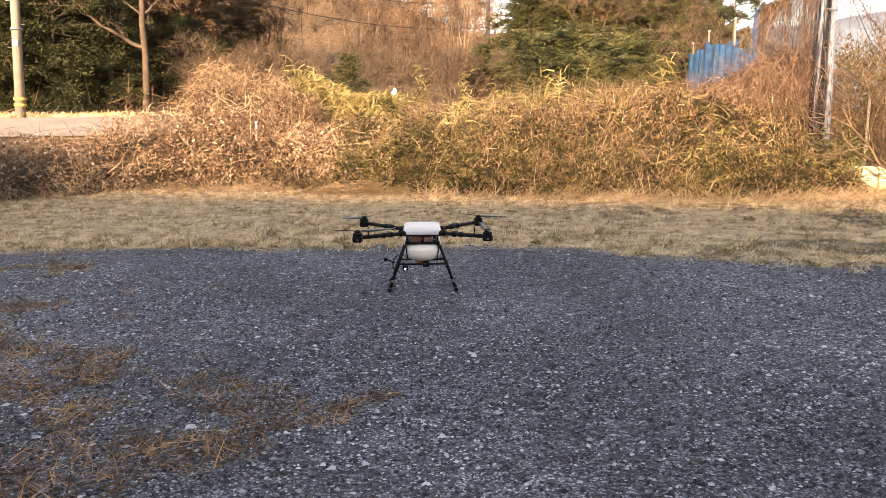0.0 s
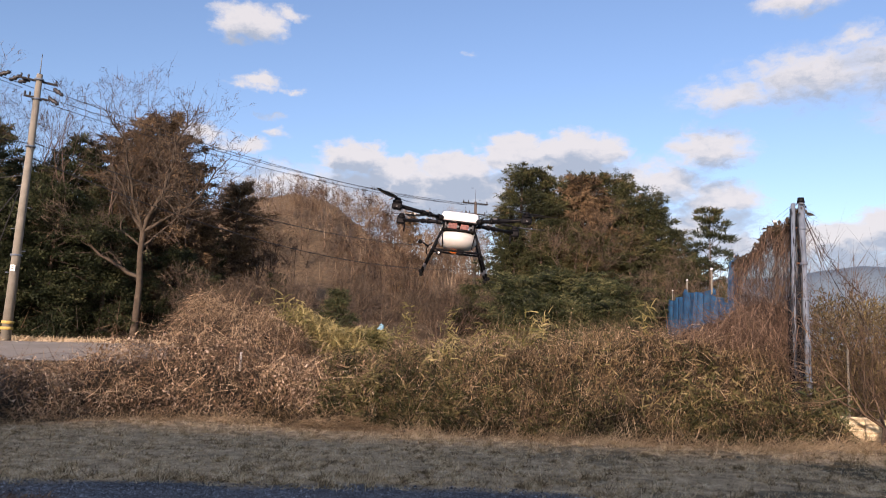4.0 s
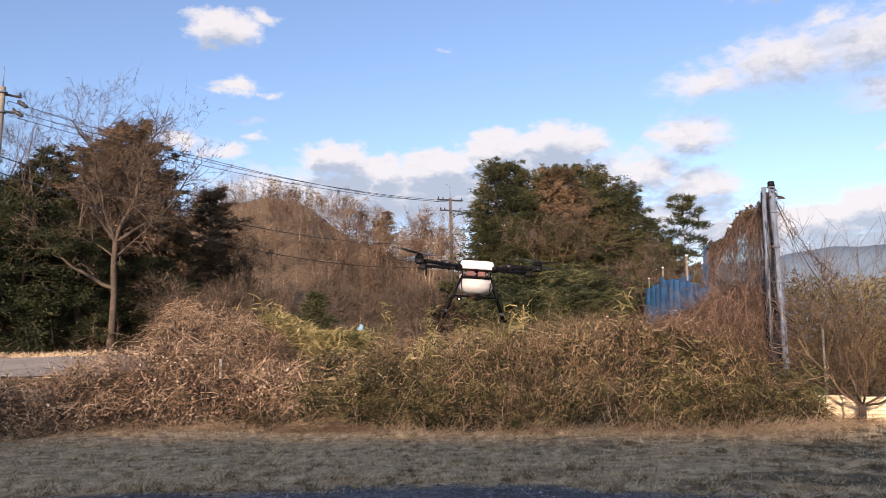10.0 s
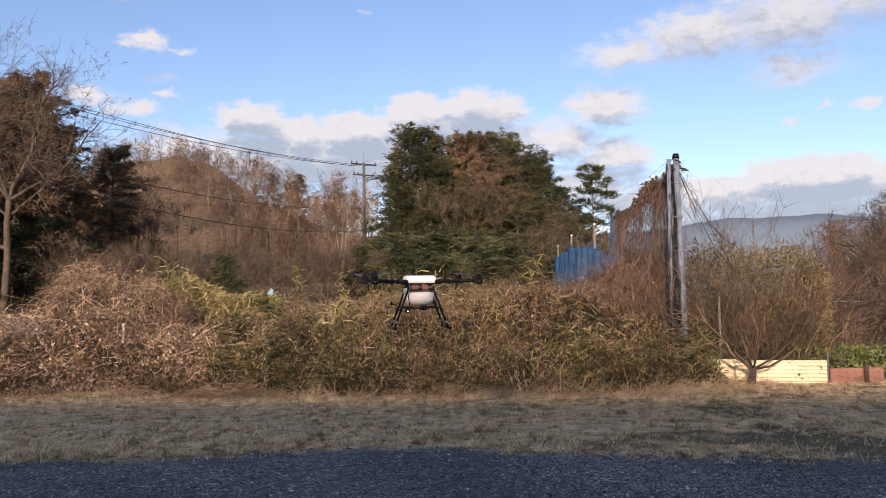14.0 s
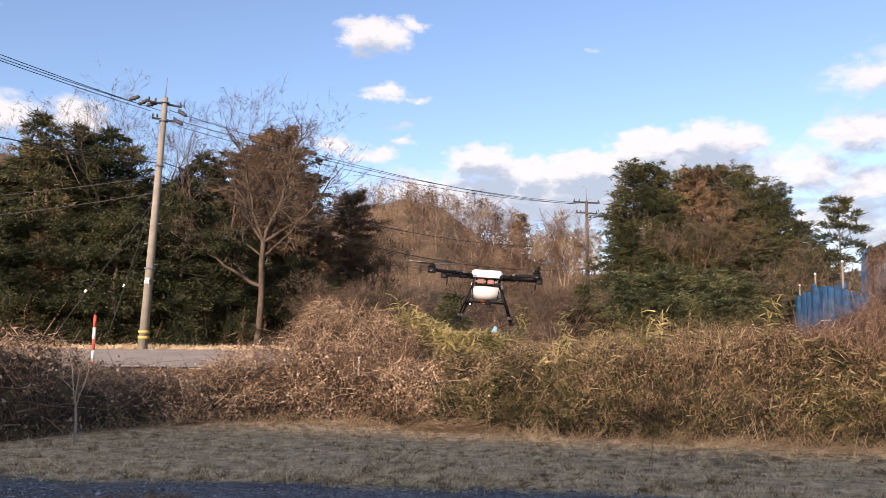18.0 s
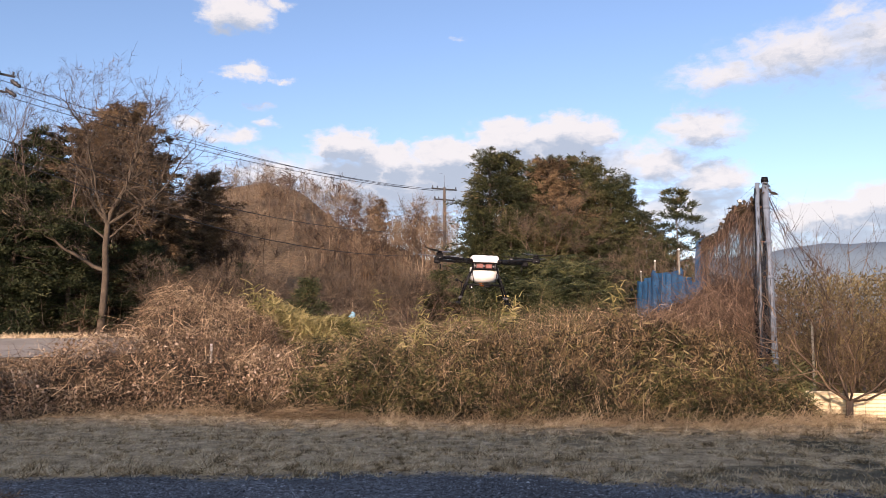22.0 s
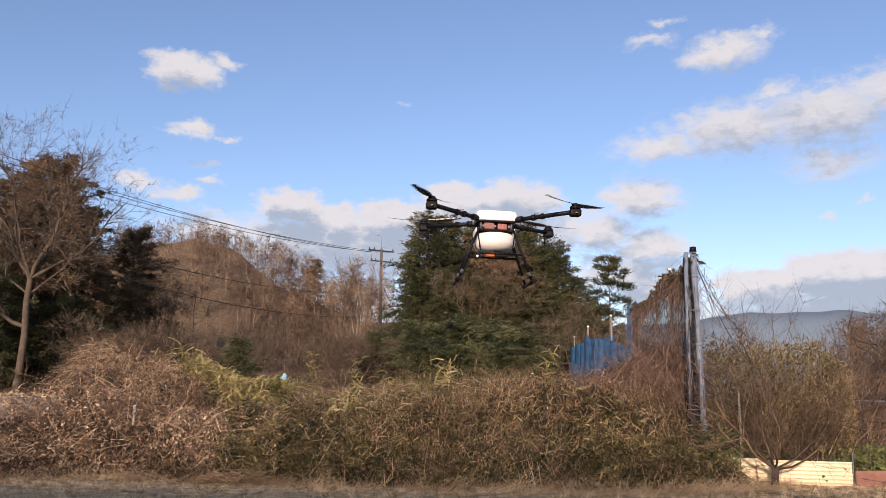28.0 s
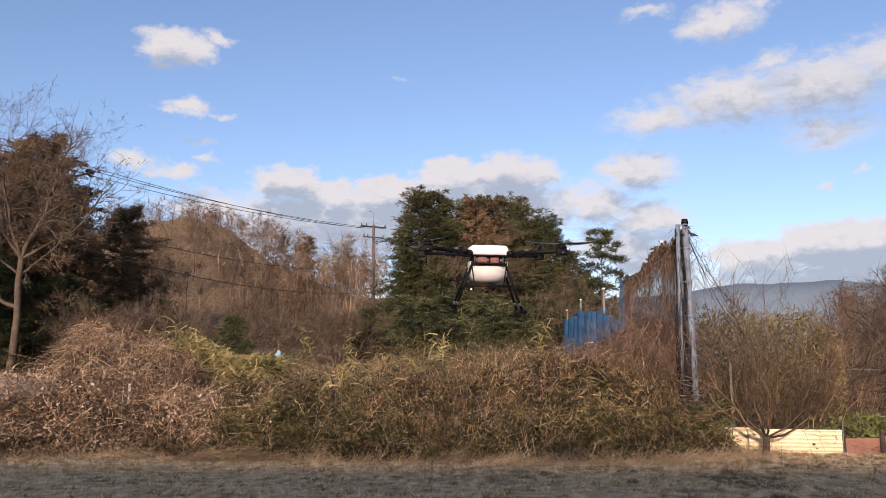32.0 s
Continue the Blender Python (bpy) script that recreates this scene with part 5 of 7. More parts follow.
def build_hill_woods():
    """Leafless woods on the hills, too many to count, and brush on the slopes."""
    kinds = []
    for seed in range(6):
        rnd = random.Random(40 + seed)
        segs, tips = [], []
        for k in range(1 + seed % 3):
            p, d, r = Vector((rnd.uniform(-0.3, 0.3), rnd.uniform(-0.3, 0.3), -0.3)), Vector((rnd.gauss(0, 0.16), rnd.gauss(0, 0.16), 1)).normalized(), 0.05
            for step in range(7):
                d = (d + Vector((rnd.gauss(0, 0.09), rnd.gauss(0, 0.09), 0.06))).normalized()
                q = p + d * 0.78
                segs.append((p, q, r, r * 0.86))
                p, r = q, r * 0.86
                for _ in range(0 if step < 2 else 1 if step < 4 else 2):
                    w = (d * 0.5 + Vector((rnd.gauss(0, 0.8), rnd.gauss(0, 0.8), rnd.gauss(0.4, 0.3)))).normalized()
                    grow(p, w, 0.9, r * 0.5, 1, rnd, segs, tips, 0.9, (2, 3), 0.05, 0.3)
        a, b = limb_mesh(segs, 3), twigs_at(tips, 14, 0.7, 0.022, 0.0, 1.0)
        kinds.append(joined([(a[0], a[1]), b]))
    pieces, dark = [], []
    n = 620
    turn = np.concatenate([rng.uniform(-50, 24, 250), rng.uniform(-13, 6, 110), rng.uniform(36.5, 66, n - 360)])
    dist = np.where(turn < 26, rng.uniform(42, 118, n), rng.uniform(44, 112, n))
    for i in range(n):
        if 5.0 < turn[i] < 24 and dist[i] < 52:
            continue
        if turn[i] < -10 and dist[i] < 47:
            continue
        p = spot(turn[i], dist[i])
        v, f = kinds[i % 6]
        s = rng.uniform(0.65, 1.05)
        if turn[i] < 3:   # the rounded top of the hill carries scrub alone
            s *= 1 - 0.62 * float(smooth(70, 100, dist[i])) * float(smooth(-2, -6, turn[i]))
        a = rng.uniform(0, 6.28)
        c, q = math.cos(a), math.sin(a)
        w = np.stack([v[:, 0] * c - v[:, 1] * q, v[:, 0] * q + v[:, 1] * c, v[:, 2]], -1) * s + np.array(p)
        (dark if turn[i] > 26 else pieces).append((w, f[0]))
    stuff("hillside_woods", "brown leafless woods covering the hillside", "woods", pieces, M["woods"])
    stuff("dark_hill_woods", "leafless woods on the hill past the orchard, coloured dark for part shade", "woods", dark, M["shadewoods"])
    # evergreens that dot the skyline of the right-hand hill
    t = evergreen("hilltop_cedar", "dark cedar on the hill's skyline", on(46.0, 100), 31, 5.6, 1.5, "cone", "cedar", "cedars on the skyline", 0.15, 70, 20, 0.0, 0.36, 0.26, 0.34)
    for turn_, dist_, s in ((44.6, 104, 0.9), (47.3, 102, 1.1), (48.8, 100, 1.0), (50.4, 103, 1.1), (43.4, 108, 0.7), (53, 100, 1.1)):
        copy_thing(t, on(turn_, dist_, turn_ * 31, s))
    # brush under the trees of that hill
    n = 22000
    turn, dist = rng.uniform(34, 66, n), rng.uniform(40, 112, n)
    x, y = dist * np.sin(np.radians(turn)), dist * np.cos(np.radians(turn))
    w = np.stack([rng.normal(0, 0.5, n), rng.normal(0, 0.5, n), rng.uniform(0.5, 1.0, n)], -1)
    stuff("hill_brush", "leafless brush under the hill's trees, in the same shade-dark colour", "brush", [blades(np.stack([x, y, land(x, y) - 0.05], -1), w, rng.uniform(1.0, 3.2, n), 0.05, 0.25, 1, 0.5)], M["shadewoods"])
    # brush between the thicket and the hill
    n = 64000
    turn, dist = rng.uniform(-46, 24, n), 31 + 87 * rng.random(n) ** 0.8
    x, y = dist * np.sin(np.radians(turn)), dist * np.cos(np.radians(turn))
    keep = ~((y < 30.5) & (x < -5))
    x, y = x[keep], y[keep]
    p = np.stack([x, y, land(x, y) - 0.05], -1)
    p[:, 2] += rng.random(len(x)) ** 2 * 1.2
    w = np.stack([rng.normal(0, 0.8, len(x)), rng.normal(0, 0.8, len(x)), rng.uniform(0.0, 1.0, len(x))], -1)
    stuff("slope_brush", "brown leafless brush on the slopes", "brush", [blades(p, w, rng.uniform(0.3, 1.0, len(x)), 0.03, 0.3, 1, 0.6)], M["woods"])


def build_orchard():
    """Right of the net: a many-stemmed shrub, old trained fruit trees on posts, and a thicket of young shoots."""
    rnd = random.Random(77)
    t = thing("bare_shrub", "many-stemmed leafless fruit bush beside the cream sheets", "shrub", "", on(31.5, 17.2))
    segs, tips, stem = [], [], []
    stem.append((Vector((0, 0, -0.1)), Vector((0.03, 0, 0.35)), 0.075, 0.065))
    part("trunk", mesh_from("trunk", *trunk_mesh(stem, 9), M["bark_dark"], True), None, t)
    for k in range(9):
        segs, tips = [], []
        a = k * 0.7 + rnd.uniform(-0.2, 0.2)
        grow(Vector((0.03, 0, 0.33)), Vector((math.cos(a) * 1.15, math.sin(a) * 0.9, rnd.uniform(0.15, 0.95))).normalized(), rnd.uniform(0.9, 1.5), 0.022, 3, rnd, segs, tips, 0.55, (2, 3), 0.12, 0.22, 0.78)
        limb = part("limb", mesh_from("limb", *limb_mesh(segs, 4), M["fruitwood"], True), None, t)
        part("twig_spray", mesh_from("twig_spray", *twigs_at(tips, 4, 0.75, 0.007, -0.25), M["fruitwood"]), None, limb)["kind"] = "stuff"
    copy_thing(t, on(34.4, 20.5, 160, 0.95))
    copy_thing(t, on(28.9, 22.0, 200, 1.0))
    grp = "old fruit trees of the orchard"
    lab = "old leafless fruit tree with long trained level limbs"

    def fruit(seed, at):
        r = random.Random(seed)
        ft = thing("fruit_tree", lab, "tree", grp, at)
        st, li, ti = [], [], []
        p = Vector((0, 0, -0.1))
        for k in range(5):
            q = p + Vector((r.gauss(0, 0.06), r.gauss(0, 0.06), 0.34))
            st.append((p, q, 0.085 - k * 0.006, 0.08 - k * 0.006))
            p = q
        part("trunk", mesh_from("trunk", *trunk_mesh(st, 8), M["bark_dark"], True), None, ft)
        for k in range(4):
            li, ti = [], []
            a = k * 1.57 + r.uniform(-0.4, 0.4)
            d = Vector((math.cos(a), math.sin(a) * 0.8, 0.08)).normalized()
            q, rad = p.copy(), 0.046
            for j in range(8):
                d = (d + Vector((r.gauss(0, 0.42), r.gauss(0, 0.42), r.gauss(0.0, 0.32)))).normalized()
                e = q + d * 0.42
                li.append((q, e, rad, rad * 0.9))
                q, rad = e, rad * 0.9
                if r.random() < 0.8:
                    grow(q, Vector((r.gauss(0, 0.5), r.gauss(0, 0.5), r.uniform(-0.2, 1))).normalized(), 0.5, 0.016, 2, r, li, ti, 0.6, (1, 3), 0.05)
            limb = part("limb", mesh_from("limb", *limb_mesh(li, 5), M["bark_dark"], True), None, ft)
            part("twig_spray", mesh_from("twig_spray", *twigs_at(ti, 6, 0.4, 0.009, 0.15), M["twig"]), None, limb)["kind"] = "stuff"
        return ft

    a, b = fruit(5, on(48.0, 23.5, 20)), fruit(9, on(40.5, 24.5, 70))
    for k, (turn, dist) in enumerate(((43.6, 20.6), (46.8, 21.2), (50.5, 21.5), (37.5, 26), (44.0, 26.5), (49, 29), (40.5, 31), (35.0, 31.5), (46.0, 34), (52.5, 25), (37.8, 37), (42.5, 40), (33.0, 38), (47.5, 42))):
        copy_thing(a if k % 2 else b, on(turn, dist, k * 67, 1.0 + 0.04 * (k % 4)))
    # young upright shoots and dry brush filling the orchard's edge
    n = 3800
    turn, dist = rng.uniform(28.2, 56, n), rng.uniform(18.4, 50, n)
    turn = np.where(rng.random(n) < 0.35, rng.uniform(28.2, 38, n), turn)
    x, y = dist * np.sin(np.radians(turn)), dist * np.cos(np.radians(turn))
    keep = (x - 8.6 - 0.27 * (y - 15.6) > 0.3) & ((turn < 37.5) | (dist > 24))
    x, y, turn = x[keep], y[keep], turn[keep]
    p = np.stack([x, y, land(x, y) + rng.random(len(x)) * 0.9], -1)
    w = np.stack([rng.normal(0, 0.35, len(x)), rng.normal(0, 0.35, len(x)), rng.uniform(0.6, 1.0, len(x))], -1)
    ln = rng.uniform(0.4, 1.3, len(x)) * np.interp(turn, (28, 36, 39), (1.15, 1.0, 0.6))
    stuff("young_shoots", "yellow-brown upright shoots and dry brush in the orchard", "brush", [blades(p, w, ln, 0.012, 0.15, 3, 0.2)], M["reed"])
    # a stand of yellow-green brush behind the fruit bush
    n = 22000
    turn, dist = rng.uniform(27.6, 36.4, n), rng.uniform(19.6, 24.0, n)
    x, y = dist * np.sin(np.radians(turn)), dist * np.cos(np.radians(turn))
    top = 2.95 + 0.3 * ripple(x, y, 1.3, 4) - 0.10 * np.maximum(turn - 33.5, 0) ** 2
    g = land(x, y)
    p = np.stack([x, y, g + (top - g) * rng.random(n) ** 0.8], -1)
    w = np.stack([rng.normal(0, 0.6, n), rng.normal(-0.3, 0.5, n), rng.normal(0.4, 0.6, n)], -1)
    stuff("yellow_brush", "yellow-green leafy brush behind the fruit bush", "brush", [leaves(p, w, rng.uniform(0.07, 0.18, n), rng.uniform(0.015, 0.035, n), 0.2)], M["brush"])
    # green vegetables behind the low edging
    n = 2800
    y = rng.uniform(14.8, 16.4, n)
    x = y * np.tan(np.radians(rng.normal(38.2, 1.5, n)))
    p = np.stack([x, y, land(x, y) + 0.08 + rng.random(n) ** 1.8 * 0.6], -1)
    w = np.stack([rng.normal(0, 1, n), rng.normal(-0.3, 0.8, n), rng.normal(0.2, 0.6, n)], -1)
    stuff("vegetable_greens", "green leafy vegetables behind the low edging", "vegetables", [leaves(p, w, rng.uniform(0.07, 0.16, n), rng.uniform(0.03, 0.07, n))], M["greens"])
    # dead stalks still standing behind the bed
    n = 1300
    turn, dist = rng.uniform(41.0, 46.5, n), rng.normal(21.5, 0.35, n)
    x, y = dist * np.sin(np.radians(turn)), dist * np.cos(np.radians(turn))
    w = np.stack([rng.normal(0, 0.22, n), rng.normal(0, 0.22, n), rng.uniform(0.7, 1.0, n)], -1)
    stuff("dry_stalks", "rust-brown dead stalks standing behind the vegetable bed", "stalks", [blades(np.stack([x, y, land(x, y)], -1), w, rng.uniform(0.25, 0.7, n), rng.uniform(0.012, 0.03, n), 0.3, 2, 0.3)], M["deadstalk"])
    # weeds at the foot of the net pole, dark green
    n = 1500
    x, y = rng.normal(8.0, 0.28, n), rng.normal(15.3, 0.3, n)
    p = np.stack([x, y, land(x, y) + rng.random(n) ** 1.5 * 1.0], -1)
    w = np.stack([rng.normal(0, 0.8, n), rng.normal(-0.4, 0.6, n), rng.normal(0.0, 0.6, n)], -1)
    stuff("pole_foot_weeds", "dark green bamboo grass at the foot of the net pole", "weeds", [leaves(p, w, rng.uniform(0.14, 0.34, n), rng.uniform(0.02, 0.045, n))], M["bamboo"])


build_thickets()
build_turf()
build_gravel()
straw_heap()
build_left_wood()
build_right_wood()
build_hill_woods()
build_orchard()

# ---------------------------------------------------------------- poles and wires
def sag_wire(a, b, sag, r, steps=24):
    a, b = np.array(a, float), np.array(b, float)
    s = np.linspace(0, 1, steps + 1)[:, None]
    p = a + (b - a) * s
    p[:, 2] -= (4 * sag * s * (1 - s))[:, 0]
    return sweep(p, r)


def arm_with_insulators(pole, z, half, turn, lug=(-0.92, -0.55, 0.9)):
    m = Matrix.Rotation(radians(turn), 4, "Z")
    arm = part("crossarm", block(half * 2, 0.07, 0.07, bevel=0.008), M["iron"], pole, "dark steel crossarm", pose(0, 0, z) @ m)
    for u in lug:
        bm = lathe([(0.015, 0), (0.04, 0.02), (0.025, 0.04), (0.045, 0.06), (0.025, 0.08), (0.038, 0.10), (0.015, 0.13)], 10)
        part("insulator", bm, M["porcelain"], arm, "dark porcelain insulator", pose(u * half, 0, 0.045))
    return arm


def utility_pole(at, height, label, lean=0.0, arms=((0.5, 0.8, 60),), signs=True, girth=1.0, stuff_="concrete"):
    pole = thing("utility_pole", label, "utility pole", "utility poles", at @ pose(0, 0, 0, 0, lean, 0))
    part("shaft", rod((0, 0, -0.3), (0, 0, height), 0.17 * girth, 0.10 * girth, 16), M[stuff_], pole)
    for dz, half, turn in arms:
        arm_with_insulators(pole, height - dz, half, turn)
    part("pin", rod((0, 0, height), (0, 0, height + 0.75), 0.02, 0.012, 6), M["steel"], pole)
    for z in (height - 0.2, height - 0.9, height - 2.6, 2.9)[:0 if girth < 0.9 else 4]:
        part("band", lathe([(0.158, -0.03), (0.166, -0.03), (0.166, 0.03), (0.158, 0.03)] if z > 5 else [(0.182, -0.03), (0.19, -0.03), (0.19, 0.03), (0.182, 0.03)], 16), M["steel"], pole, "", pose(0, 0, z))
    for k in range(9):
        z, s = 2.3 + k * 0.75, 1 if k % 2 else -1
        part("step_bolt", rod((s * 0.1, 0, z), (s * 0.30, 0, z), 0.011, None, 6), M["steel"], pole)
    if signs:
        for z in (0.42, 0.62):
            part("band", lathe([(0.188, -0.05), (0.198, -0.05), (0.196, 0.05), (0.186, 0.05)], 18), M["yellow"], pole, "yellow and black warning band", pose(0, 0, z))
        plate = part("plate", block(0.17, 0.012, 0.20, bevel=0.004), M["white"], pole, "small white number plate", pose(0.02, -0.187, 2.45))
        for k in range(2):
            part("bar", block(0.11, 0.004, 0.022), M["black"], plate, "", pose(0, -0.008, 0.035 - 0.07 * k))
    return pole


P1 = spot(-25.1, 31.0)
P2 = spot(5.35, 48.0)
H1, H2 = 10.8 - P1.z, 10.6 - P2.z


def build_poles():
    a = utility_pole(pose(*P1), H1, "tall grey concrete utility pole with yellow bands at its foot", 1.9, ((0.25, 0.62, 35), (0.85, 0.42, 35)), True, 0.999)
    # transformer-side fittings: cut-outs and strain insulators that hang dark at the top
    for k, (dx, dz, tilt) in enumerate(((-0.78, -0.22, 62), (-1.15, -0.08, 70), (0.75, -0.62, -55), (0.62, -0.95, -60), (-0.45, -0.3, 75))):
        bm = lathe([(0.02, -0.22), (0.08, -0.15), (0.05, -0.07), (0.10, 0.0), (0.05, 0.07), (0.08, 0.15), (0.02, 0.22)], 10)
        part("strain_insulator", bm, M["porcelain"], a, "dark strain insulator", pose(dx, -0.1, H1 + dz, 0, tilt, 0))
    b = utility_pole(pose(*P2), H2, "brown utility pole beside the evergreen group, its silhouette shade painted on", -0.5, ((0.1, 0.85, 20), (0.75, 0.7, 20)), False, 0.8, "poleshade")
    part("crossarm", block(0.9, 0.05, 0.05, (-0.45, 0, H2 - 2.1)), M["steel"], b, "short side bracket")
    part("prop", rod((0.75, -0.6, -0.2), (0.05, -0.1, H2 - 5.2), 0.05, 0.04, 8), M["straw_bark"], b, "leaning weathered timber prop")
    far = pose(-18.2, -1.6, 0)
    c = copy_thing(a, far)
    c["label"] = "tall grey concrete utility pole at the yard's end"
    top1, top2, top0 = Vector((P1.x + 0.30, P1.y, P1.z + H1)), Vector((P2.x, P2.y, P2.z + H2)), Vector((-18.2, -1.6, H1))
    lines = []
    for off, dz, e in ((-0.7, 0.02, -0.75), (0.0, -0.1, -0.25), (0.7, 0.02, 0.6)):
        lines.append((top1 + Vector((0.5 + off * 0.15, off * 0.6, dz * 3 - 0.8 - 0.15 * off)), top2 + Vector((e, 0, -0.2)), 0.58, 0.012))
        lines.append((top0 + Vector((off * 0.8, off * 0.6, dz - 0.1)), top1 + Vector((off * 0.3 - 0.55, off * 0.6, dz - 0.4)), 0.55, 0.012))
    lines += [(top1 + Vector((0, 0, -2.45)), top2 + Vector((-0.1, -0.1, -2.75)), 1.0, 0.019), (top1 + Vector((0, 0, -3.0)), top2 + Vector((-0.1, -0.1, -4.1)), 1.15, 0.022),
              (top0 + Vector((0, 0, -2.6)), top1 + Vector((-0.1, 0, -2.5)), 0.8, 0.018), (top1 + Vector((-0.1, 0, -3.0)), Vector((-46, 33, 8.3)), 0.9, 0.016), (top1 + Vector((-0.1, 0, -3.6)), Vector((-46, 33, 7.2)), 1.0, 0.016),
              (top2 + Vector((0.6, 0, -0.75)), Vector((9.5, 60, 3.6)), 0.3, 0.014), (top2 + Vector((0, 0, -2.0)), Vector((8.2, 55, 3.2)), 0.2, 0.014), (top2 + Vector((0, 0, -5.0)), Vector((7.5, 50, 3.0)), 0.05, 0.014)]
    for p, q, sag, r in lines:
        ob = part("overhead_wire", mesh_from("overhead_wire", *sag_wire(p, q, sag, r), M["cable"], True))
        tagged(ob, "thin black overhead wire slung between poles", "wire", "overhead wires")
    # guys down to the verge, with small white markers
    for foot, up in (((-17.2, 28.6), 3.6), ((-15.2, 29.2), 3.0)):
        z = zland(*foot)
        g = thing("guy_wire", "black guy wire with a white marker beside the pole", "guy wire", "guy wires", pose(*foot, z))
        d = top1 + Vector((0, 0, -up)) - Vector((*foot, z))
        part("cable", mesh_from("cable", *sag_wire((0, 0, -0.1), d, 0.05, 0.015, 6), M["cable"]), None, g)
        part("marker", rod(d * 0.36, d * 0.375, 0.045, None, 8), M["white"], g, "white marker sleeve")


# ---------------------------------------------------------------- net fence
NET_POSTS = ((25.6, 19.4), (23.05, 25.8), (21.55, 29.3), (19.95, 33.4), (19.0, 38.5), (18.2, 44.0))


def build_net():
    # the tall corner pole: two steel pipes clamped together, a third leaning
    base = spot(27.35, 17.2)
    pole = thing("net_pole", "tall corner pole of clamped steel pipes hung with net", "net pole", "", pose(*base))
    part("pipe", rod((0.03, 0, -0.3), (-0.05, 0, 4.63), 0.058, None, 14), M["steel"], pole, "bright galvanised pipe")
    part("pipe", rod((-0.24, 0.12, -0.3), (-0.19, 0.04, 4.6), 0.042, None, 14), M["steel"], pole, "weathered thinner pipe")
    part("cap", rod((-0.05, 0, 4.61), (-0.05, 0, 4.71), 0.075, 0.06, 14), M["black"], pole, "black end cap")
    for z in (1.1, 1.9, 2.7, 3.4, 4.1):
        k = 0.03 - 0.08 * z / 4.63
        part("clamp", lathe([(0.06, -0.03), (0.075, -0.02), (0.075, 0.02), (0.06, 0.03)], 12), M["steel"], pole, "", pose(k, 0, z))
        part("tie", rod((k, 0, z), (-0.24 + 0.05 * z / 4.6, 0.12 - 0.08 * z / 4.6, z + 0.02), 0.014, None, 6), M["rust"], pole)
    # bundled net hanging at the pole
    n, m = 26, 40
    rnd = np.random.default_rng(3)
    for x0, x1, top, foot, back in ((-0.30, -0.14, 4.5, 0.35, 0.06), (-0.13, 0.0, 4.35, 0.5, 0.02)):
        u, v = np.meshgrid(np.linspace(0, 1, n), np.linspace(0, 1, m), indexing="ij")
        z = foot + (top - foot) * v
        x = (x0 + (x1 - x0) * u) * (1.15 - 0.55 * v) + 0.03 * np.sin(v * 9 + u * 5) - 0.06 * v
        y = back - 0.10 * np.sin(u * 21 + v * 3) * (1 - 0.6 * v) + 0.02 * rnd.normal(0, 1, u.shape)
        i, j = np.meshgrid(np.arange(n - 1), np.arange(m - 1), indexing="ij")
        f = np.stack([i * m + j, (i + 1) * m + j, (i + 1) * m + j + 1, i * m + j + 1], -1).reshape(-1, 4)
        part("net", mesh_from("net", np.stack([x, y, z], -1).reshape(-1, 3), f, M["netdark"], True), None, pole, "bundled grey-blue net")
    # the line of posts running back
    places = []
    for turn, dist in NET_POSTS:
        p = spot(turn, dist)
        top = 4.62 - p.z
        q = thing("net_post", "slim steel post of the net fence", "post", "posts of the net fence", pose(*p))
        part("shaft", rod((0, 0, -0.3), (0, 0, top), 0.03, None, 12), M["concrete"], q)
        part("cap", rod((0, 0, top), (0, 0, top + 0.05), 0.045, 0.03, 12), M["white"], q, "pale end cap")
        places.append(Vector((p.x, p.y, 4.62)))
    # blue sheets between the far posts, folded and slack
    tops = (4.3, 3.2, 4.0, 4.3, 4.25, 4.25)
    for k in range(1, 5):
        a, b = places[k], places[k + 1]
        n, m = 44, 12
        u, v = np.meshgrid(np.linspace(0, 1, n), np.linspace(0, 1, m), indexing="ij")
        span = (b - a).length
        fold = 0.19 * np.sin(u * span * 5.5 + k) * (1 - 0.3 * v) + 0.05 * np.sin(u * span * 13 + v * 4)
        side = Vector((b.y - a.y, a.x - b.x, 0)).normalized()
        top = tops[k] + (tops[k + 1] - tops[k]) * u - 0.22 * np.sin(u * math.pi) - 0.08 * np.sin(u * 9)
        z = 1.2 + (top - 1.2) * v
        x, y = a.x + (b.x - a.x) * u + side.x * fold, a.y + (b.y - a.y) * u + side.y * fold
        i, j = np.meshgrid(np.arange(n - 1), np.arange(m - 1), indexing="ij")
        f = np.stack([i * m + j, (i + 1) * m + j, (i + 1) * m + j + 1, i * m + j + 1], -1).reshape(-1, 4)
        tagged(part("blue_net", mesh_from("blue_net", np.stack([x, y, z], -1).reshape(-1, 3), f, M["net"], True)),
               "slack blue windbreak net hanging between posts", "net", "blue nets of the fence")
    # a bright fold of net at the second post
    a = places[1]
    n, m = 16, 20
    u, v = np.meshgrid(np.linspace(0, 1, n), np.linspace(0, 1, m), indexing="ij")
    x = a.x - 0.2 + 0.34 * u + 0.04 * np.sin(v * 7)
    y = a.y - 0.1 + 0.12 * np.sin(u * 14 + v * 2)
    z = 1.3 + v * (3.4 - 0.5 * np.abs(u - 0.5))
    i, j = np.meshgrid(np.arange(n - 1), np.arange(m - 1), indexing="ij")
    f = np.stack([i * m + j, (i + 1) * m + j, (i + 1) * m + j + 1, i * m + j + 1], -1).reshape(-1, 4)
    tagged(part("blue_net", mesh_from("blue_net", np.stack([x, y, z], -1).reshape(-1, 3), f, M["net"], True)),
           "upright blue fold of net tied to a post", "net", "blue nets of the fence")
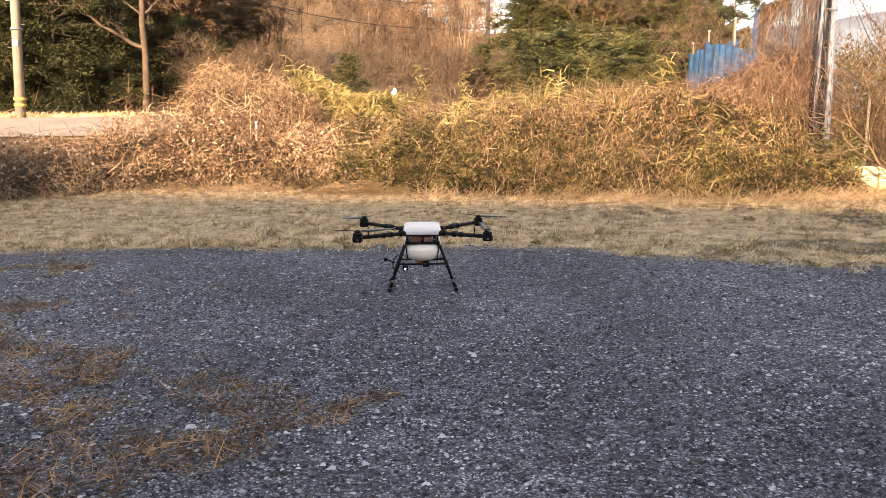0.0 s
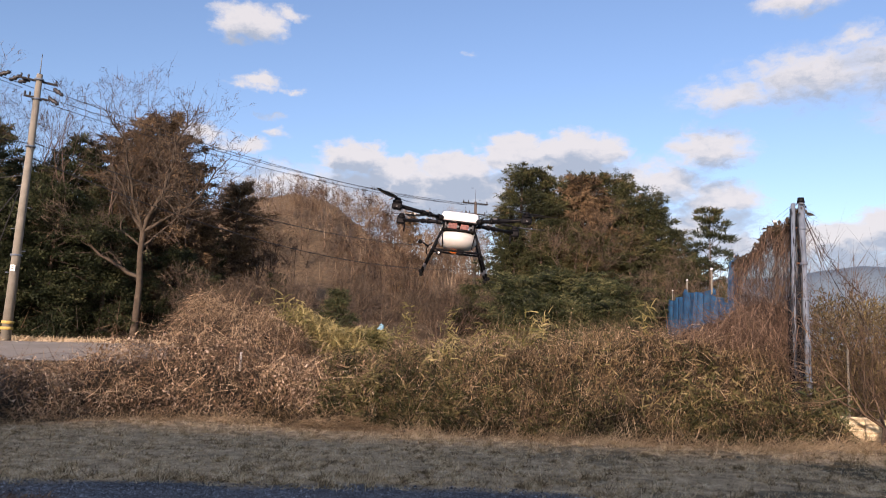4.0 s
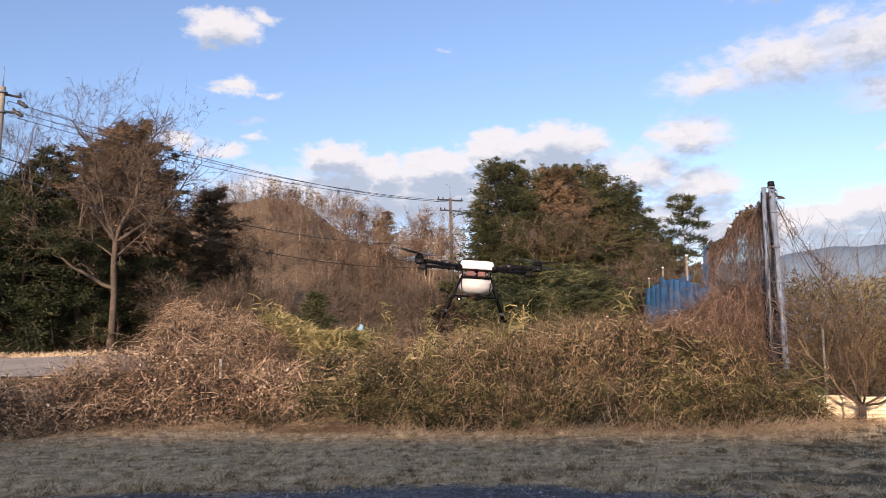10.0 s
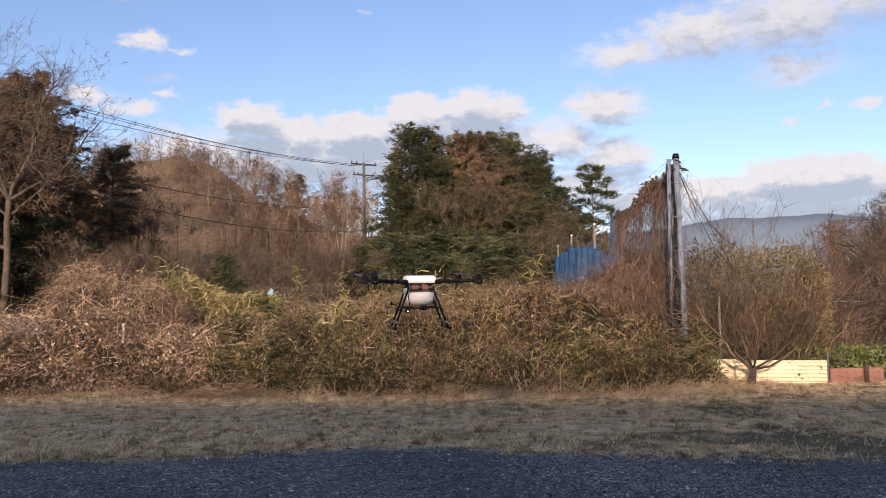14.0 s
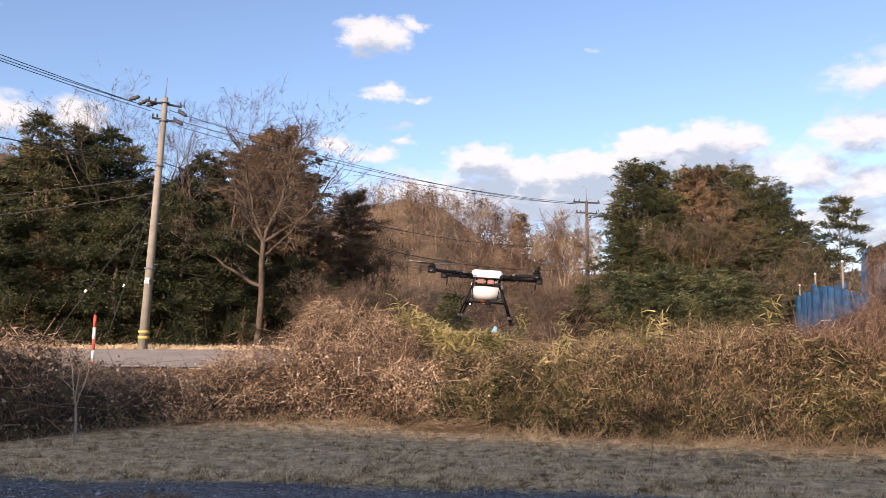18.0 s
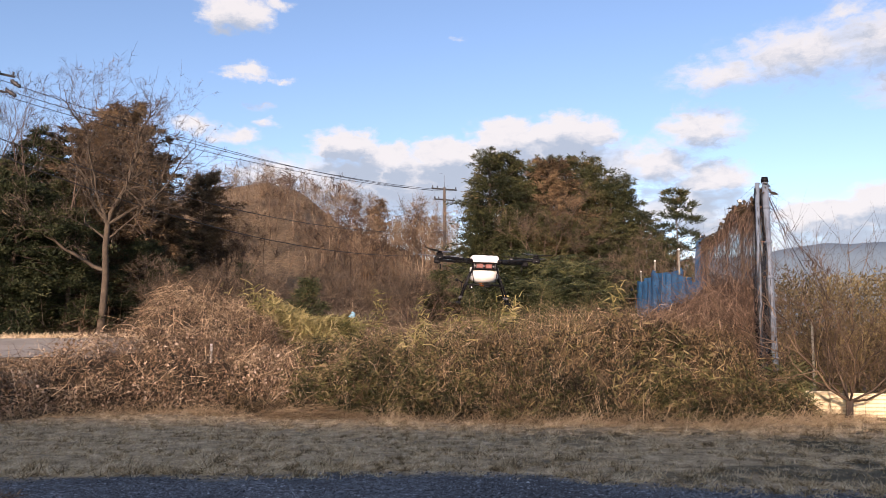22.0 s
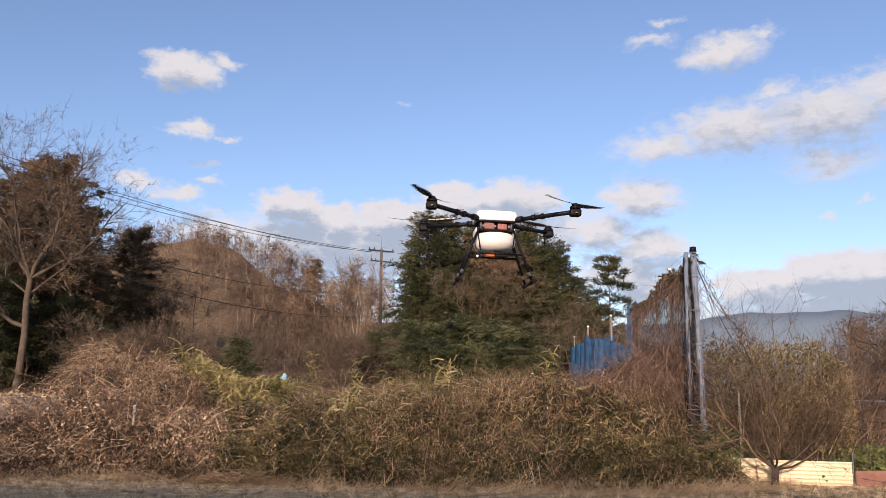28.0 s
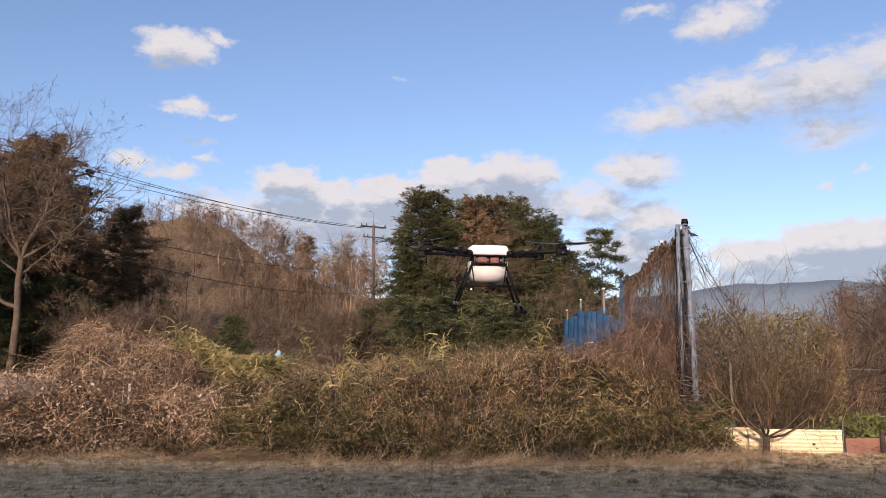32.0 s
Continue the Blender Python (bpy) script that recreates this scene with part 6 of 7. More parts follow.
    # the near net, dark and full of creeper, from the corner pole to the second post
    tip = Vector((base.x - 0.05, base.y, 4.6))
    run = [tip, places[0], places[1]]
    for k in range(2):
        p, q = run[k], run[k + 1]
        n, m = 30, 24
        u, v = np.meshgrid(np.linspace(0, 1, n), np.linspace(0, 1, m), indexing="ij")
        top = 4.55 - 0.35 * np.sin(u * math.pi) - 0.06 * np.sin(u * 17)
        z = 0.4 + (top - 0.4) * v
        bulge = 0.10 * np.sin(u * 11 + v * 3) * (1 - v) + 0.04 * np.sin(u * 31)
        x, y = p.x + (q.x - p.x) * u - bulge * 0.9, p.y + (q.y - p.y) * u + bulge * 0.3
        i, j = np.meshgrid(np.arange(n - 1), np.arange(m - 1), indexing="ij")
        f = np.stack([i * m + j, (i + 1) * m + j, (i + 1) * m + j + 1, i * m + j + 1], -1).reshape(-1, 4)
        tagged(part("dark_net", mesh_from("dark_net", np.stack([x, y, z], -1).reshape(-1, 3), f, M["netthin"], True)),
               "thin dark grey net stretched between fence posts", "net", "dark nets of the fence")
    # creepers climbing that net, thick below, hanging over its top
    n = 5200
    s = 0.04 + 0.96 * rng.random(n) ** 1.1
    x = np.interp(s, (0, 0.45, 1), [q.x for q in run]) + rng.normal(0, 0.09, n)
    y = np.interp(s, (0, 0.45, 1), [q.y for q in run]) + rng.normal(0, 0.12, n)
    hi = 4.62 - 0.3 * np.abs(np.sin(s * 2 * math.pi)) + 0.1 * ripple(s * 30, s * 11, 1.0)
    z = 0.9 + (hi - 0.9) * np.where(rng.random(n) < 0.25, 1 - 0.12 * rng.random(n) ** 2, rng.random(n) ** np.interp(s, (0, 0.3, 0.6), (1.5, 1.1, 0.85)))
    w = np.stack([rng.normal(0, 0.35, n), rng.normal(0, 0.3, n), -0.25 - np.abs(rng.normal(0, 0.7, n))], -1)
    stuff("net_creeper", "leafless brown creepers hanging over the net fence", "creeper", [blades(np.stack([x, y, z], -1), w, rng.uniform(0.15, 0.75, n), rng.uniform(0.005, 0.013, n), rng.uniform(0.0, 0.5, n), 3, 0.35)], M["creeper"])
    # web of creepers falling from the fence to the thicket
    n = 6500
    turn = 19.5 + 7.6 * rng.random(n) ** 0.85
    dist = rng.uniform(17.0, 20.5, n)
    lim = 1.5 + dist * np.tan(np.radians(np.interp(turn, (19.5, 21.0, 22.5, 24.0, 25.5, 27.2), (1.4, 1.9, 3.0, 4.0, 4.2, 3.0)) + 0.7 * ripple(turn * 3, dist, 1.0, 2)))
    x, y = dist * np.sin(np.radians(turn)), dist * np.cos(np.radians(turn))
    low = np.minimum(np.maximum(canopy(x, y), 1.0), lim - 0.1)
    p = np.stack([x, y, low + (lim - low) * rng.random(n)], -1)
    w = np.stack([rng.normal(-0.3, 0.6, n), rng.normal(-0.2, 0.4, n), rng.normal(-0.5, 0.6, n)], -1)
    stuff("creeper_curtain", "web of dry creepers falling from the fence", "creeper", [blades(p, w, rng.uniform(0.25, 0.8, n), rng.uniform(0.006, 0.014, n), rng.uniform(0.1, 0.8, n), 4, 0.9)], M["creeper"])
    # dark dead leaves caught along the top of the fence
    n = 900
    s = rng.random(n) ** 0.9
    clot = 0.5 + 0.5 * np.sin(s * 70) * np.sin(s * 31 + 1)
    p = np.stack([np.interp(s, (0, 0.45, 1), [q.x for q in run]) + rng.normal(0, 0.05, n), np.interp(s, (0, 0.45, 1), [q.y for q in run]) + rng.normal(0, 0.06, n),
                  4.6 - 0.3 * np.abs(np.sin(s * 2 * math.pi)) + 0.10 * clot - np.abs(rng.normal(0, 0.16, n)) * (0.4 + clot)], -1)
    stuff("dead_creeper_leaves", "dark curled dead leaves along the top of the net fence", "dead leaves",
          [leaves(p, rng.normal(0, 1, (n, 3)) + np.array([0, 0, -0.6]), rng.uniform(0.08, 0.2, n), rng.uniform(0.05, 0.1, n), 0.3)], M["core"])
    # strands that droop from the pole's top towards the orchard
    rows = []
    top = Vector((base.x - 0.1, base.y, base.z + 4.65))
    for q, sag in (((base.x + 2.0, base.y + 1.2, 2.9), 0.35), ((base.x + 3.2, base.y + 2.5, 2.3), 0.7), ((base.x + 0.9, base.y + 0.5, 3.4), 0.25)):
        rows.append(sag_wire(top, q, sag, 0.006, 14))
    n = 150
    s = rng.random(n)
    p = np.stack([base.x - 0.1 + 2.1 * s, base.y + 1.2 * s, base.z + 4.65 - 1.7 * s - 0.35 * 4 * s * (1 - s)], -1) + rng.normal(0, 0.04, (n, 3))
    rows.append(blades(p, rng.normal(0, 1, (n, 3)) + np.array([0, 0, -0.8]), rng.uniform(0.1, 0.45, n), 0.012, 0.3, 4, 0.4))
    stuff("hanging_strands", "dry creeper strands drooping from the pole's top", "creeper", rows, M["creeper"])


# ---------------------------------------------------------------- edging, stakes and odd things
def corrugated(length, height, waves, depth=0.018, thick=0.006):
    n = waves * 8
    z = np.linspace(0, height, n + 1)
    y = depth * np.sin(np.linspace(0, waves * 2 * math.pi, n + 1))
    bm = bmesh.new()
    for k in range(n):
        q = [bm.verts.new(p) for p in ((0, y[k], z[k]), (length, y[k], z[k]), (length, y[k + 1], z[k + 1]), (0, y[k + 1], z[k + 1]))]
        bm.faces.new(q)
    bmesh.ops.remove_doubles(bm, verts=bm.verts, dist=1e-5)
    bmesh.ops.solidify(bm, geom=bm.faces[:], thickness=thick)
    return bm


def build_edging():
    def run(a, b, name, label, mat, height, waves, group):
        a, b = Vector((*a, zland(*a))), Vector((*b, zland(*b)))
        d = b - a
        t = thing(name, label, "edging", group, pose(*a, 0, 0, math.degrees(math.atan2(d.y, d.x))))
        part("sheet", corrugated(d.length, height, waves) if waves else block(d.length, 0.06, height, (d.length / 2, 0, height / 2), 0.012), M[mat], t)
        for u in (0.08, 0.92):
            part("stake", rod((d.length * u, 0.06, -0.2), (d.length * u, 0.06, height + 0.05), 0.016, None, 6), M["rust"], t)
        return t

    run((9.02, 15.3), (10.62, 14.62), "edging_sheet", "cream corrugated sheet set on edge along the bed", "cream", 0.46, 6, "cream edging sheets")
    run((8.72, 15.72), (9.15, 15.45), "edging_sheet", "dirty cream sheet half hidden by weeds", "cream", 0.47, 4, "cream edging sheets")
    run((10.68, 14.62), (11.85, 14.58), "edging_board", "low red-brown board along the vegetable bed", "brick", 0.30, 0, "red-brown edging boards")
    run((12.08, 14.62), (13.30, 14.60), "edging_board", "low dark red board along the vegetable bed", "brick", 0.33, 0, "red-brown edging boards")
    run((14.35, 14.85), (15.55, 14.95), "edging_board", "low dirty white board along the vegetable bed", "dirty", 0.30, 0, "")
    run((15.8, 15.0), (17.6, 15.3), "edging_board", "pale pinkish board along the vegetable bed", "pinkboard", 0.24, 0, "")
    for k, (x, y, h, r, mat, lab) in enumerate(((14.16, 14.9, 0.95, 0.022, "rust", "rusty iron stake beside the bed"), (11.42, 14.5, 0.38, 0.05, "bark_dark", "dark wooden peg beside the bed"), (10.66, 14.66, 0.62, 0.012, "steel", "thin steel stake beside the bed"),
                                             (15.7, 15.2, 0.7, 0.02, "dirty", "short dirty white stake beside the bed"), (12.4, 17.5, 1.6, 0.03, "concrete", "grey weathered wooden orchard post"), (16.8, 19.0, 2.0, 0.035, "concrete", "slim grey weathered orchard post"),
                                             (10.9, 20.0, 2.2, 0.035, "concrete", "slim grey weathered orchard post"), (17.0, 17.4, 2.3, 0.022, "concrete", "pale grey pipe in the orchard"), (9.6, 16.9, 1.9, 0.03, "concrete", "slim grey weathered orchard post"))):
        t = thing("stake", lab, "stake", "", pose(x, y, zland(x, y)))
        part("shaft", rod((0, 0, -0.2), (0.02 * (k % 3 - 1), 0, h), r, r * 0.9, 10), M[mat], t)
        part("tip", lathe([(r * 0.9, 0), (r * 0.7, 0.012), (r * 0.2, 0.02)], 8), M[mat], t, "", pose(0.02 * (k % 3 - 1), 0, h))
    # orchard wires on which the limbs are trained
    for y, z in ((19.5, 1.75), (22.5, 1.8), (26.0, 1.8)):
        ob = part("orchard_wire", mesh_from("orchard_wire", *sag_wire((y * 0.62, y, z), (y * 1.25, y * 0.98, z), 0.08, 0.006), M["steel"]))
        tagged(ob, "thin steel training wire across the orchard", "wire", "orchard wires")
    # white pipe in the bank
    p = spot(-10.7, 19.2)
    t = thing("marker_post", "short white plastic marker post in the bank", "post", "", pose(*p))
    z = 1.36 - p.z
    part("shaft", rod((0, 0, -0.2), (0, 0, z), 0.028, None, 12), M["dirty"], t)
    part("cap", lathe([(0.034, 0), (0.034, 0.02), (0.02, 0.035)], 12), M["white"], t, "", pose(0, 0, z))
    # red and white snow pole by the lane
    p = spot(-28.1, 23.6)
    t = thing("snow_pole", "red and white banded snow pole beside the lane", "snow pole", "", pose(*p))
    for k in range(5):
        part("band", rod((0, 0, k * 0.3), (0, 0, k * 0.3 + 0.3), 0.04, None, 12), M["red" if k % 2 == 0 else "white"], t, "red band" if k % 2 == 0 else "white band")
    part("cap", lathe([(0.04, 0), (0.03, 0.03), (0.01, 0.045)], 12), M["red"], t, "", pose(0, 0, 1.5))
    # a scrap of pale blue plastic caught in the brush
    p = spot(-1.2, 25.6)
    t = lathe([(0.02, 0), (0.09, 0.04), (0.11, 0.10), (0.07, 0.20), (0.02, 0.26)], 12, None, (1, 0.8))
    for v in t.verts:
        v.co += Vector((0.02 * math.sin(v.co.z * 40), 0.02 * math.cos(v.co.x * 50), 0.02 * math.sin(v.co.x * 33)))
    tagged(part("plastic_bag", t, M["bluepatch"], None, "", pose(p.x, p.y, 2.1)), "scrap of pale blue plastic caught in the brush", "plastic bag")


M["netdark"], M["netthin"] = net_material(0.5), net_material(0.28)
for k_ in (M["netdark"], M["netthin"]):
    for n_ in k_.node_tree.nodes:
        if n_.type == "VALTORGB":
            n_.color_ramp.elements[0].color, n_.color_ramp.elements[1].color = (0.010, 0.014, 0.022, 1), (0.04, 0.05, 0.068, 1)
build_poles()
build_net()
build_edging()

# ---------------------------------------------------------------- the spraying drone
def shell_mesh():
    """The white cover: a rounded lid, wider at its rim, with chamfered ends."""
    bm = bmesh.new()
    rings = []
    for z, hx, hy in ((0.499, 0.150, 0.136), (0.503, 0.158, 0.146), (0.535, 0.157, 0.145), (0.566, 0.150, 0.138), (0.578, 0.140, 0.127), (0.583, 0.127, 0.114)):
        ring = []
        for k in range(40):
            a = 2 * math.pi * k / 40
            c, s = math.cos(a), math.sin(a)
            p = 0.19
            ring.append(bm.verts.new((hx * math.copysign(abs(c) ** p, c), hy * math.copysign(abs(s) ** p, s), z)))
        rings.append(ring)
    for lo, hi in zip(rings, rings[1:]):
        for k in range(40):
            f = bm.faces.new((lo[k], lo[(k + 1) % 40], hi[(k + 1) % 40], hi[k]))
            f.smooth = True
    bm.faces.new(rings[0][::-1])
    bm.faces.new(rings[-1])
    return bm


def tank_mesh():
    prof = [(0.02, 0.246), (0.06, 0.250), (0.106, 0.263), (0.139, 0.285), (0.157, 0.314), (0.162, 0.341), (0.159, 0.355), (0.161, 0.360), (0.159, 0.365), (0.152, 0.386), (0.130, 0.402), (0.05, 0.408)]
    bm = lathe(prof, 36, None, (1.0, 1.12))
    return bm


def propeller(parent, x, y, z, flip):
    hub = part("propeller", lathe([(0.024, -0.006), (0.028, 0.0), (0.028, 0.010), (0.018, 0.017), (0.008, 0.020)], 16), M["black"], parent, "two-bladed folding propeller")
    hub.matrix_basis = pose(x, y, z)
    for side in (0, 1):
        n = 12
        verts, faces = [], []
        for i in range(n + 1):
            s = i / n
            r = 0.03 + 0.285 * s
            chord = 0.018 + 0.036 * math.sin(min(1, s * 1.15 + 0.10) * math.pi * 0.78) * (1 - 0.45 * s) * 1.35
            twist = radians((22 - 15 * s) * flip)
            for e, th in ((-0.4, 0.0), (0.1, 0.004), (0.6, 0.0), (0.1, -0.002)):
                cy, cz = e * chord, th * (1 - 0.7 * s)
                verts.append((r, (cy * math.cos(twist) - cz * math.sin(twist)), 0.012 + cy * math.sin(twist) + cz + 0.02 * s * s))
        for i in range(n):
            for k in range(4):
                faces.append((i * 4 + k, i * 4 + (k + 1) % 4, i * 4 + 4 + (k + 1) % 4, i * 4 + 4 + k))
        part("blade", mesh_from("blade", verts, np.array(faces), M["blade"], True), None, hub, "", pose(0, 0, 0, 0, 0, 180 * side))
    return hub


def build_drone():
    d = thing("spraying_drone", "four-armed spraying drone with white cover and milky tank", "drone")
    part("cover", shell_mesh(), M["shell"], d, "glossy white rounded cover")
    part("deck", block(0.29, 0.26, 0.012, (0, 0, 0.493), 0.004), M["carbon"], d, "thin carbon plate")
    part("deck", block(0.26, 0.24, 0.010, (0, 0, 0.425), 0.004), M["carbon"], d, "thin carbon plate")
    for x in (-0.115, 0.115):
        for y in (-0.10, 0.10):
            part("pillar", rod((x, y, 0.425), (x, y, 0.493), 0.008, None, 8), M["silver"], d)
    # controllers and wiring between the plates
    for x, y, sx, sy, sz, mat in ((-0.055, -0.085, 0.075, 0.05, 0.052, "board"), (0.045, -0.085, 0.07, 0.05, 0.048, "board"), (0.0, 0.05, 0.15, 0.11, 0.05, "board"), (-0.115, -0.05, 0.03, 0.04, 0.045, "black"), (0.105, -0.06, 0.03, 0.045, 0.05, "black")):
        part("controller", block(sx, sy, sz, (x, y, 0.431 + sz / 2), 0.005), M[mat], d, "red-brown electronics box" if mat == "board" else "small black module")
    for k, x in enumerate((-0.012, 0.095, -0.098)):
        part("lens", rod((x, -0.114, 0.455), (x, -0.106, 0.455), 0.011, None, 10), M["silver"], d, "small bright connector")
    part("bracket", block(0.022, 0.20, 0.055, (-0.142, 0, 0.415), 0.006), M["white"], d, "white tank bracket")
    part("bracket", block(0.022, 0.20, 0.055, (0.142, 0, 0.415), 0.006), M["white"], d, "white tank bracket")
    tank = part("tank", tank_mesh(), M["tank"], d, "milky translucent liquid tank")
    part("cap", lathe([(0.05, 0.414), (0.052, 0.416), (0.052, 0.43), (0.04, 0.434)], 20), M["black"], tank, "black filler cap", pose(0.0, 0.105, 0))
    part("outlet", lathe([(0.025, 0.217), (0.052, 0.225), (0.058, 0.246), (0.045, 0.258)], 18), M["amber"], tank, "orange outlet fitting")
    # arms, motors, propellers
    spin = []
    for sx in (-1, 1):
        for sy in (-1, 1):
            ax, ay, mx, my = 0.13 * sx, 0.105 * sy, 0.515 * sx, 0.455 * sy
            arm = part("arm", rod((ax, ay, 0.512), (mx, my, 0.530), 0.0175, None, 14), M["carbon"], d, "black carbon tube arm")
            u = Vector((mx - ax, my - ay, 0.018)).normalized()
            for f, r, w in ((0.05, 0.026, 0.05), (0.17, 0.025, 0.028), (0.24, 0.024, 0.02)):
                c = Vector((ax, ay, 0.512)) + u * (f * 0.52 / 0.5)
                part("joint", rod(c - u * w / 2, c + u * w / 2, r, None, 14), M["black"], arm, "black folding joint")
            c = Vector((ax, ay, 0.535)) + u * 0.20
            part("lever", block(0.03, 0.012, 0.02, c, 0.003), M["silver"], arm, "latch lever")
            bm = block(0.080, 0.074, 0.058, (mx, my, 0.521), 0.014)
            pod = part("motor_mount", bm, M["black"], d, "black motor pod")
            bm = lathe([(0.038, 0.551), (0.039, 0.562), (0.035, 0.570), (0.012, 0.573)], 24)
            bmesh.ops.translate(bm, vec=(mx, my, 0), verts=bm.verts)
            part("motor_bell", bm, M["black"], pod)
            part("arm_lamp", block(0.016, 0.016, 0.012, (mx, my + (0.0 if sy > 0 else -0.042), 0.515), 0.003), M["silver"], pod, "small status light")
            nozzle_at = Vector((mx * 0.93, my * 0.93, 0.488))
            if sy > 0:
                bm = rod(nozzle_at, nozzle_at + Vector((0, 0, -0.07)), 0.009, 0.006, 8)
                part("nozzle", bm, M["black"], pod, "small black spray nozzle")
            spin.append((propeller(d, mx, my, 0.577, sx * sy), mx, my, 0.577, sx * sy))
    # landing gear
    for sx in (-1, 1):
        for sy in (-1, 1):
            a, b = Vector((0.112 * sx, 0.085 * sy, 0.49)), Vector((0.272 * sx, 0.135 * sy, 0.02))
            leg = part("leg", rod(a, b, 0.0105, None, 12), M["carbon"], d, "slanted black carbon leg")
            w = (b - a).normalized()
            part("joint", rod(a - w * 0.005, a + w * 0.04, 0.0145, None, 12), M["black"], leg, "black leg joint")
            c = a.lerp(b, 0.60)
            part("clamp", rod(c - w * 0.012, c + w * 0.012, 0.015, None, 12), M["black"], leg)
            c = a.lerp(b, 0.88)
            part("clamp", rod(c - w * 0.016, c + w * 0.016, 0.0125, None, 12), M["silver"], leg, "bright metal clamp")
        skid = part("skid", rod((0.277 * sx, -0.215, 0.014), (0.277 * sx, 0.215, 0.014), 0.0125, None, 12), M["carbon"], d, "black landing skid")
        for y in (-0.2, 0.2):
            part("foot", rod((0.277 * sx, y - 0.025, 0.014), (0.277 * sx, y + 0.025, 0.014), 0.0165, None, 12), M["black"], skid, "black rubber foot")
    for y in (-0.115, 0.115):
        part("crossbar", rod((-0.198, y, 0.232), (0.198, y, 0.232), 0.009, None, 10), M["carbon"], d, "thin black crossbar")
    # strap that carries the tank, at its left front
    for x in (-0.118, 0.118):
        part("strap", rod((x * 1.22, -0.11, 0.44), (x * 1.02, -0.135, 0.255), 0.0045, None, 8), M["black"], d, "black tank strap")
    # forward camera and lamp hung from the crossbar
    cam_ = part("forward_camera", block(0.046, 0.05, 0.046, (-0.145, -0.14, 0.205), 0.008), M["black"], d, "small black forward camera")
    part("lens", rod((-0.145, -0.168, 0.199), (-0.145, -0.160, 0.199), 0.008, None, 12), M["lamp"], cam_, "lit white lamp")
    part("pump", block(0.06, 0.08, 0.05, (0.03, -0.08, 0.228), 0.01), M["black"], d, "black pump housing")
    ant = part("antenna", rod((-0.235, -0.12, 0.245), (-0.285, -0.135, 0.275), 0.007, None, 8), M["black"], d, "stubby black antenna")
    part("tip", lathe([(0.004, 0), (0.016, 0.01), (0.018, 0.03), (0.008, 0.04)], 10), M["black"], ant, "", pose(-0.29, -0.136, 0.27, 0, -60, 0))
    # hose loop
    n = 14
    a = np.linspace(0.2, 2.6, n)
    pts = np.stack([-0.20 - 0.05 * np.sin(a), -0.05 + 0.05 * np.cos(a), 0.22 + 0.07 * np.cos(a)], -1)
    part("hose", mesh_from("hose", *sweep(pts, 0.005, 6), M["black"], True), None, d, "thin black spray hose")
    # the frame is a little broader than it is tall; the propellers keep their own shape
    wide, tall = 1.04, 0.97
    propellers = [entry[0] for entry in spin]
    todo = [c for c in d.children if c not in propellers]
    while todo:
        c = todo.pop()
        todo.extend(c.children)
        c.data.transform(Matrix.Diagonal((wide, wide, tall, 1)))
        c.location = (c.location.x * wide, c.location.y * wide, c.location.z * tall)
    return d, [(prop, x * wide, y * wide, z * tall, way) for prop, x, y, z, way in spin]


drone, spinning = build_drone()


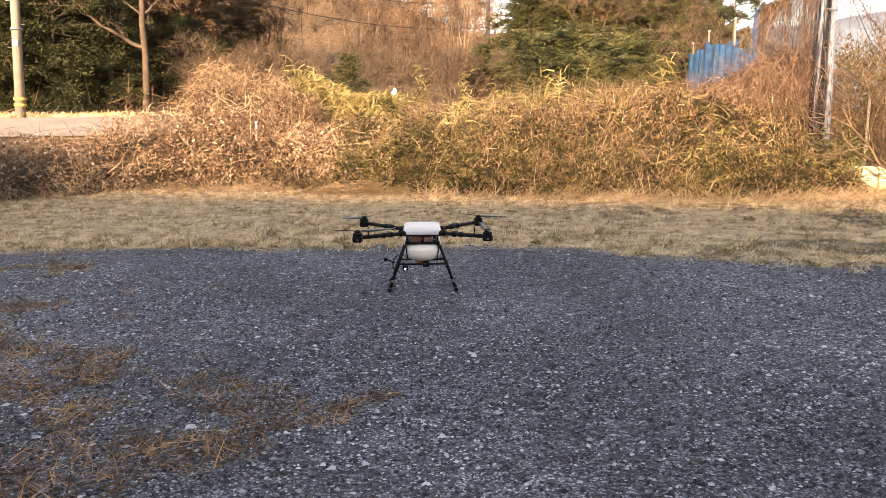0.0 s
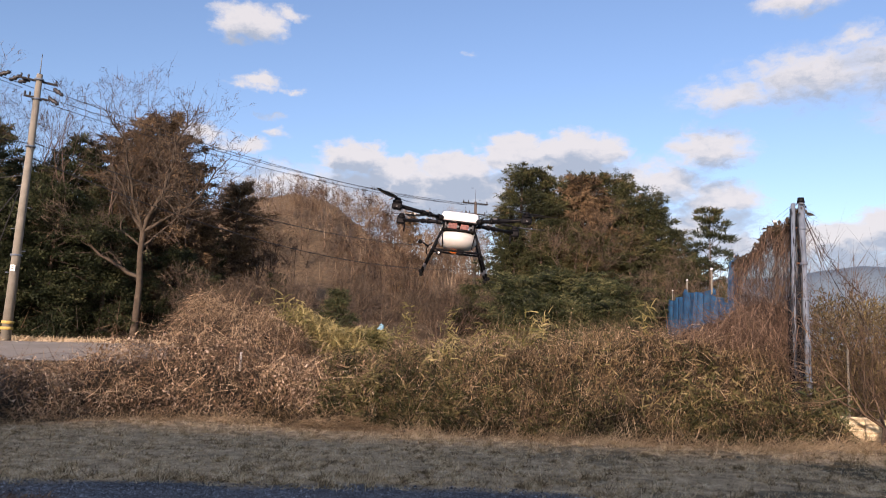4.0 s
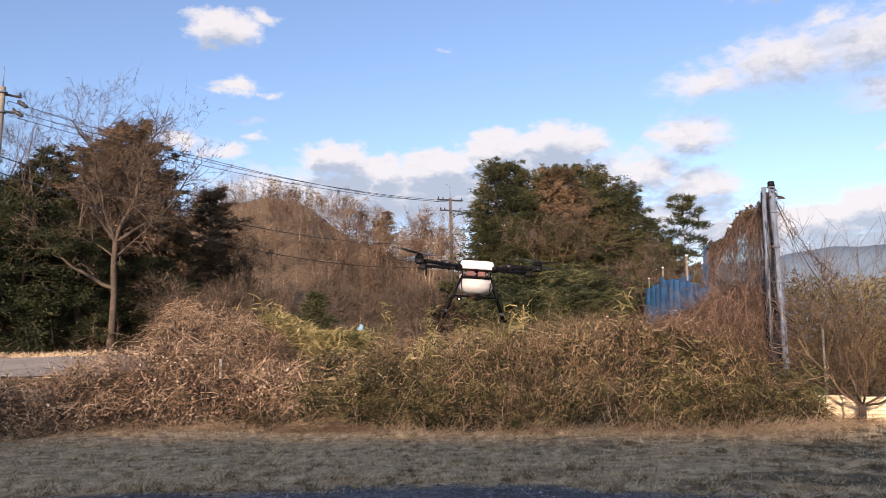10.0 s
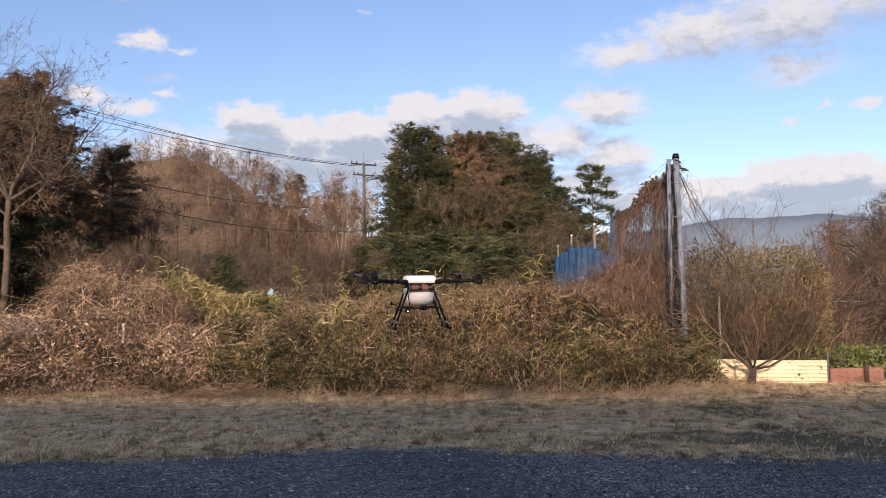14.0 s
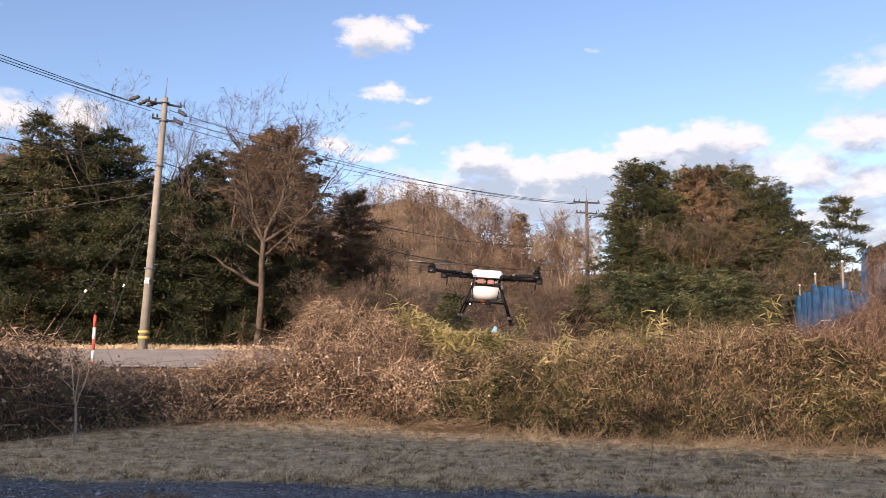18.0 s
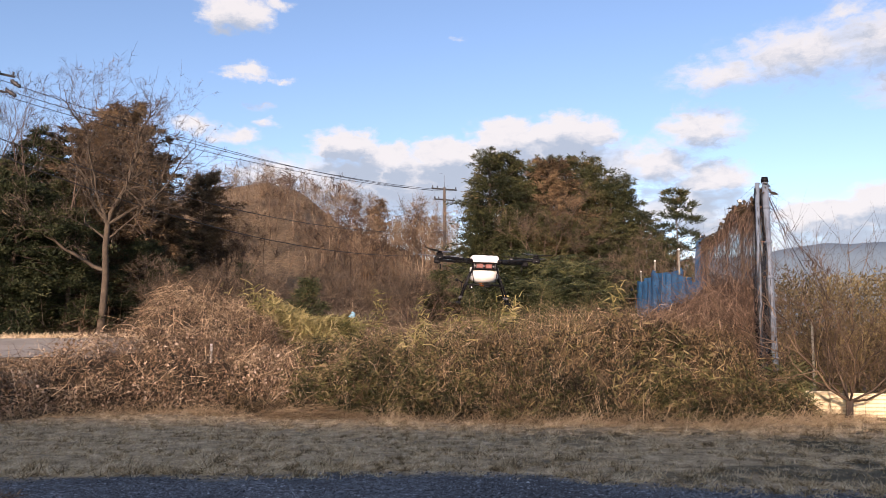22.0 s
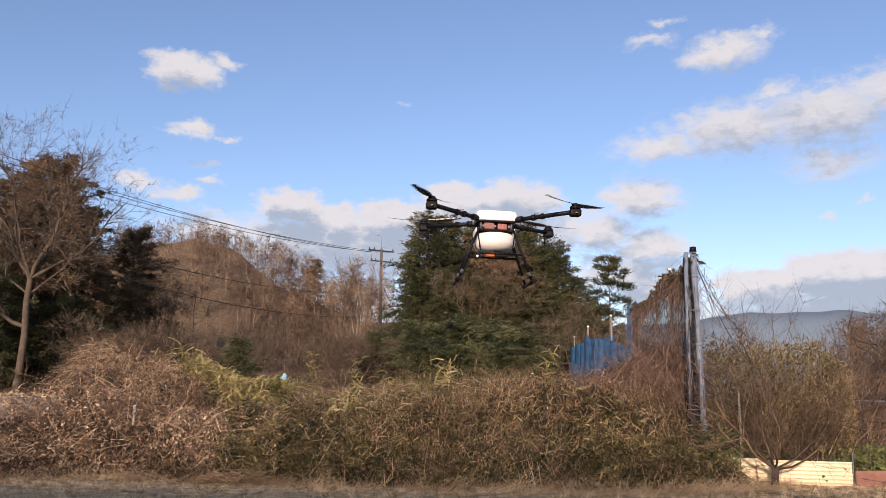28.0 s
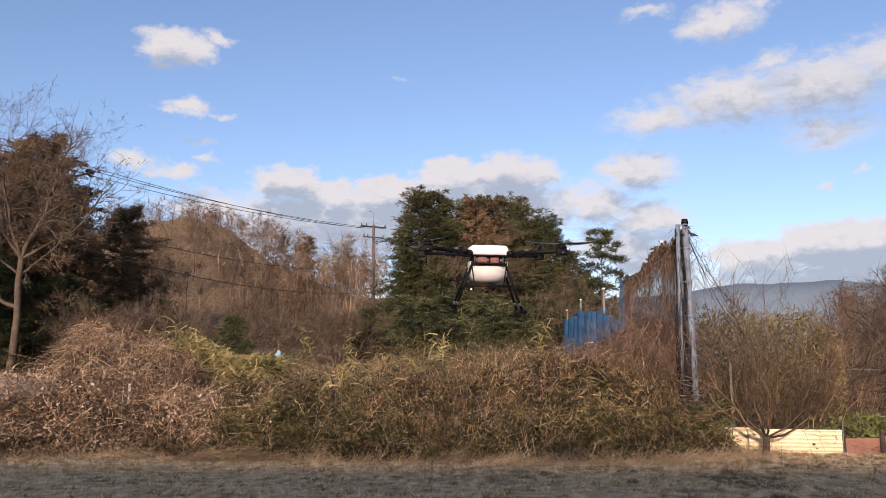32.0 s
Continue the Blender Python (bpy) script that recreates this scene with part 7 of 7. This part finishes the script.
# ---------------------------------------------------------------- what moves
# seconds, place of the drone's feet, lean to the right (degrees)
DRONE_ROWS = (
    (0.0, 0.080, 7.060, 0.000, 0.0),
    (1.0, 0.080, 7.060, 0.000, 0.0),
    (1.5, 0.080, 7.060, 0.000, 0.0),
    (2.0, 0.150, 7.020, 0.120, 2.0),
    (2.5, 0.279, 6.930, 0.450, 1.0),
    (3.0, 0.387, 6.900, 0.982, 1.0),
    (3.5, 0.453, 6.938, 1.812, 3.0),
    (4.0, 0.466, 7.023, 2.153, 5.0),
    (4.5, 0.453, 7.133, 2.223, 4.0),
    (5.2, 0.403, 7.216, 2.220, 3.3),
    (5.8, 0.333, 7.253, 2.152, 3.1),
    (6.5, 0.277, 7.272, 2.089, 3.0),
    (7.0, 0.254, 7.280, 2.067, 3.0),
    (7.5, 0.269, 7.287, 1.952, 2.0),
    (8.0, 0.280, 7.396, 1.778, 1.0),
    (8.5, 0.260, 7.405, 1.788, 2.0),
    (9.0, 0.273, 7.411, 1.815, 4.0),
    (9.5, 0.449, 7.578, 1.805, 6.0),
    (10.0, 0.912, 7.716, 1.781, 5.0),
    (10.5, 1.598, 7.827, 1.758, 2.0),
    (11.0, 2.277, 7.884, 1.736, -2.0),
    (11.5, 2.832, 7.710, 1.681, -7.0),
    (12.0, 3.062, 7.630, 1.607, -8.0),
    (12.5, 2.952, 7.794, 1.549, -7.0),
    (13.0, 2.543, 7.945, 1.476, -5.0),
    (13.5, 2.033, 8.318, 1.411, -1.0),
    (14.0, 1.375, 8.566, 1.350, 0.0),
    (14.5, 0.654, 8.552, 1.327, 1.0),
    (15.0, 0.008, 8.586, 1.495, 4.0),
    (15.5, -0.393, 8.594, 1.726, 5.0),
    (16.2, -0.665, 8.607, 1.866, 5.1),
    (16.8, -0.713, 8.621, 1.885, 4.5),
    (17.5, -0.561, 8.649, 1.855, 4.0),
    (18.0, -0.293, 8.662, 1.819, 4.0),
    (18.5, 0.080, 8.774, 1.754, 2.0),
    (19.0, 0.508, 9.081, 1.665, -1.0),
    (19.5, 0.807, 9.167, 1.579, -2.0),
    (20.0, 0.935, 9.370, 1.460, 1.0),
    (20.5, 1.026, 9.360, 1.359, 2.0),
    (21.0, 1.165, 9.343, 1.416, 0.0),
    (21.5, 1.264, 9.330, 1.785, -1.0),
    (22.0, 1.310, 9.325, 1.903, 2.0),
    (22.5, 1.362, 9.316, 1.888, 2.0),
    (23.0, 1.420, 9.200, 1.964, 1.0),
    (23.5, 1.502, 9.079, 2.049, 1.0),
    (24.0, 1.532, 8.639, 2.156, 2.0),
    (24.5, 1.545, 8.035, 2.229, 0.0),
    (25.0, 1.530, 7.549, 2.227, -2.0),
    (25.5, 1.440, 6.762, 2.223, -3.0),
    (26.0, 1.401, 6.241, 2.310, -2.0),
    (26.5, 1.381, 6.298, 2.364, 0.0),
    (27.2, 1.390, 6.241, 2.400, 1.1),
    (27.8, 1.434, 6.133, 2.422, 1.2),
    (28.5, 1.507, 6.162, 2.464, 1.0),
    (29.0, 1.589, 6.356, 2.527, 1.0),
    (29.5, 1.635, 6.345, 2.503, 2.0),
    (30.0, 1.657, 6.339, 2.494, 0.0),
    (30.5, 1.652, 6.394, 2.381, -1.0),
    (31.0, 1.615, 6.457, 2.244, 0.0),
    (31.5, 1.623, 6.562, 2.120, 0.0),
    (32.0, 1.582, 6.679, 2.047, 1.0),
)


def motions():
    heading = ((0, 0), (4, -2), (6.5, -6), (10, -5), (11.5, 4), (13.5, 4), (14.5, -3), (24, -3), (26, 0), (28.5, -6), (32, -6))
    turn = [np.interp(row[0], [h[0] for h in heading], [h[1] for h in heading]) for row in DRONE_ROWS]
    # seconds, tilt of the deck away from the pilot (degrees)
    nod = ((0, 0), (2, 0), (3, 0), (4, 2), (7, 2), (8, 2.7), (9, 1.7), (10, 2.7), (11, 4.8), (12, 3.4), (13, 3.5), (14, 2.5), (15, 0.8), (18, 2), (20, 1.2), (21, 2.6), (22, 3), (23, 4.5), (24, 6), (25, 3.5),
           (25.5, -2), (26, -5.7), (26.5, -3), (27.5, 1), (28.5, 3), (29, 2.4), (30, 3), (31, 4), (32, 6))
    dip = [np.interp(row[0], [h[0] for h in nod], [h[1] for h in nod]) for row in DRONE_ROWS]
    walk(drone, [(t, pose(x, y, z, rx, lean, rz)) for (t, x, y, z, lean), rx, rz in zip(DRONE_ROWS, dip, turn)])
    for k, (prop, x, y, z, way) in enumerate(spinning):
        walk(prop, [(i / 15, pose(x, y, z, 0, 0, k * 47 + way * 76 * i)) for i in range(481)])
    walk(clouds, [(t, pose(0, 0, 0, 0, 0, turn)) for t, turn in ((0, 0.85), (16, -0.65), (32, -2.15))])


motions()
